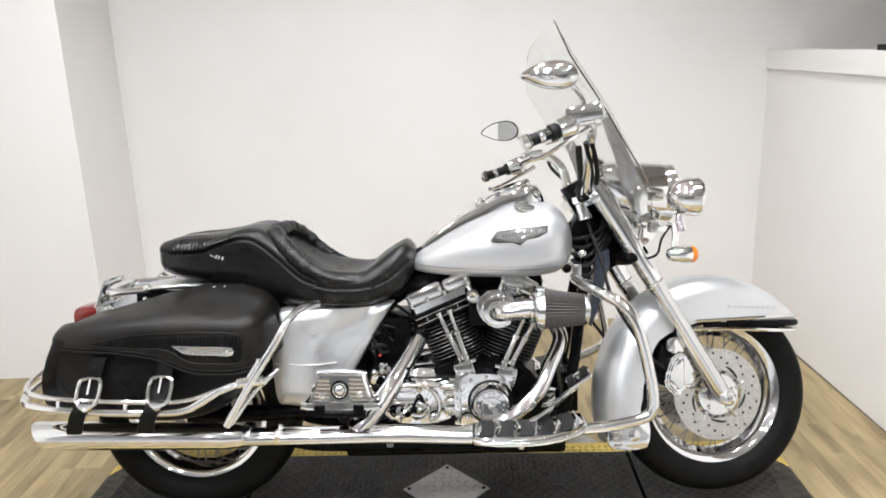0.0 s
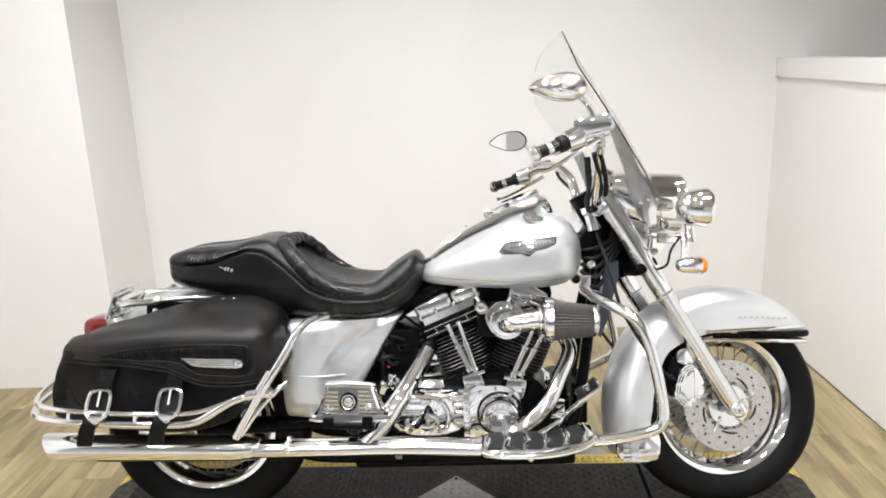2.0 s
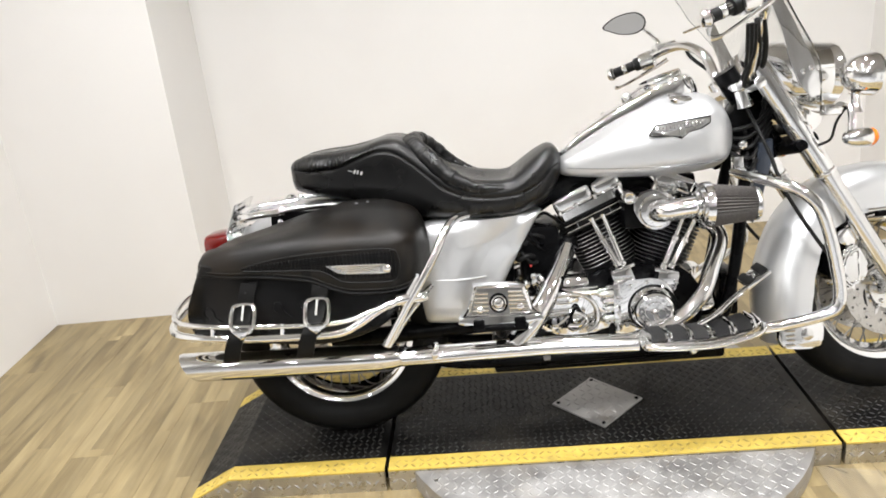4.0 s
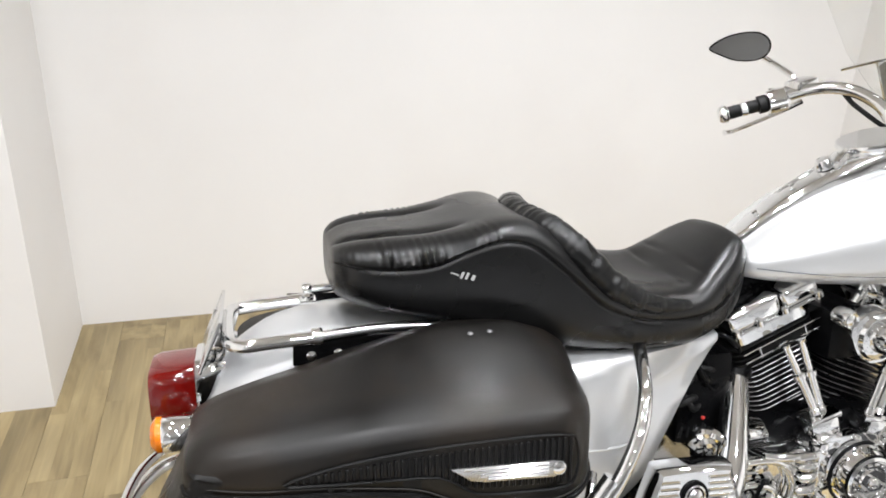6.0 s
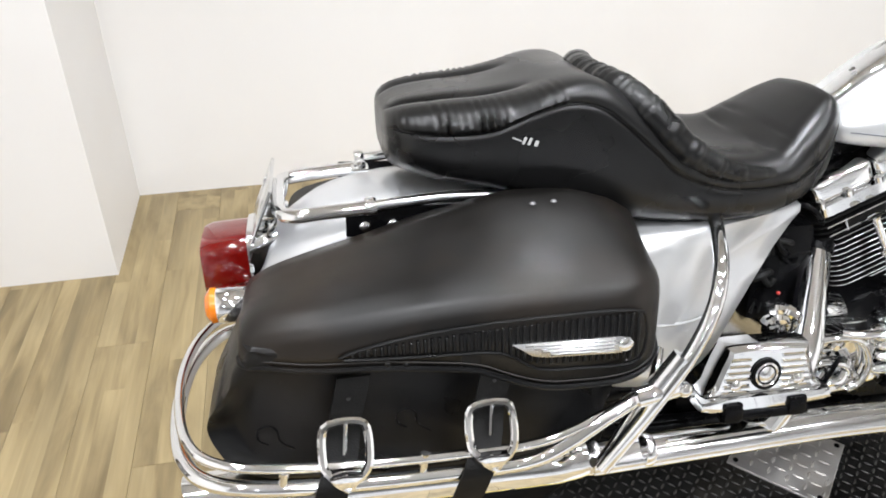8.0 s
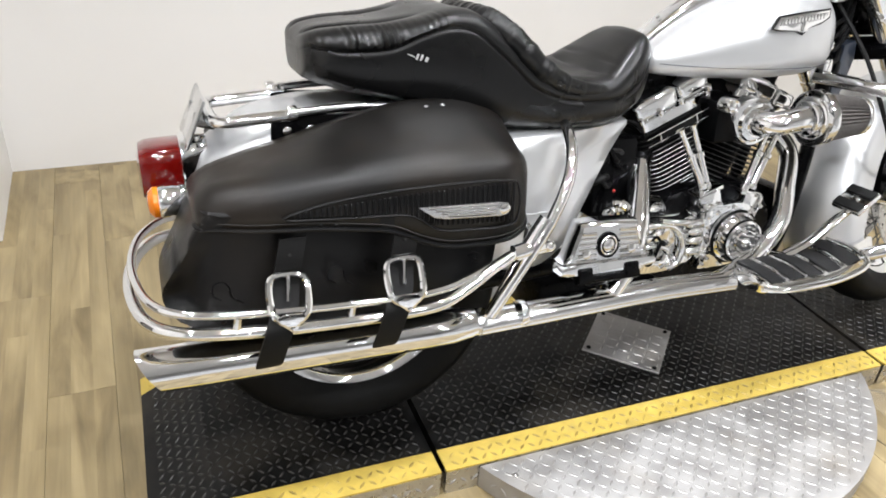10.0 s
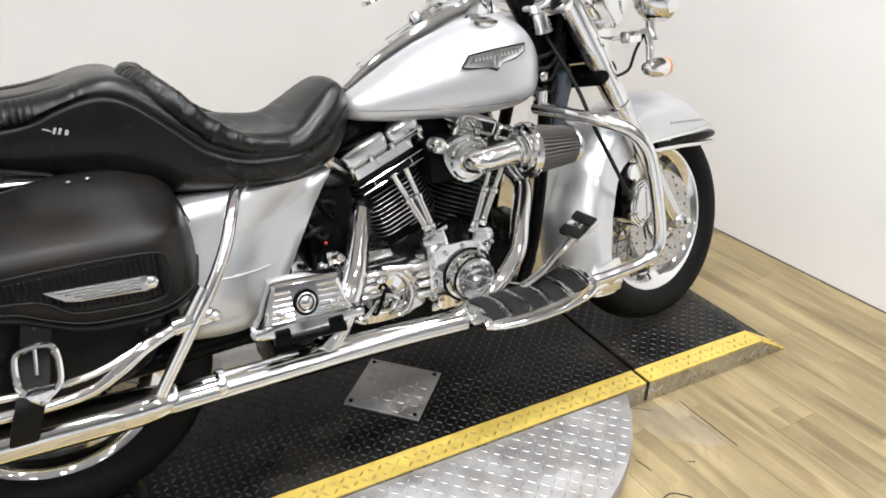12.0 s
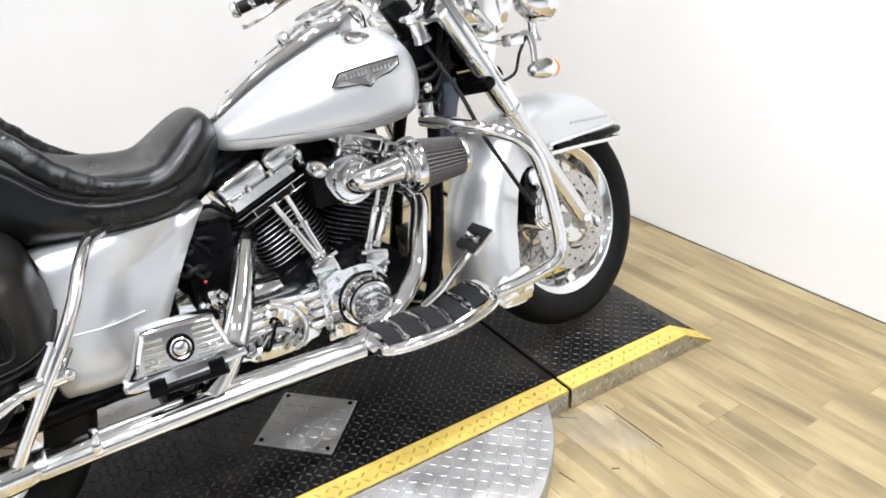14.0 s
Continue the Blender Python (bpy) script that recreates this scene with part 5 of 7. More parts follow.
def tail():
    for sgn in (-1, 1):
        y = sgn * 0.125
        P("fender_rail", tube(B(), [(-0.55, y, 0.722), (-0.66, y, 0.728), (-0.78, y, 0.722)], 0.009, 10), CHROME_DULL, rf, "chrome fender rail")
        P("rail_collar", lathe(B(), ((0.014, 0), (0.0155, 0.004), (0.0155, 0.014), (0.014, 0.018)), (-0.77, y, 0.7225), (-1, 0, -0.04), 16), CHROME, rf)
        P("rail_strut", box(B(), (-0.72, sgn * 0.118, 0.69), (0.2, 0.008, 0.05), 0.003, (0, 3, 0)), BLACK, rf)
        for x in (-0.79, -0.745):
            P("strut_bolt", lathe(B(), ((0.009, 0), (0.009, 0.005), (0.004, 0.008)), (x, sgn * 0.122, 0.688), (0, sgn, 0), 10), CHROME, rf)
    P("grab_rail", tube(B(), [(-0.785, -0.115, 0.716), (-0.855, -0.112, 0.712), (-0.9, -0.107, 0.708), (-0.922, -0.085, 0.71), (-0.926, -0.035, 0.714), (-0.926, 0.025, 0.714), (-0.922, 0.07, 0.71), (-0.9, 0.09, 0.708), (-0.855, 0.095, 0.71), (-0.785, 0.095, 0.714)], 0.0125, 12), CHROME, rf, "chrome grab rail")
    pl = P("plate_holder", box(B(), (-0.953, 0.0, 0.702), (0.006, 0.18, 0.1), 0.002, (0, 24, 0)), CHROME_DULL, rf, "blank chrome plate holder")
    for y in (-0.045, 0.065):
        P("plate_bracket", box(B(), (-0.934, y, 0.702), (0.045, 0.02, 0.03), 0.004, (0, 16, 0)), CHROME, pl)
    bm = rings(B(), [[Vector((x, w * math.copysign(abs(math.cos(a)) ** 0.5, math.cos(a)), z + h * math.copysign(abs(math.sin(a)) ** 0.5, math.sin(a)))) for a in np.linspace(0, 2 * math.pi, 28, endpoint=False)] for x, w, z, h in ((-0.968, 0.050, 0.610, 0.04), (-0.980, 0.060, 0.608, 0.05), (-1.046, 0.066, 0.602, 0.052), (-1.060, 0.062, 0.600, 0.048), (-1.064, 0.035, 0.600, 0.03))])
    tl = P("tail_lamp", bm, RED, rf, "red tail lamp lens")
    bm = rings(B(), [[Vector((x, w * math.copysign(abs(math.cos(a)) ** 0.5, math.cos(a)), z + h * math.copysign(abs(math.sin(a)) ** 0.5, math.sin(a)))) for a in np.linspace(0, 2 * math.pi, 28, endpoint=False)] for x, w, z, h in ((-0.933, 0.050, 0.620, 0.045), (-0.958, 0.064, 0.612, 0.055), (-0.983, 0.065, 0.608, 0.055), (-0.986, 0.061, 0.608, 0.051))])
    P("lamp_base", bm, CHROME, tl, "chrome tail lamp housing")
    P("signal_bar", tube(B(), [(-0.98, -0.12, 0.568), (-0.975, 0, 0.555), (-0.98, 0.12, 0.568)], 0.009, 10), CHROME, rf, "chrome signal bar")
    for sgn in (-1, 1):
        s = P("rear_signal", lathe(B(), ((0.006, 0.045), (0.02, 0.04), (0.029, 0.022), (0.031, 0.0), (0.031, -0.02), (0.029, -0.024)), (-1.012, sgn * 0.12, 0.57), (1, 0, 0), 22), CHROME, rf, "chrome bullet turn signal")
        P("amber_lens", lathe(B(), ((0.0295, -0.021), (0.03, -0.032), (0.022, -0.04), (0.008, -0.043)), (-1.012, sgn * 0.12, 0.57), (1, 0, 0), 22), AMBER, s, "amber plastic lens")


tail()

# ---- saddlebags ----


def saddlebag(sgn):
    """A leather-covered bag on one side (-1: right)."""
    inward = Matrix.Translation((-0.0014 + (0.06 if sgn > 0 else 0), -0.036 * sgn, -0.008 - (0.05 if sgn > 0 else 0))) @ Matrix.Diagonal((1.02, 1, 1, 1))

    def P(name, bm, mat, parent=None, label="", angle=38):
        bm.transform(inward)
        return part(name, bm, mat, bike if parent is None else parent, label, angle)

    Y = lambda y: -sgn * y
    body_out = smooth2(((-0.9, 0.634), (-0.948, 0.63), (-0.964, 0.605), (-0.994, 0.545), (-1.025, 0.482), (-1.026, 0.448), (-0.995, 0.418), (-0.93, 0.402), (-0.78, 0.382), (-0.64, 0.37), (-0.54, 0.385), (-0.46, 0.42), (-0.405, 0.49), (-0.365, 0.58), (-0.355, 0.63)), 4)
    bm = B()
    cx, cz = -0.66, 0.52
    loops = []
    for s, y in ((0.9, -0.165), (0.985, -0.172), (1.0, -0.19), (1.0, -0.36), (0.99, -0.382), (0.965, -0.394), (0.9, -0.398)):
        loops.append([Vector((cx + (x - cx) * s, Y(max(y, -0.4 + 9 * max(0.0, x + 0.5) ** 2 + 7 * max(0.0, -0.93 - x) ** 2) if y < -0.3 else y), cz + (z - cz) * s)) for x, z in body_out])
    rings(bm, loops)
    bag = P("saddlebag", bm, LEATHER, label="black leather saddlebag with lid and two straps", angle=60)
    # lid: x, inner top, shoulder, lower edge, outer depth, inner depth
    table = ((-0.965, 0.625, 0.613, 0.602, -0.362, -0.2), (-0.957, 0.641, 0.626, 0.6, -0.384, -0.18), (-0.93, 0.657, 0.641, 0.6, -0.393, -0.167), (-0.87, 0.675, 0.65, 0.594, -0.405, -0.162), (-0.78, 0.698, 0.658, 0.588, -0.409, -0.16), (-0.7, 0.72, 0.664, 0.576, -0.41, -0.158), (-0.645, 0.733, 0.666, 0.565, -0.411, -0.158), (-0.6, 0.743, 0.667, 0.542, -0.411, -0.158), (-0.55, 0.751, 0.667, 0.523, -0.411, -0.158), (-0.5, 0.752, 0.666, 0.518, -0.411, -0.158), (-0.45, 0.746, 0.663, 0.516, -0.409, -0.158), (-0.415, 0.735, 0.66, 0.518, -0.402, -0.158), (-0.385, 0.723, 0.653, 0.523, -0.384, -0.16), (-0.362, 0.703, 0.641, 0.53, -0.35, -0.165), (-0.346, 0.663, 0.616, 0.542, -0.29, -0.172), (-0.337, 0.628, 0.596, 0.556, -0.25, -0.185))
    bm = B()
    loops = []
    for x, zt, zs, zl, yo, yi in along(table, 60):
        prof = [(yi, zl), (yi, zl + 0.7 * (zt - zl)), (yi - 0.02, zt - 0.006), (yi - 0.06, zt), (yi + 0.5 * (yo - yi), zt - 0.3 * (zt - zs)), (yo + 0.05, zs + 0.024), (yo + 0.02, zs + 0.013), (yo + 0.008, zs + 0.003), (yo + 0.002, zs - 0.014), (yo, 0.5 * (zs + zl)), (yo, zl + 0.006), (yo + 0.006, zl), (yo + 0.02, zl - 0.001)]
        loops.append([Vector((x, Y(y), z)) for y, z in prof])
    rings(bm, loops)
    lid = P("lid", bm, LID_LEATHER, bag, "black leather bag lid", angle=60)
    P("lid_welt", tube(B(), [(x, Y(yo - 0.0005), zl + 0.001) for x, zt, zs, zl, yo, yi in along(table, 24)], 0.0045, 8, 2), LEATHER, bag)
    for f, dy in ((0.0, 0.012), (1.0, 0.0)):
        pts = [(x, Y(yo - 0.001 + (0.008 if f == 0 else 0)), (zs - 0.012 if f == 0 else zl + 0.012)) for x, zt, zs, zl, yo, yi in along(table, 30)[2:-2]]
        P("stitching", tube(B(), pts, 0.0011, 5, 2), THREAD, lid)
    # ribbed fan panel
    panel = P("ribbed_panel", box(B(), (-0.55, Y(-0.4095), 0.6), (0.24, 0.003, 0.06), 0.001), LEATHER, lid, "ribbed black panel")
    n = 42
    for k in range(n):
        f = k / (n - 1)
        x = -0.815 + 0.395 * f
        hi = 0.622 + 0.012 * math.sin(min(1, f * 1.4) * math.pi / 2)
        lo = float(np.interp(x, (-0.815, -0.7, -0.63, -0.56, -0.41), (0.612, 0.606, 0.6, 0.566, 0.556)))
        if hi - lo < 0.004:
            continue
        P("panel_rib", box(B(), (x, Y(-0.4115), (hi + lo) / 2), (0.0052, 0.005, hi - lo), 0.0014, seg=1), LEATHER, lid)
    edge = [(-0.832, 0.614), (-0.76, 0.632), (-0.66, 0.641), (-0.54, 0.643), (-0.43, 0.638), (-0.41, 0.62), (-0.408, 0.575), (-0.425, 0.549), (-0.5, 0.55), (-0.565, 0.558), (-0.615, 0.592), (-0.7, 0.6), (-0.78, 0.606)]
    P("panel_welt", tube(B(), [(x, Y(-0.4115), z) for x, z in edge], 0.0026, 6, 3, closed=True), LEATHER, lid)
    tag = P("lid_badge", slab(B(), ((-0.604, 0.608), (-0.450, 0.601), (-0.433, 0.597), (-0.427, 0.587), (-0.433, 0.575), (-0.448, 0.572), (-0.553, 0.579), (-0.573, 0.584)), Y(-0.418), Y(-0.408), 0.002), ALUMINIUM, lid, "chrome ribbed lid badge")
    for k in range(4):
        P("badge_rib", tube(B(), [(-0.584 + 0.012 * k, Y(-0.4185), 0.6035 - 0.0062 * k), (-0.456, Y(-0.4185), 0.5975 - 0.0062 * k)], 0.0021, 6, 1), CHROME, tag)
    P("badge_boss", lathe(B(), ((0.0105, 0), (0.0105, 0.005), (0.006, 0.008)), (-0.44, Y(-0.416), 0.586), (0, sgn, 0), 16), CHROME, tag)
    for x, z in ((-0.528, 0.751), (-0.496, 0.752)):
        P("lid_rivet", lathe(B(), ((0.005, 0), (0.004, 0.002), (0.002, 0.003)), (x, Y(-0.245), z - 0.006), (0, -0.05, 1), 8), GREY, lid)
    for x, z in ((-0.77, 0.594), (-0.745, 0.591), (-0.61, 0.552), (-0.94, 0.44)):
        P("lid_rivet", lathe(B(), ((0.005, 0), (0.004, 0.002), (0.002, 0.003)), (x, Y(-0.409), z), (0, sgn, 0), 8), LEATHER, lid)
    # straps and buckles
    for x0 in (-0.836, -0.636):
        ax = Vector((-0.17, 0, -1)).normalized()
        w = 0.0225
        path = [(x0 + 0.02, -0.4, 0.575), (x0 + 0.01, -0.411, 0.54), (x0, -0.42, 0.5), (x0 - 0.007, -0.438, 0.466), (x0 - 0.02, -0.459, 0.435), (x0 - 0.03, -0.462, 0.408), (x0 - 0.04, -0.458, 0.376), (x0 - 0.044, -0.453, 0.362)]
        bm = B()
        loops = []
        pp = spline([(x, Y(y), z) for x, y, z in path], 5)
        for i, p in enumerate(pp):
            ww = w if i < len(pp) - 3 else w * (0.92 if i < len(pp) - 1 else 0.7)
            loops.append([p + Vector((sx * ww, sy, 0)) for sx, sy in ((-1, -0.0022), (1, -0.0022), (1, 0.0022), (-1, 0.0022))])
        rings(bm, loops)
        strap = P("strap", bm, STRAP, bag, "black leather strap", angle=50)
        ring = [(x0 + px, pz) for px, pz in ((-0.03, 0.466), (-0.03, 0.5), (-0.019, 0.518), (0.022, 0.518), (0.032, 0.5), (0.03, 0.466), (0.02, 0.452), (0.009, 0.446), (0.0, 0.438), (-0.009, 0.446), (-0.02, 0.452))]
        P("buckle", tube(B(), [(x, Y(float(np.interp(z, (0.438, 0.466, 0.5, 0.518), (-0.468, -0.452, -0.431, -0.425)))), z) for x, z in ring], 0.0062, 8, 3, closed=True), CHROME, strap, "chrome roller buckle")
        P("buckle_prong", tube(B(), [(x0 + 0.003, Y(-0.428), 0.518), (x0 - 0.002, Y(-0.444), 0.478)], 0.0032, 6, 1), CHROME, strap)
        P("buckle_point", slab(B(), ((x0 - 0.024, 0.458), (x0 - 0.006, 0.461), (x0 + 0.02, 0.458), (x0 + 0.016, 0.448), (x0 - 0.002, 0.431), (x0 - 0.018, 0.446)), Y(-0.455), Y(-0.472), 0.004), CHROME, strap)
        for z in (0.495, 0.475, 0.55):
            P("strap_hole", lathe(B(), ((0.003, 0), (0.003, 0.001)), (x0 + (z - 0.49) * 0.17, Y(-0.4155), z), (0, sgn, 0), 8), DARK, strap)
    for x in (-0.935, -0.745):
        loop = [(x - 0.004, 0.478), (x - 0.016, 0.488), (x - 0.014, 0.506), (x, 0.51), (x + 0.01, 0.5), (x + 0.012, 0.482), (x + 0.03, 0.466)]
        P("cord_loop", tube(B(), [(px, Y(-0.4025), pz) for px, pz in loop], 0.0016, 6, 3), BLACK, bag, "thin dark cord loop")
    # guard rails round the bag
    low = [(-0.365, -0.38, 0.488), (-0.42, -0.425, 0.492), (-0.47, -0.44, 0.477), (-0.52, -0.445, 0.447), (-0.57, -0.446, 0.424), (-0.64, -0.446, 0.419), (-0.8, -0.446, 0.424), (-0.94, -0.442, 0.434), (-1.02, -0.42, 0.44), (-1.06, -0.37, 0.444), (-1.078, -0.29, 0.448), (-1.08, -0.2, 0.454), (-1.065, -0.12, 0.46), (-1.03, -0.06, 0.464), (-0.98, -0.04, 0.466)]
    up = [(-0.47, -0.436, 0.482), (-0.52, -0.442, 0.464), (-0.57, -0.445, 0.453), (-0.64, -0.445, 0.45), (-0.8, -0.445, 0.457), (-0.94, -0.44, 0.468), (-1.015, -0.418, 0.475), (-1.052, -0.368, 0.48), (-1.07, -0.285, 0.486), (-1.072, -0.2, 0.492), (-1.056, -0.12, 0.498), (-1.02, -0.06, 0.502), (-0.975, -0.04, 0.504)]
    if sgn > 0:
        low, up = low[:-6], up[:-6]
    g = P("bag_guard", tube(B(), [(x, Y(y), z) for x, y, z in low], 0.0115, 12), CHROME, bag, "chrome saddlebag guard rail")
    P("upper_rail", tube(B(), [(x, Y(y), z) for x, y, z in up], 0.0075, 10), CHROME, g)
    for x in (-0.925, -0.735):
        P("rail_post", tube(B(), [(x, Y(-0.445), 0.425), (x + 0.006, Y(-0.445), 0.462)], 0.0065, 8, 1), CHROME, g)
    return bag


saddlebag(-1)
saddlebag(1)

# ---- guards, side covers ----


def guards():
    for sgn in (-1, 1):
        s = -sgn
        pts = [(-0.23, -0.2, 0.675), (-0.262, -0.27, 0.678), (-0.29, -0.335, 0.655), (-0.315, -0.37, 0.61), (-0.355, -0.39, 0.546), (-0.403, -0.395, 0.473), (-0.446, -0.392, 0.404), (-0.472, -0.387, 0.359)]
        g = P("rear_guard", tube(B(), [(x, s * y, z) for x, y, z in pts], 0.0118, 14), CHROME, label="chrome rear crash bar")
        P("guard_sleeve", tube(B(), [(-0.362, s * -0.385, 0.548), (-0.398, s * -0.385, 0.494)], 0.0155, 14, 1), CHROME_DULL, g)
        P("guard_brace", tube(B(), [(-0.482, s * -0.375, 0.362), (-0.465, s * -0.37, 0.36), (-0.42, s * -0.355, 0.42), (-0.375, s * -0.33, 0.468), (-0.345, s * -0.28, 0.49)], 0.0085, 10), CHROME, g)
        P("guard_clamp", tube(B(), [(-0.43, s * -0.39, 0.487), (-0.39, s * -0.388, 0.492), (-0.362, s * -0.38, 0.49)], 0.0165, 12), CHROME, g)
        P("clamp_bolt", ball(B(), (-0.356, s * -0.392, 0.492), 0.012, 12), CHROME, g)
        front = [(0.56, -0.09, 0.712), (0.575, -0.21, 0.711), (0.605, -0.298, 0.704), (0.65, -0.345, 0.682), (0.685, -0.365, 0.64), (0.708, -0.37, 0.57), (0.727, -0.372, 0.48), (0.738, -0.372, 0.405), (0.73, -0.372, 0.362), (0.695, -0.368, 0.342), (0.64, -0.35, 0.322), (0.57, -0.32, 0.3), (0.5, -0.25, 0.268), (0.44, -0.12, 0.24)]
        f = P("front_guard", tube(B(), [(x, s * y, z) for x, y, z in front], 0.0165, 16), CHROME, label="chrome front engine guard")
        P("guard_band", tube(B(), [(0.564, s * -0.12, 0.7122), (0.575, s * -0.208, 0.7112)], 0.018, 14, 1), CHROME_DULL, f)
        # side cover
        y0 = -0.215
        out = [(-0.36, 0.648), (-0.27, 0.655), (-0.13, 0.652), (-0.018, 0.652), (-0.024, 0.63), (-0.072, 0.55), (-0.128, 0.455), (-0.175, 0.378), (-0.235, 0.34), (-0.29, 0.333), (-0.352, 0.338), (-0.382, 0.355), (-0.39, 0.47), (-0.388, 0.6)]
        bm = B()
        cx, cz = -0.24, 0.53
        loops = []
        for k, y in ((1.0, -0.14), (1.0, -0.178), (0.985, -0.2), (0.94, -0.216), (0.7, -0.224), (0.35, -0.226)):
            loops.append([Vector((cx + (x - cx) * k, s * (y + 0.03 + 0.06 * min(1.0, max(0.0, (x + 0.27) / 0.22))), cz + (z - cz) * k)) for x, z in smooth2(out, 3)])
        sc = P("side_cover", rings(bm, loops), SILVER, label="silver painted side cover", angle=60)
        P("cover_crease", tube(B(), [(-0.375, s * -0.187, 0.483), (-0.3, s * -0.1945, 0.478), (-0.24, s * -0.187, 0.475), (-0.19, s * -0.162, 0.472)], 0.003, 8), SILVER, sc)


guards()

# ---- frame and mechanical core ----


def frame_parts():
    fr = P("frame", tube(B(), [(0.62, 0, 0.87), (0.6, -0.07, 0.75), (0.575, -0.1, 0.6), (0.545, -0.11, 0.4), (0.5, -0.11, 0.24), (0.42, -0.11, 0.19), (0.1, -0.11, 0.175), (-0.3, -0.11, 0.18), (-0.42, -0.11, 0.24)], 0.018, 12), BLACK, label="black tubular frame")
    P("frame_tube", tube(B(), [(0.62, 0, 0.87), (0.6, 0.07, 0.75), (0.575, 0.1, 0.6), (0.545, 0.11, 0.4), (0.5, 0.11, 0.24), (0.42, 0.11, 0.19), (0.1, 0.11, 0.175), (-0.3, 0.11, 0.18), (-0.42, 0.11, 0.24)], 0.018, 12), BLACK, fr)
    P("backbone", tube(B(), [(0.62, 0, 0.87), (0.4, 0, 0.79), (0.1, 0, 0.72), (-0.1, 0, 0.62), (-0.35, 0, 0.6)], 0.035, 12), BLACK, fr)
    P("neck_gusset", slab(B(), smooth2(((0.555, 0.86), (0.6, 0.92), (0.66, 0.9), (0.675, 0.78), (0.66, 0.73), (0.6, 0.76), (0.565, 0.8)), 3), -0.045, 0.045, 0.01), BLACK, fr)
    P("neck_cover", slab(B(), ((0.628, 0.79), (0.668, 0.80), (0.672, 0.75), (0.652, 0.69), (0.63, 0.6), (0.612, 0.55), (0.6, 0.56), (0.612, 0.66), (0.622, 0.74)), -0.095, -0.06, 0.006), BLUE, fr, "dark blue-grey neck cover")
    for k in range(5):
        P("wiring", tube(B(), [(0.55, -0.05 - 0.012 * k, 0.83 - 0.02 * k), (0.6, -0.075 - 0.008 * k, 0.84 - 0.03 * k), (0.645, -0.07, 0.86 - 0.02 * k), (0.68, -0.05, 0.89 - 0.015 * k)], 0.006, 7), PAD, fr)
    P("horn_bracket", box(B(), (0.565, -0.1, 0.73), (0.03, 0.03, 0.06), 0.006), CHROME_DULL, fr)
    P("frame_bolt", lathe(B(), ((0.013, 0), (0.013, 0.008), (0.007, 0.012)), (0.585, -0.085, 0.79), (0, -1, 0), 12), CHROME, fr)
    P("swingarm", tube(B(), [(-0.2, -0.12, 0.31), (-0.45, -0.125, 0.3), (-0.68, -0.125, 0.295)], 0.028, 12), BLACK, fr, "black swingarm")
    P("belt_pulley", lathe(B(), ((0.03, -0.008), (0.16, -0.008), (0.178, -0.012), (0.182, -0.012), (0.182, 0.012), (0.178, 0.012), (0.03, 0.008)), (-0.66, 0.085, 0.295), (0, 1, 0), 48), BLACK, fr, "black belt pulley")
    P("drive_belt", tube(B(), [(-0.66, 0.085, 0.479), (-0.4, 0.09, 0.44), (-0.15, 0.095, 0.4)], 0.012, 8, flat=0.3), PAD, fr, "black drive belt")
    P("oil_pan", box(B(), (0.17, 0.02, 0.175), (0.72, 0.2, 0.11), 0.015), BLACK, fr, "black oil pan")
    P("lower_rail", tube(B(), [(-0.28, -0.1, 0.18), (0.1, -0.1, 0.165), (0.52, -0.1, 0.18)], 0.02, 12), BLACK, fr)
    P("battery_box", box(B(), (-0.19, 0.04, 0.46), (0.18, 0.16, 0.22), 0.035), BLACK, fr)
    P("inner_fender", box(B(), (-0.33, 0, 0.5), (0.16, 0.22, 0.3), 0.03), BLACK, fr)
    random.seed(11)
    for k in range(8):
        x, z = random.uniform(-0.13, -0.02), random.uniform(0.5, 0.62)
        P("loom", tube(B(), [(x, -0.05, z), (x + 0.02, -0.1, z + random.uniform(-0.03, 0.03)), (x + 0.05, -0.11, z + random.uniform(-0.05, 0.02)), (x + 0.09, -0.07, z + random.uniform(-0.06, 0.0))], random.uniform(0.004, 0.009), 8), PAD if k % 3 else BLACK, fr)
    for k in range(5):
        P("relay", box(B(), (random.uniform(-0.12, -0.03), -0.06, random.uniform(0.5, 0.6)), (0.03, 0.03, 0.024), 0.004, (0, random.uniform(-20, 20), 0)), BLACK if k else CHROME_DULL, fr)
    P("jiffy_stand", tube(B(), [(0.32, 0.12, 0.2), (0.34, 0.2, 0.12), (0.36, 0.26, 0.075)], 0.013, 10), CHROME_DULL, fr, "side stand")
    return fr


frame_parts()

# ---- engine ----
CRANK = Vector((0.268, 0, 0.315))


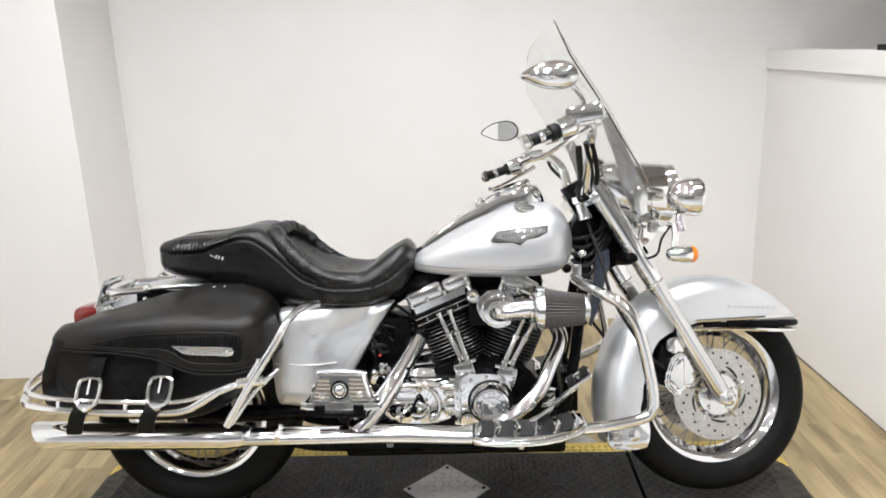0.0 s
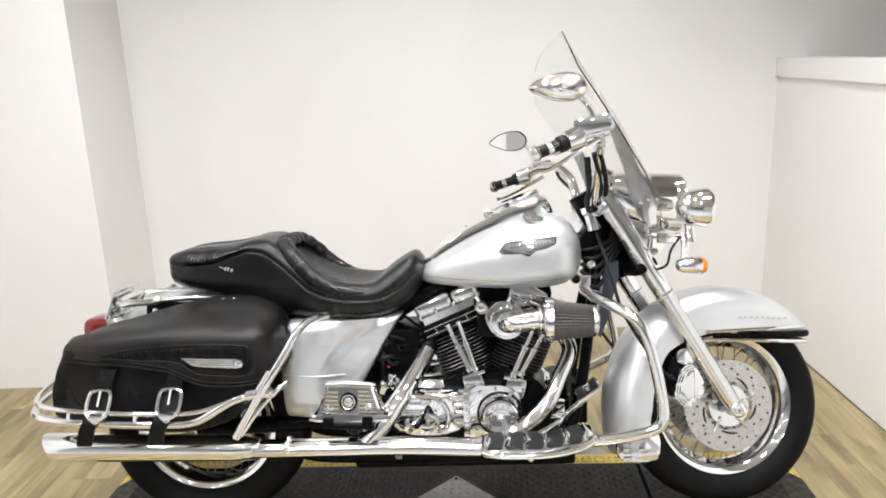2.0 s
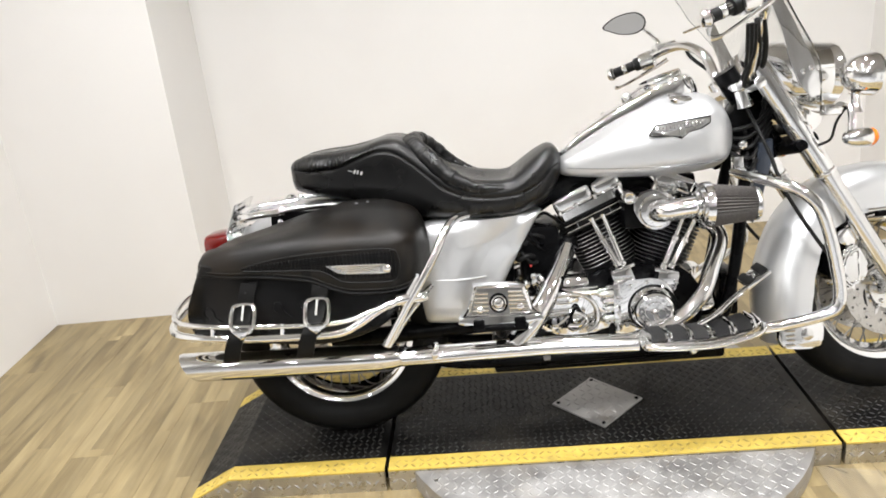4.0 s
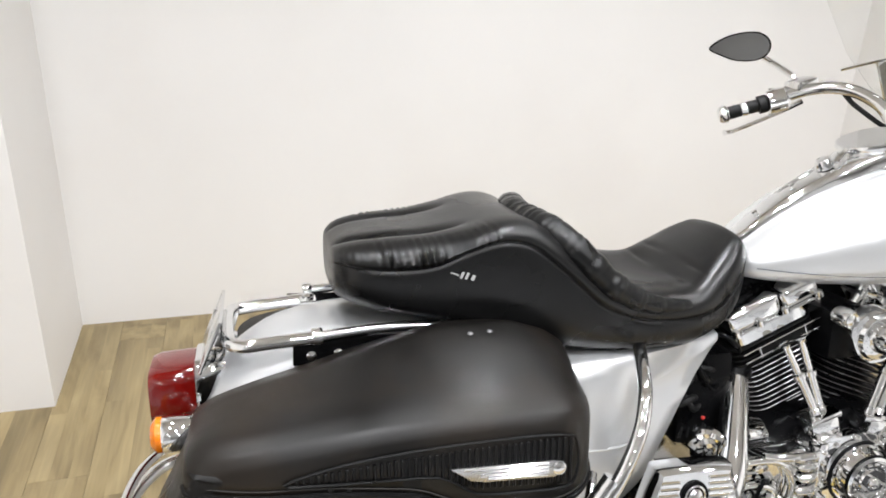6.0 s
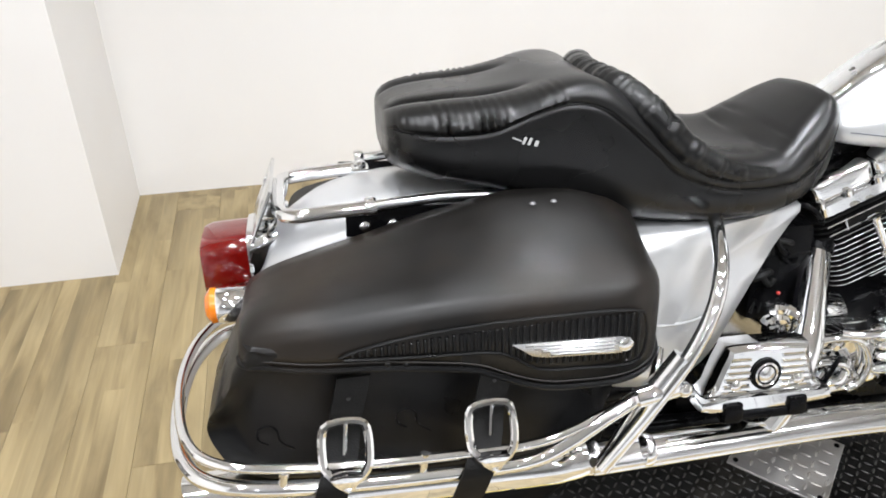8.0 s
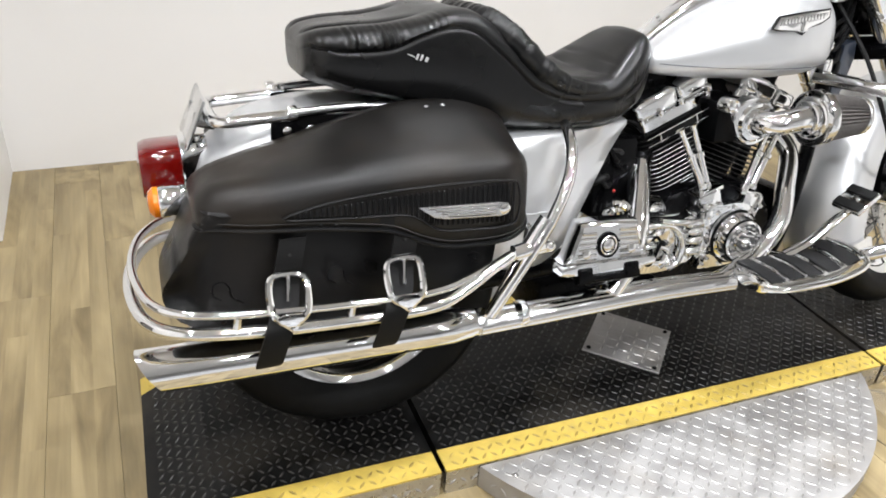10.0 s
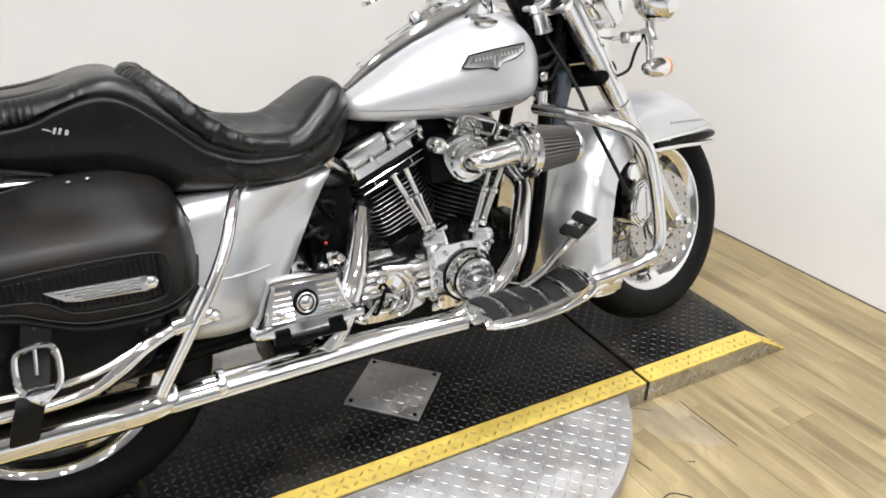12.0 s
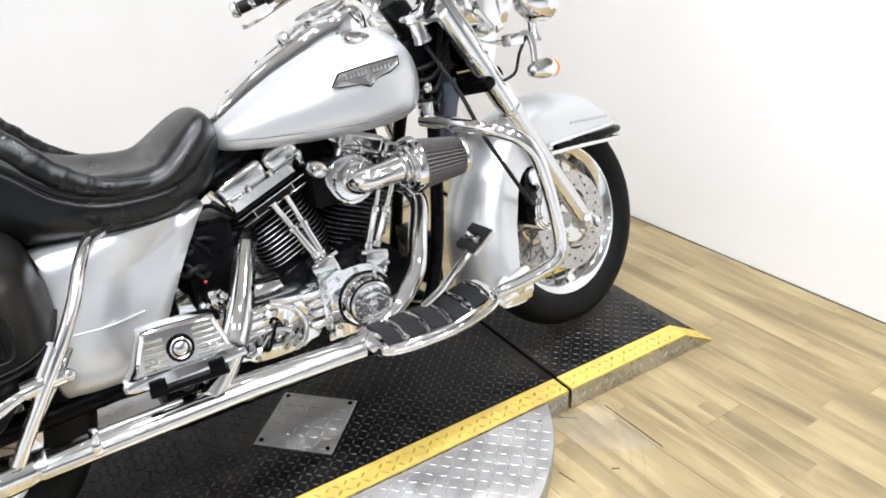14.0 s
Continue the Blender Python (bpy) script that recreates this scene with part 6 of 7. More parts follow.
def cylinder(tilt, name, label):
    """One finned cylinder with head and rocker box; tilt in degrees from upright to the front."""
    m = Matrix.Translation(CRANK) @ Matrix.Rotation(radians(tilt), 4, "Y")

    def rsq(bm, h0, h1, wx, wy, r, n=6):
        def loop(h):
            out = []
            for sx, sy, a0 in ((1, 1, 0), (-1, 1, 90), (-1, -1, 180), (1, -1, 270)):
                for j in range(n + 1):
                    a = radians(a0 + 90 * j / n)
                    out.append(Vector((sx * (wx - r) + r * math.cos(a), sy * (wy - r) + r * math.sin(a), h)))
            return out
        return rings(bm, [loop(h0), loop(h1)])
    fm = m @ Matrix.Translation((math.copysign(0.011, tilt), 0, 0))
    bm = lathe(B(), ((0.058, 0.11), (0.058, 0.3)), (0, 0, 0), (0, 0, 1), 28)
    bm.transform(m)
    cyl = P(name, bm, WRINKLE, label=label)
    for k in range(13):
        h = 0.138 + 0.0122 * k
        wf = (0.074, 0.08, 0.085)[k] if k < 3 else 0.088
        bm = rsq(B(), h, h + 0.0042, wf, 0.086 if k > 2 else 0.08, 0.04)
        bm.transform(fm)
        P("cooling_fin", bm, WRINKLE, cyl, angle=25)
        bm = B()
        # polished edge of the fin
        pts = []
        for sx, sy, a0 in ((1, 1, 0), (-1, 1, 90), (-1, -1, 180), (1, -1, 270)):
            for j in range(5):
                a = radians(a0 + 90 * j / 4)
                pts.append((sx * (wf - 0.04) + 0.0402 * math.cos(a), sy * ((0.086 if k > 2 else 0.08) - 0.04) + 0.0402 * math.sin(a), h + 0.0021))
        tube(bm, pts, 0.00095, 4, 1, closed=True)
        bm.transform(fm)
        P("fin_edge", bm, FIN_EDGE, cyl)
    for k in range(4):
        h = 0.302 + 0.0125 * k
        bm = rsq(B(), h, h + 0.0045, 0.098, 0.096, 0.03)
        bm.transform(fm)
        P("head_fin", bm, WRINKLE, cyl, angle=25)
    bm = rsq(B(), 0.29, 0.345, 0.06, 0.07, 0.02)
    bm.transform(m)
    P("cylinder_head", bm, WRINKLE, cyl)
    # fin badge on the head
    bm = box(B(), (0.0, -0.099, 0.323), (0.105, 0.006, 0.024), 0.002)
    bm.transform(m)
    P("head_badge", bm, WRINKLE, cyl)
    for z in (0.313, 0.333):
        bm = tube(B(), [(-0.09, -0.1015, z), (0.09, -0.1015, z)], 0.0018, 6, 1)
        bm.transform(m)
        P("head_fin_edge", bm, CHROME, cyl)
    for x in (-0.053, 0.053):
        bm = tube(B(), [(x, -0.1015, 0.31), (x, -0.1015, 0.336)], 0.002, 6, 1)
        bm.transform(m)
        P("head_fin_edge", bm, CHROME, cyl)
    # rocker box in two tiers
    ext = 0.022 if tilt < 0 else 0.0
    bm = rsq(B(), 0.349, 0.372, 0.096 + ext / 2, 0.094, 0.024)
    bm.transform(m @ Matrix.Translation((ext / 2, 0, 0)))
    P("rocker_base", bm, CHROME, cyl, "chrome rocker box")
    for x, w, hh in ((-0.033, 0.062, 0.05), (0.063 + ext / 2, 0.033 + ext / 2, 0.045)):
        bm = box(B(), (x, 0, 0.37 + hh / 2), (w * 2 - 0.003, 0.172, hh), 0.014, seg=3)
        bm.transform(m)
        P("rocker_cover", bm, CHROME, cyl)
    for x in (-0.085, -0.03, 0.03, 0.087 + ext):
        for y in (-0.088, 0.088):
            bm = lathe(B(), ((0.008, 0), (0.008, 0.012), (0.004, 0.015)), (x, y, 0.37), (0, 0, 1), 10)
            bm.transform(m)
            P("rocker_bolt", bm, CHROME, cyl)
    return cyl


cylinder(-22.5, "rear_cylinder", "black finned rear cylinder with chrome rocker box")
cylinder(22.5, "front_cylinder", "black finned front cylinder with chrome rocker box")


def engine():
    cc = slab(B(), smooth2(((0.1, 0.42), (0.18, 0.46), (0.27, 0.455), (0.36, 0.455), (0.43, 0.4), (0.45, 0.32), (0.42, 0.24), (0.33, 0.21), (0.15, 0.21), (0.09, 0.27)), 4), -0.13, 0.12, 0.012)
    case = P("crankcase", cc, BLACK, label="black and chrome crankcase")
    # Black parts and boxes added as fill to darken the engine's gaps.
    P("intake_manifold", tube(B(), [(0.13, 0.02, 0.6), (0.2, 0.0, 0.62), (0.27, -0.03, 0.62), (0.34, 0.0, 0.62), (0.41, 0.02, 0.6)], 0.04, 14), BLACK, case, "black intake manifold")
    P("throttle_body", box(B(), (0.275, -0.07, 0.625), (0.1, 0.13, 0.11), 0.02), BLACK, case)
    P("dark_top_fill", box(B(), (0.27, 0.04, 0.68), (0.4, 0.12, 0.06), 0.02), BLACK, case)
    P("primary_cover", slab(B(), smooth2(((-0.12, 0.4), (0.0, 0.43), (0.3, 0.43), (0.4, 0.36), (0.36, 0.25), (0.2, 0.22), (-0.05, 0.24), (-0.13, 0.3)), 4), 0.12, 0.19, 0.012), CHROME, case, "chrome primary cover")
    P("dark_gap_fill", box(B(), (0.28, 0.07, 0.52), (0.1, 0.06, 0.16), 0.015), BLACK, case)
    P("dark_rear_fill", box(B(), (-0.02, 0.0, 0.5), (0.12, 0.2, 0.2), 0.02), BLACK, case)
    P("regulator", box(B(), (0.545, 0.0, 0.33), (0.05, 0.16, 0.14), 0.01), BLACK, case)
    # cam cover and nose cone
    out = smooth2(((0.186, 0.43), (0.24, 0.432), (0.3, 0.43), (0.345, 0.4), (0.352, 0.34), (0.34, 0.29), (0.3, 0.268), (0.23, 0.265), (0.184, 0.27), (0.178, 0.35)), 4)
    P("cam_cover", slab(B(), out, -0.19, -0.12, 0.008, 3), CHROME, case, "chrome cam cover")
    P("nose_cone", lathe(B(), ((0.066, 0), (0.066, 0.02), (0.06, 0.035), (0.056, 0.044)), (0.287, -0.178, 0.342), (0, -1, 0), 36), CHROME, case, "chrome nose cone")
    # Solid black rings stand in for the shade in the cone's gaps.
    P("shaded_gap_ring", lathe(B(), ((0.07, 0), (0.072, 0.004), (0.066, 0.009)), (0.287, -0.186, 0.342), (0, -1, 0), 36), BLACK, case)
    P("shaded_groove_ring", lathe(B(), ((0.0575, 0), (0.0575, 0.003), (0.052, 0.0035)), (0.287, -0.2205, 0.342), (0, -1, 0), 36), BLACK, case)
    tc = P("timer_cover", lathe(B(), ((0.054, 0), (0.054, 0.004), (0.048, 0.007), (0.046, 0.005), (0.03, 0.005), (0.028, 0.009), (0.01, 0.01)), (0.287, -0.222, 0.342), (0, -1, 0), 36), CHROME, case, "round chrome timer cover with raised emblem")
    for k in range(14):
        a = 2 * math.pi * k / 14
        P("emblem_bar", box(B(), (0.287 + 0.038 * math.cos(a), -0.228, 0.342 + 0.038 * math.sin(a)), (0.006, 0.003, 0.009), 0.001, (0, -math.degrees(a), 0)), CHROME, tc)
    P("emblem_centre", ball(B(), (0.287, -0.229, 0.342), 0.013, 12), CHROME, tc)
    for k in range(10):
        a = 2 * math.pi * k / 10 + 0.2
        P("cover_bolt", lathe(B(), ((0.006, 0), (0.006, 0.006), (0.003, 0.008)), (0.265 + 0.079 * math.cos(a), -0.189, 0.347 + 0.076 * math.sin(a)), (0, -1, 0), 8), CHROME, case)
    # ribbed cover strip behind the cam cover
    P("cover_strip", box(B(), (0.184, -0.182, 0.352), (0.02, 0.05, 0.155), 0.004), CHROME, case)
    for k in range(6):
        P("strip_bolt", lathe(B(), ((0.005, 0), (0.005, 0.005), (0.002, 0.007)), (0.184, -0.207, 0.288 + 0.025 * k), (0, -1, 0), 6), CHROME_DULL, case)
    # lifter blocks
    for x0, tilt, up in ((0.21, -18, 0.012), (0.336, 16, -0.008)):
        P("lifter_block", box(B(), (x0, -0.15, 0.425 + up), (0.062, 0.06, 0.055), 0.008, (0, tilt, 0)), CHROME, case, "chrome lifter block")
        P("lifter_cap", box(B(), (x0, -0.15, 0.452 + up), (0.07, 0.05, 0.012), 0.003, (0, tilt, 0)), CHROME, case)
        for dx in (-0.024, 0.024):
            P("block_bolt", lathe(B(), ((0.006, 0), (0.006, 0.006), (0.003, 0.008)), (x0 + dx, -0.181, 0.42 + up), (0, -1, 0), 6), CHROME, case)
    for a, b in (((0.2, -0.152, 0.468), (0.132, -0.122, 0.615)), ((0.216, -0.148, 0.468), (0.166, -0.122, 0.625)), ((0.33, -0.15, 0.45), (0.405, -0.122, 0.61)), ((0.352, -0.15, 0.448), (0.438, -0.122, 0.595))):
        A, D = Vector(a), Vector(b) - Vector(a)
        P("pushrod_tube", lathe(B(), ((0.012, 0), (0.0125, 0.012), (0.009, 0.016), (0.009, D.length * 0.5), (0.0125, D.length * 0.51), (0.0125, D.length * 0.57), (0.0075, D.length * 0.59), (0.0075, D.length * 0.95), (0.011, D.length)), A, D, 16), CHROME, case, "chrome pushrod tube")
    # transmission and starter
    tr = P("gearbox", box(B(), (0.07, -0.06, 0.35), (0.24, 0.2, 0.13), 0.02), CHROME_DULL, case, "chrome gearbox")
    P("gearbox_side", slab(B(), smooth2(((-0.04, 0.395), (0.02, 0.41), (0.12, 0.408), (0.165, 0.405), (0.17, 0.30), (0.1, 0.275), (0.0, 0.28), (-0.04, 0.31)), 4), -0.185, -0.15, 0.008), CHROME, tr)
    for z0, x0, x1 in ((0.396, 0.128, 0.18), (0.374, 0.142, 0.18), (0.349, 0.146, 0.18), (0.321, 0.14, 0.18)):
        P("starter_rib", tube(B(), [(x0, -0.185, z0), (x0 + 0.008, -0.19, z0), (x0 + 0.02, -0.191, z0), (x1, -0.19, z0)], [0.004, 0.0095, 0.0115, 0.0115], 12), CHROME, tr)
    for k in range(3):
        P("cover_rib", tube(B(), [(-0.035, -0.187, 0.40 - 0.023 * k), (0.05, -0.187, 0.40 - 0.023 * k)], 0.005, 8, 1), CHROME, tr)
    random.seed(7)
    for k in range(16):
        x, z = random.uniform(-0.05, 0.17), random.uniform(0.285, 0.4)
        rr, ll = random.uniform(0.005, 0.011), random.uniform(0.006, 0.02)
        P("case_bolt", lathe(B(), ((rr, 0), (rr, ll), (rr * 0.6, ll + 0.003)), (x, -0.18, z), (random.uniform(-0.2, 0.2), -1, random.uniform(-0.2, 0.3)), random.choice((6, 6, 12))), random.choice((CHROME, CHROME_DULL, CHROME, GREY)), tr)
    for k in range(3):
        x, z = random.uniform(-0.03, 0.06), random.uniform(0.3, 0.36)
        P("oil_line", tube(B(), [(x, -0.185, z), (x + 0.02, -0.2, z + random.uniform(-0.03, 0.03)), (x + 0.05, -0.198, z + random.uniform(-0.04, 0.04)), (x + 0.075, -0.18, z + random.uniform(-0.03, 0.03))], random.uniform(0.004, 0.008), 8), CHROME if k % 3 else BLACK, tr)
    P("cover_rim", tube(B(), [(-0.045, -0.19, 0.392), (0.03, -0.193, 0.403), (0.082, -0.195, 0.4), (0.112, -0.195, 0.378), (0.128, -0.195, 0.34), (0.12, -0.195, 0.3), (0.095, -0.193, 0.283)], 0.0075, 10), CHROME, tr)
    P("inner_rim", tube(B(), [(-0.045, -0.19, 0.345), (0.04, -0.193, 0.35), (0.085, -0.194, 0.336), (0.094, -0.194, 0.31), (0.07, -0.193, 0.29)], 0.006, 10), CHROME, tr)
    # Black block in place of the opening's shade.
    P("dark_slot", box(B(), (0.015, -0.186, 0.318), (0.085, 0.012, 0.016), 0.006), BLACK, tr)
    P("clutch_arm", tube(B(), [(0.06, -0.19, 0.412), (0.1, -0.2, 0.408), (0.13, -0.2, 0.406)], 0.0085, 10), CHROME, tr)
    P("starter", lathe(B(), ((0.03, 0), (0.036, 0.006), (0.036, 0.12), (0.03, 0.128), (0.012, 0.13)), (-0.01, -0.1, 0.405), (1, 0, 0.02), 20), CHROME, tr)
    P("starter_end", lathe(B(), ((0.034, 0), (0.037, 0.01), (0.03, 0.022), (0.012, 0.026)), (-0.02, -0.1, 0.405), (-1, 0, 0), 18), CHROME_DULL, tr)
    random.seed(4)
    for k in range(9):
        x, z = random.uniform(-0.08, 0.03), random.uniform(0.4, 0.46)
        P("fitting", lathe(B(), ((0.014, 0), (0.012, 0.012), (0.007, 0.02)), (x, -0.12 - 0.05 * random.random(), z), (random.uniform(-1, 1), -1, random.uniform(-0.3, 0.6)), 8), CHROME if k % 3 else BLACK, tr)
    P("red_terminal", ball(B(), (-0.055, -0.15, 0.49), 0.004, 8), REDW, tr)
    for k in range(4):
        P("wire", tube(B(), [(-0.07 + 0.016 * k, -0.1, 0.42), (-0.055 + 0.014 * k, -0.09, 0.47 + 0.008 * k), (-0.03 + 0.012 * k, -0.07, 0.52), (0.01, -0.05, 0.55)], 0.0035, 6), PAD, tr)
    P("oil_filter", lathe(B(), ((0.03, 0), (0.038, 0.006), (0.038, 0.07), (0.034, 0.085), (0.01, 0.09)), (0.43, -0.02, 0.28), (0.9, -0.3, 0.2), 24), CHROME, case, "chrome oil filter")
    # air cleaner
    def A(name, bm, mat, parent=None, label="", angle=38):
        bm.transform(Matrix.Translation((0.018, 0.003, 0.012)))
        return P(name, bm, mat, parent, label, angle)

    bm = slab(B(), smooth2(((0.232, 0.63), (0.25, 0.665), (0.295, 0.676), (0.34, 0.66), (0.356, 0.62), (0.34, 0.578), (0.3, 0.56), (0.26, 0.575)), 5), -0.165, -0.135, 0.006)
    ac = A("air_cleaner", bm, CHROME, label="chrome intake elbow with cone filter")
    A("intake_ring", lathe(B(), ((0.048, 0), (0.05, 0.006), (0.046, 0.014), (0.036, 0.016)), (0.297, -0.16, 0.617), (0, -1, 0), 32), CHROME, ac)
    A("elbow", tube(B(), [(0.297, -0.16, 0.617), (0.299, -0.19, 0.618), (0.314, -0.215, 0.622), (0.35, -0.222, 0.628), (0.385, -0.222, 0.631), (0.412, -0.222, 0.632)], [0.032, 0.031, 0.029, 0.029, 0.031, 0.037], 24), CHROME, ac)
    for h, r in ((0.388, 0.042), (0.402, 0.052)):
        A("elbow_flange", lathe(B(), ((r - 0.004, 0), (r, 0.003), (r, 0.009), (r - 0.004, 0.012)), (h, -0.222, 0.631), (1, 0, 0), 28), CHROME, ac)
    A("filter_ring", lathe(B(), ((0.052, 0), (0.067, 0.002), (0.069, 0.008), (0.069, 0.022), (0.064, 0.025)), (0.408, -0.222, 0.631), (1, 0, -0.04), 36), CHROME, ac, "chrome filter clamp")
    loops = []
    n = 76
    for x, r in ((0.43, 0.062), (0.552, 0.047)):
        loops.append([Vector((x, -0.222, 0.631 - 0.04 * (x - 0.42))) + (r - (0.007 if k % 2 else 0)) * Vector((0, math.cos(2 * math.pi * k / n), math.sin(2 * math.pi * k / n))) for k in range(n)])
    A("filter_cone", rings(B(), loops), FABRIC, ac, "pleated dark grey filter gauze", angle=20)
    A("filter_cap", lathe(B(), ((0.047, -0.004), (0.049, 0), (0.048, 0.008), (0.03, 0.014), (0.005, 0.015)), (0.553, -0.222, 0.626), (1, 0, -0.04), 28), CHROME_DULL, ac)
    A("breather_bolt", lathe(B(), ((0.02, -0.03), (0.02, 0.0), (0.016, 0.006), (0.011, 0.004), (0.005, 0.006)), (0.222, -0.165, 0.66), (0, -1, 0), 18), CHROME, ac)
    A("breather_arm", tube(B(), [(0.222, -0.15, 0.66), (0.26, -0.15, 0.635)], 0.012, 10, 1), CHROME, ac)
    # exhaust
    ex = P("exhaust_pipe", tube(B(), [(0.105, -0.03, 0.58), (0.088, -0.045, 0.565), (0.066, -0.07, 0.528), (0.025, -0.135, 0.463), (-0.02, -0.202, 0.398), (-0.068, -0.24, 0.34), (-0.122, -0.262, 0.288)], [0.02, 0.026, 0.0285, 0.0295, 0.031, 0.032, 0.032], 20), CHROME, label="chrome exhaust with long slash-cut muffler")
    P("pipe_collar", tube(B(), [(0.112, -0.025, 0.588), (0.09, -0.044, 0.567), (0.064, -0.073, 0.526)], [0.027, 0.0305, 0.0305], 18), BLACK, ex, "black coated pipe end")
    P("crossover_pipe", tube(B(), [(0.075, -0.06, 0.548), (0.03, -0.062, 0.546), (-0.02, -0.06, 0.545), (-0.08, -0.05, 0.55)], 0.021, 16), BLACK, ex, "black crossover pipe")
    P("front_pipe", tube(B(), [(0.45, -0.04, 0.565), (0.492, -0.062, 0.558), (0.512, -0.095, 0.512), (0.474, -0.142, 0.44), (0.43, -0.188, 0.368), (0.352, -0.215, 0.306), (0.27, -0.245, 0.28), (0.2, -0.262, 0.27)], [0.021, 0.0235, 0.0245, 0.0245, 0.0245, 0.0245, 0.024, 0.022], 20), CHROME, ex, "chrome front exhaust pipe")
    P("collector", tube(B(), [(0.225, -0.262, 0.266), (0.0, -0.266, 0.278), (-0.2, -0.272, 0.281), (-0.46, -0.28, 0.283)], [0.023, 0.0245, 0.025, 0.026], 20), CHROME, ex)
    P("heat_shield", tube(B(), [(0.225, -0.272, 0.262), (0.0, -0.276, 0.273), (-0.2, -0.282, 0.276), (-0.45, -0.288, 0.278)], 0.0225, 16), CHROME_DULL, ex)
    d = Vector((-0.64, 0.028, 0.004)).normalized()
    muf = P("muffler", lathe(B(), ((0.026, 0), (0.034, 0.03), (0.0395, 0.07), (0.0405, 0.12), (0.043, 0.42), (0.0445, 0.56), (0.044, 0.648), (0.04, 0.65), (0.038, 0.53), (0.02, 0.5)), (-0.44, -0.278, 0.282), d, 36), CHROME, ex, "chrome slash-cut muffler")
    for v in muf.data.vertices:
        if v.co.x < -1.01:
            v.co.x += (v.co.z - 0.286) * -0.6
    P("muffler_clamp", lathe(B(), ((0.029, 0), (0.031, 0.004), (0.031, 0.02), (0.029, 0.024)), (-0.435, -0.278, 0.282), d, 24), CHROME_DULL, ex)
    for x in (-0.36,):
        P("shield_clamp", lathe(B(), ((0.0275, 0), (0.029, 0.003), (0.029, 0.014), (0.0275, 0.017)), (x, -0.276 - 0.01 * (x < -0.2), 0.278 - 0.05 * (x + 0.1)), (1, 0, -0.04), 20), CHROME, ex)
    P("drain_bolt", box(B(), (-0.03, -0.2, 0.215), (0.02, 0.02, 0.018), 0.004), GREY, case)


engine()

# ---- footboards, pedal ----


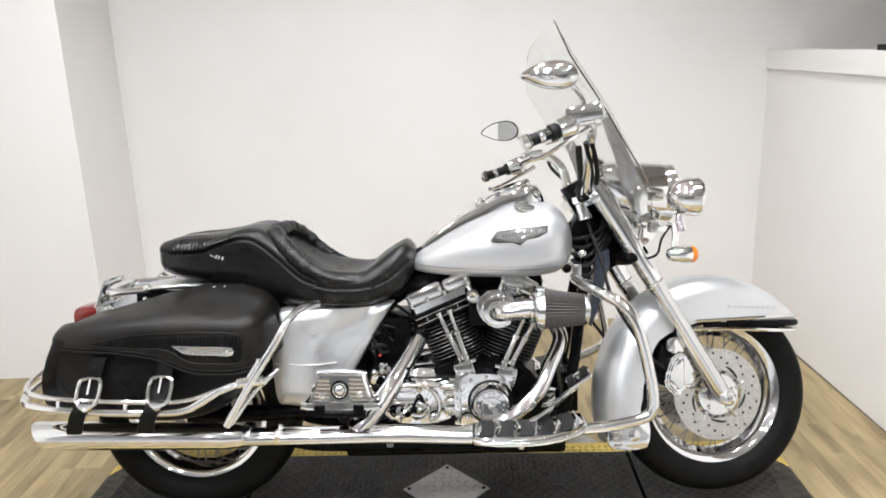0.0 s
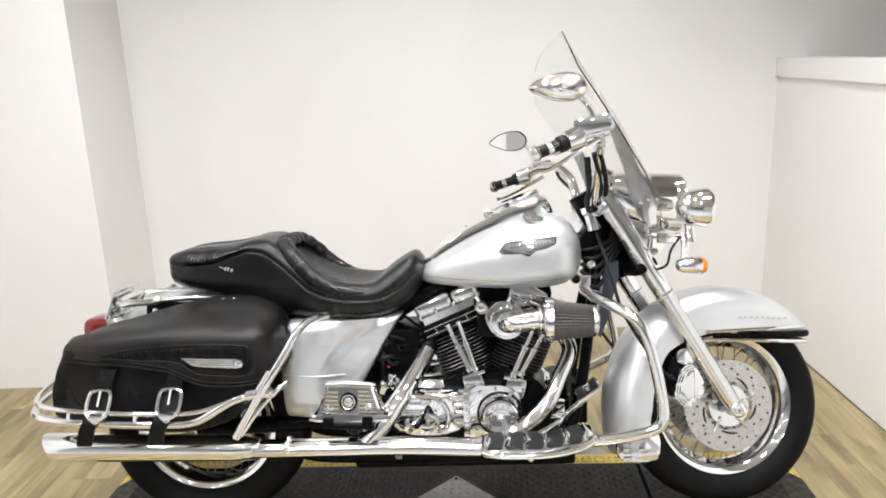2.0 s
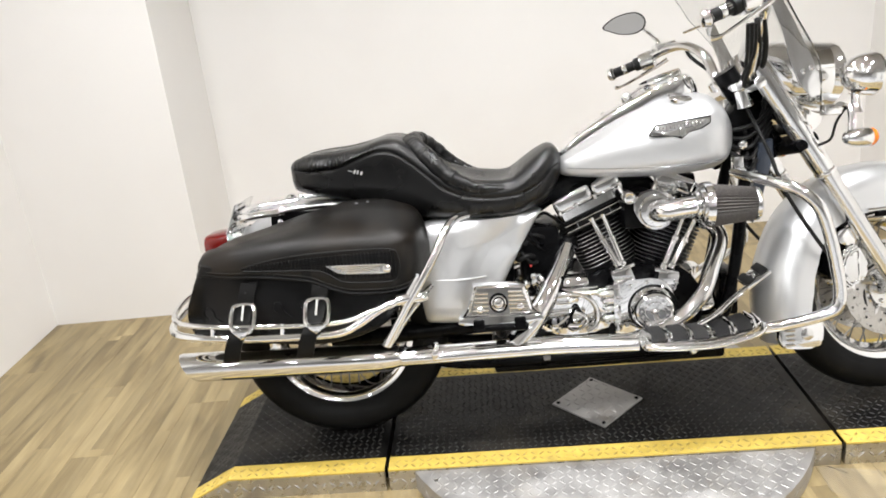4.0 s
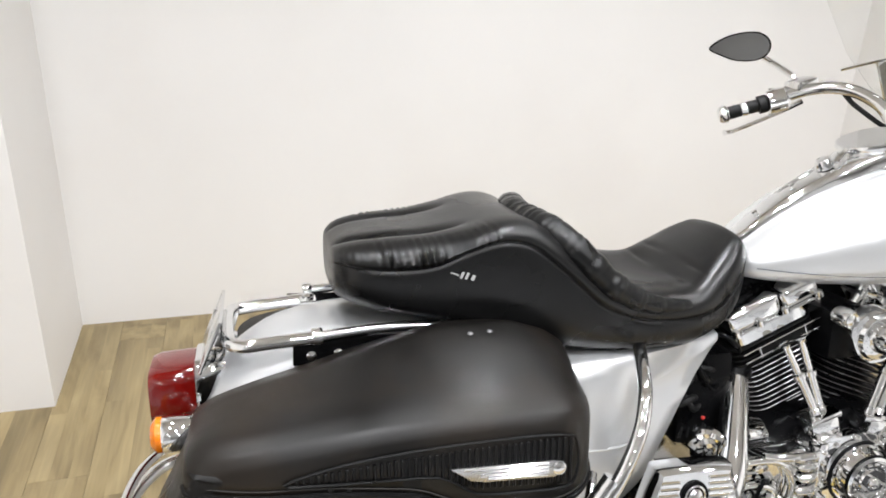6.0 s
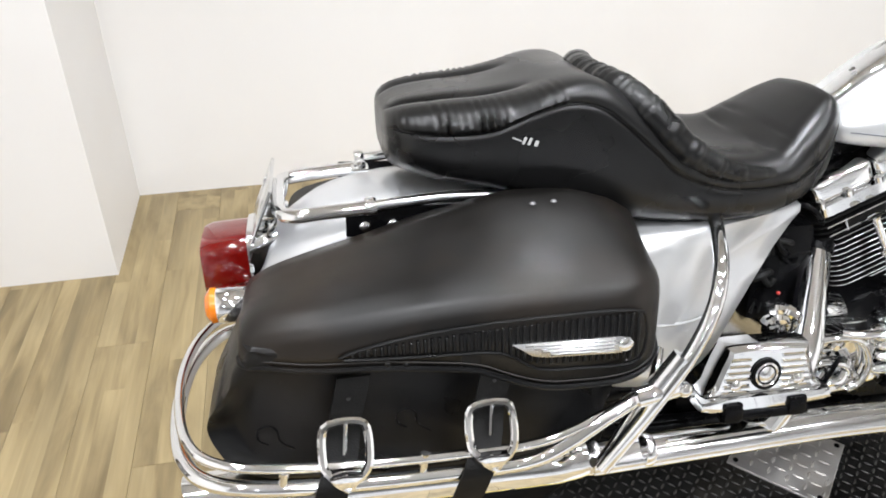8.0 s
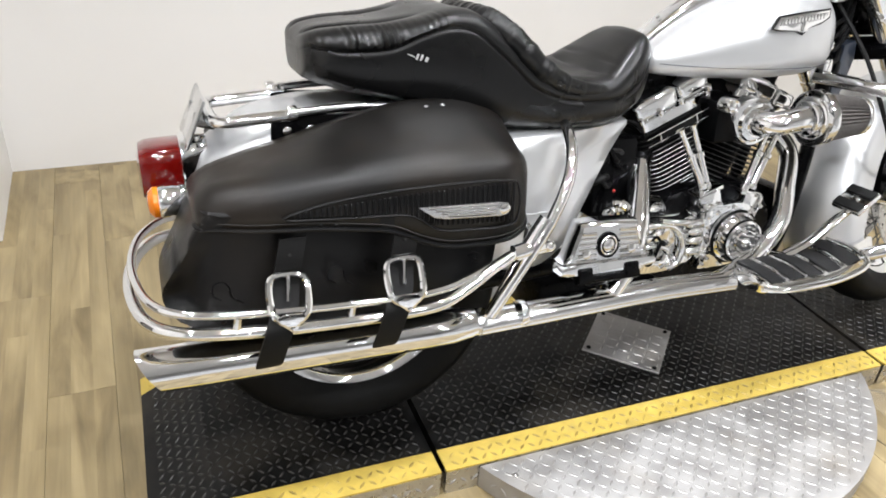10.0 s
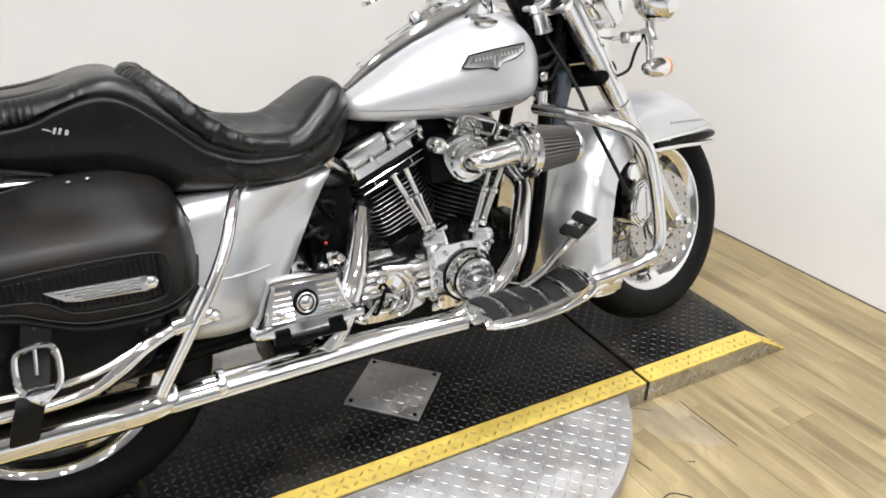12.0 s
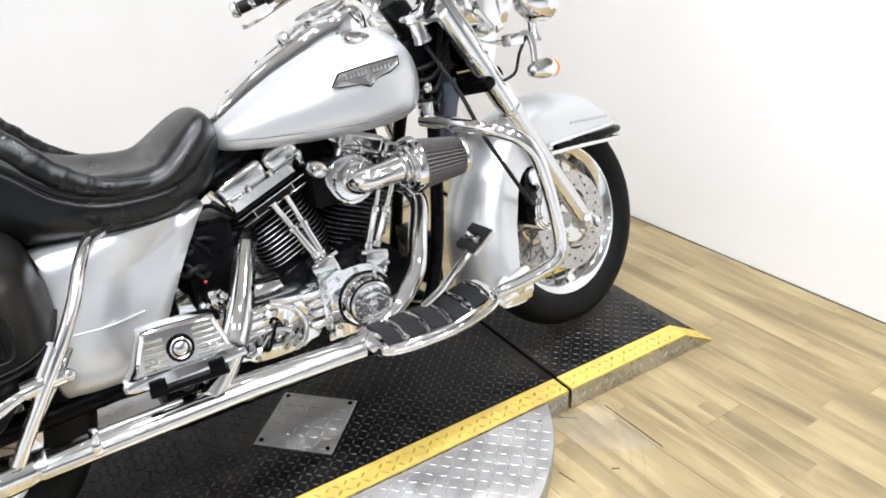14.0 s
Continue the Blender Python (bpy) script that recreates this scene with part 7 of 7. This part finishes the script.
def boards():
    for sgn in (-1, 1):
        s = -sgn
        rise = lambda x: 0.302 + 0.03 * max(0, (x - 0.392) / 0.16) ** 1.5
        st = ((0.226, -0.352, -0.29), (0.234, -0.372, -0.265), (0.252, -0.383, -0.25), (0.302, -0.388, -0.243), (0.372, -0.389, -0.24), (0.442, -0.386, -0.24), (0.492, -0.378, -0.243), (0.527, -0.362, -0.25), (0.547, -0.335, -0.268))
        bm = rings(B(), [[Vector((x, s * y, rise(x) + h)) for y, h in ((yo + 0.012, -0.03), (yo, -0.022), (yo, -0.004), (yo + 0.006, 0.0), (yi - 0.006, 0.0), (yi, -0.004), (yi, -0.022), (yi - 0.012, -0.03))] for x, yo, yi in along(st, 28)])
        fb = P("footboard", bm, CHROME, label="chrome footboard with black rubber inserts")
        for k in range(5):
            x = 0.242 + 0.0575 * k
            bm = B()
            loops = []
            for f in np.linspace(0, 1, 7):
                y = -0.376 + 0.126 * f
                x0 = x + (0.024 * f if f < 0.55 else 0.0132 - 0.012 * (f - 0.55))
                loops.append([Vector((px, s * y, rise(px) + h)) for px, h in ((x0, 0.0), (x0 + 0.001, 0.003), (x0 + 0.02, 0.0032), (x0 + 0.039, 0.003), (x0 + 0.04, 0.0))])
            P("rubber_insert", rings(bm, loops), INSERT, fb, "black ribbed rubber insert")
            ridge = [(x + 0.048 + (0.024 * f if f < 0.55 else 0.0132 - 0.012 * (f - 0.55)), s * (-0.374 + 0.12 * f)) for f in np.linspace(0, 1, 7)]
            P("board_ridge", tube(B(), [(px, py, rise(px) + 0.003) for px, py in ridge if px < 0.544], 0.0038, 8, 2), CHROME, fb)
        P("board_rail", tube(B(), [(x, s * (y - 0.004 * (y < -0.3)), rise(x) - 0.014) for x, y in ((0.232, -0.36), (0.282, -0.388), (0.412, -0.392), (0.512, -0.386), (0.547, -0.35), (0.55, -0.29))], 0.008, 10), CHROME, fb)
        P("board_mount", tube(B(), [(0.37, s * -0.32, 0.262), (0.37, s * -0.3, 0.24), (0.38, s * -0.15, 0.225)], 0.011, 10), CHROME_DULL, fb)
        # folded passenger board
        inner = Matrix.Translation((-0.16, s * 0.03, -0.042)) @ Matrix.Diagonal((0.96, 1, 1.04, 1)) @ Matrix(((1, 0, 0, 0.17), (0, 1, s * 0.12, s * -0.053), (0, 0, 1, 0), (0, 0, 0, 1)))

        def Q(name, bm, mat, parent=None, label=""):
            bm.transform(inner)
            return P(name, bm, mat, parent, label)

        o2 = smooth2(((-0.243, 0.492), (-0.228, 0.503), (-0.1, 0.497), (-0.088, 0.486), (-0.07, 0.43), (-0.068, 0.414), (-0.266, 0.418), (-0.268, 0.432)), 3)
        bm = B()
        cx, cz = -0.168, 0.45
        rings(bm, [[Vector((cx + (x - cx) * k, s * y, cz + (z - cz) * k)) for x, z in o2] for k, y in ((0.98, -0.29), (1.0, -0.3), (1.0, -0.318), (0.96, -0.328), (0.88, -0.332), (0.86, -0.33))])
        pb = Q("passenger_board", bm, CHROME, label="chrome folded passenger footboard")
        Q("board_lip", slab(B(), smooth2(((-0.272, 0.42), (-0.064, 0.416), (-0.056, 0.41), (-0.06, 0.397), (-0.275, 0.4), (-0.28, 0.41)), 3), s * -0.34, s * -0.3, 0.005), CHROME, pb)
        for k in range(6):
            z = 0.482 - 0.0115 * k
            for a, b in ((-0.235 - 0.003 * k, -0.2), (-0.14, -0.1 + 0.0035 * k)):
                Q("board_rib", tube(B(), [(a, s * -0.331, z), (b, s * -0.331, z - 0.002)], 0.0032, 8, 1), CHROME, pb)
        Q("emblem_ring", lathe(B(), ((0.027, 0), (0.028, 0.003), (0.027, 0.005), (0.022, 0.0055)), (-0.17, s * -0.33, 0.453), (0, -s, 0), 16), BLACK, pb)
        Q("board_emblem", lathe(B(), ((0.024, 0), (0.024, 0.004), (0.019, 0.007), (0.016, 0.004), (0.012, 0.008), (0.004, 0.01)), (-0.17, s * -0.33, 0.453), (0, -s, 0), 20), CHROME_DULL, pb)
        for x, z in ((-0.225, 0.438), (-0.108, 0.438)):
            Q("board_screw", lathe(B(), ((0.01, 0), (0.01, 0.004), (0.005, 0.007)), (x, s * -0.331, z), (0, -1 if s > 0 else 1, 0), 14), CHROME, pb)
        for x in (-0.232, -0.112):
            Q("board_hinge", box(B(), (x, s * -0.33, 0.396), (0.034, 0.034, 0.034), 0.005), BLACK, pb)
        Q("hinge_pin", tube(B(), [(-0.25, s * -0.332, 0.388), (-0.09, s * -0.332, 0.384)], 0.012, 10, 1), BLACK, pb)
        Q("board_arm", tube(B(), [(-0.17, s * -0.325, 0.385), (-0.17, s * -0.25, 0.345), (-0.17, s * -0.12, 0.33)], 0.016, 10), BLACK, pb)
    # brake pedal
    pd = P("brake_pedal", tube(B(), [(0.405, -0.25, 0.3), (0.45, -0.27, 0.335), (0.5, -0.285, 0.39), (0.537, -0.294, 0.422)], [0.019, 0.018, 0.017, 0.017], 10, flat=0.5), CHROME, label="chrome brake pedal with rubber pad")
    pad = pose(0.54, -0.302, 0.448, 0, -36, 0)
    bm = box(B(), (0, 0, 0), (0.076, 0.08, 0.012), 0.004)
    bm.transform(pad)
    P("pedal_frame", bm, CHROME, pd)
    for x in (-0.0225, 0.0225):
        bm = box(B(), (x, 0, 0.008), (0.024, 0.074, 0.01), 0.003)
        bm.transform(pad)
        P("pedal_pad", bm, PAD, pd, "black rubber pad")
    bm = box(B(), (0, 0, 0.009), (0.014, 0.02, 0.009), 0.004)
    bm.transform(pad)
    P("pedal_stud", bm, CHROME, pd)


boards()

# ---- floor planks ----
PW, PLEN = 0.152, 1.22
plank_mesh = None
for i in range(-15, 19):
    u = i * PW
    shift = (i * 0.618 % 1) * PLEN
    for j in range(-1, 5):
        v0 = j * PLEN + shift
        lo, hi = max(v0, 0.9), min(v0 + PLEN, BACK)
        if hi - lo < 0.05:
            continue
        if plank_mesh is None:
            plank_mesh = finish("plank", box(B(), (PW / 2, PLEN / 2, -0.004), (PW - 0.0007, PLEN - 0.0008, 0.008), 0.0005, seg=1), WOOD)
        ob = new("plank", plank_mesh)
        ob.matrix_world = Matrix.Translation(room(u, lo, FLOOR)) @ pose(0, 0, 0, 0, 0, 2.0) @ Matrix.Diagonal((1, (hi - lo) / PLEN, 1, 1))
        ob.parent = floor

# scratches, a cut and clear film on the planks beside the platform
SCRATCHES = (((0.861, 1.867), (0.864, 1.664)), ((0.595, 1.745), (0.605, 1.698)), ((0.726, 1.901), (0.766, 1.867)), ((0.565, 1.615), (0.594, 1.619), (0.615, 1.603), (0.63, 1.581), (0.608, 1.566)), ((0.465, 1.546), (0.499, 1.535), (0.531, 1.521), (0.528, 1.504), (0.5, 1.49)), ((0.706, 1.681), (0.724, 1.67)))
for way in SCRATCHES:
    part("scratch", tube(B(), [(x, y, FLOOR) for x, y in way], 0.0013 if len(way) < 3 else 0.0018, 5, 3), DARK, floor, "dark scratch in the floor")
film = B()
rings(film, [[Vector((x, y, z)) for x, y in ((0.7, 1.9), (0.854, 1.87), (0.858, 1.673), (0.8, 1.69), (0.732, 1.751), (0.69, 1.8))] for z in (FLOOR + 0.0003, FLOOR + 0.0012)])
part("clear_film", film, FILM, floor, "clear plastic film stuck to the floor")
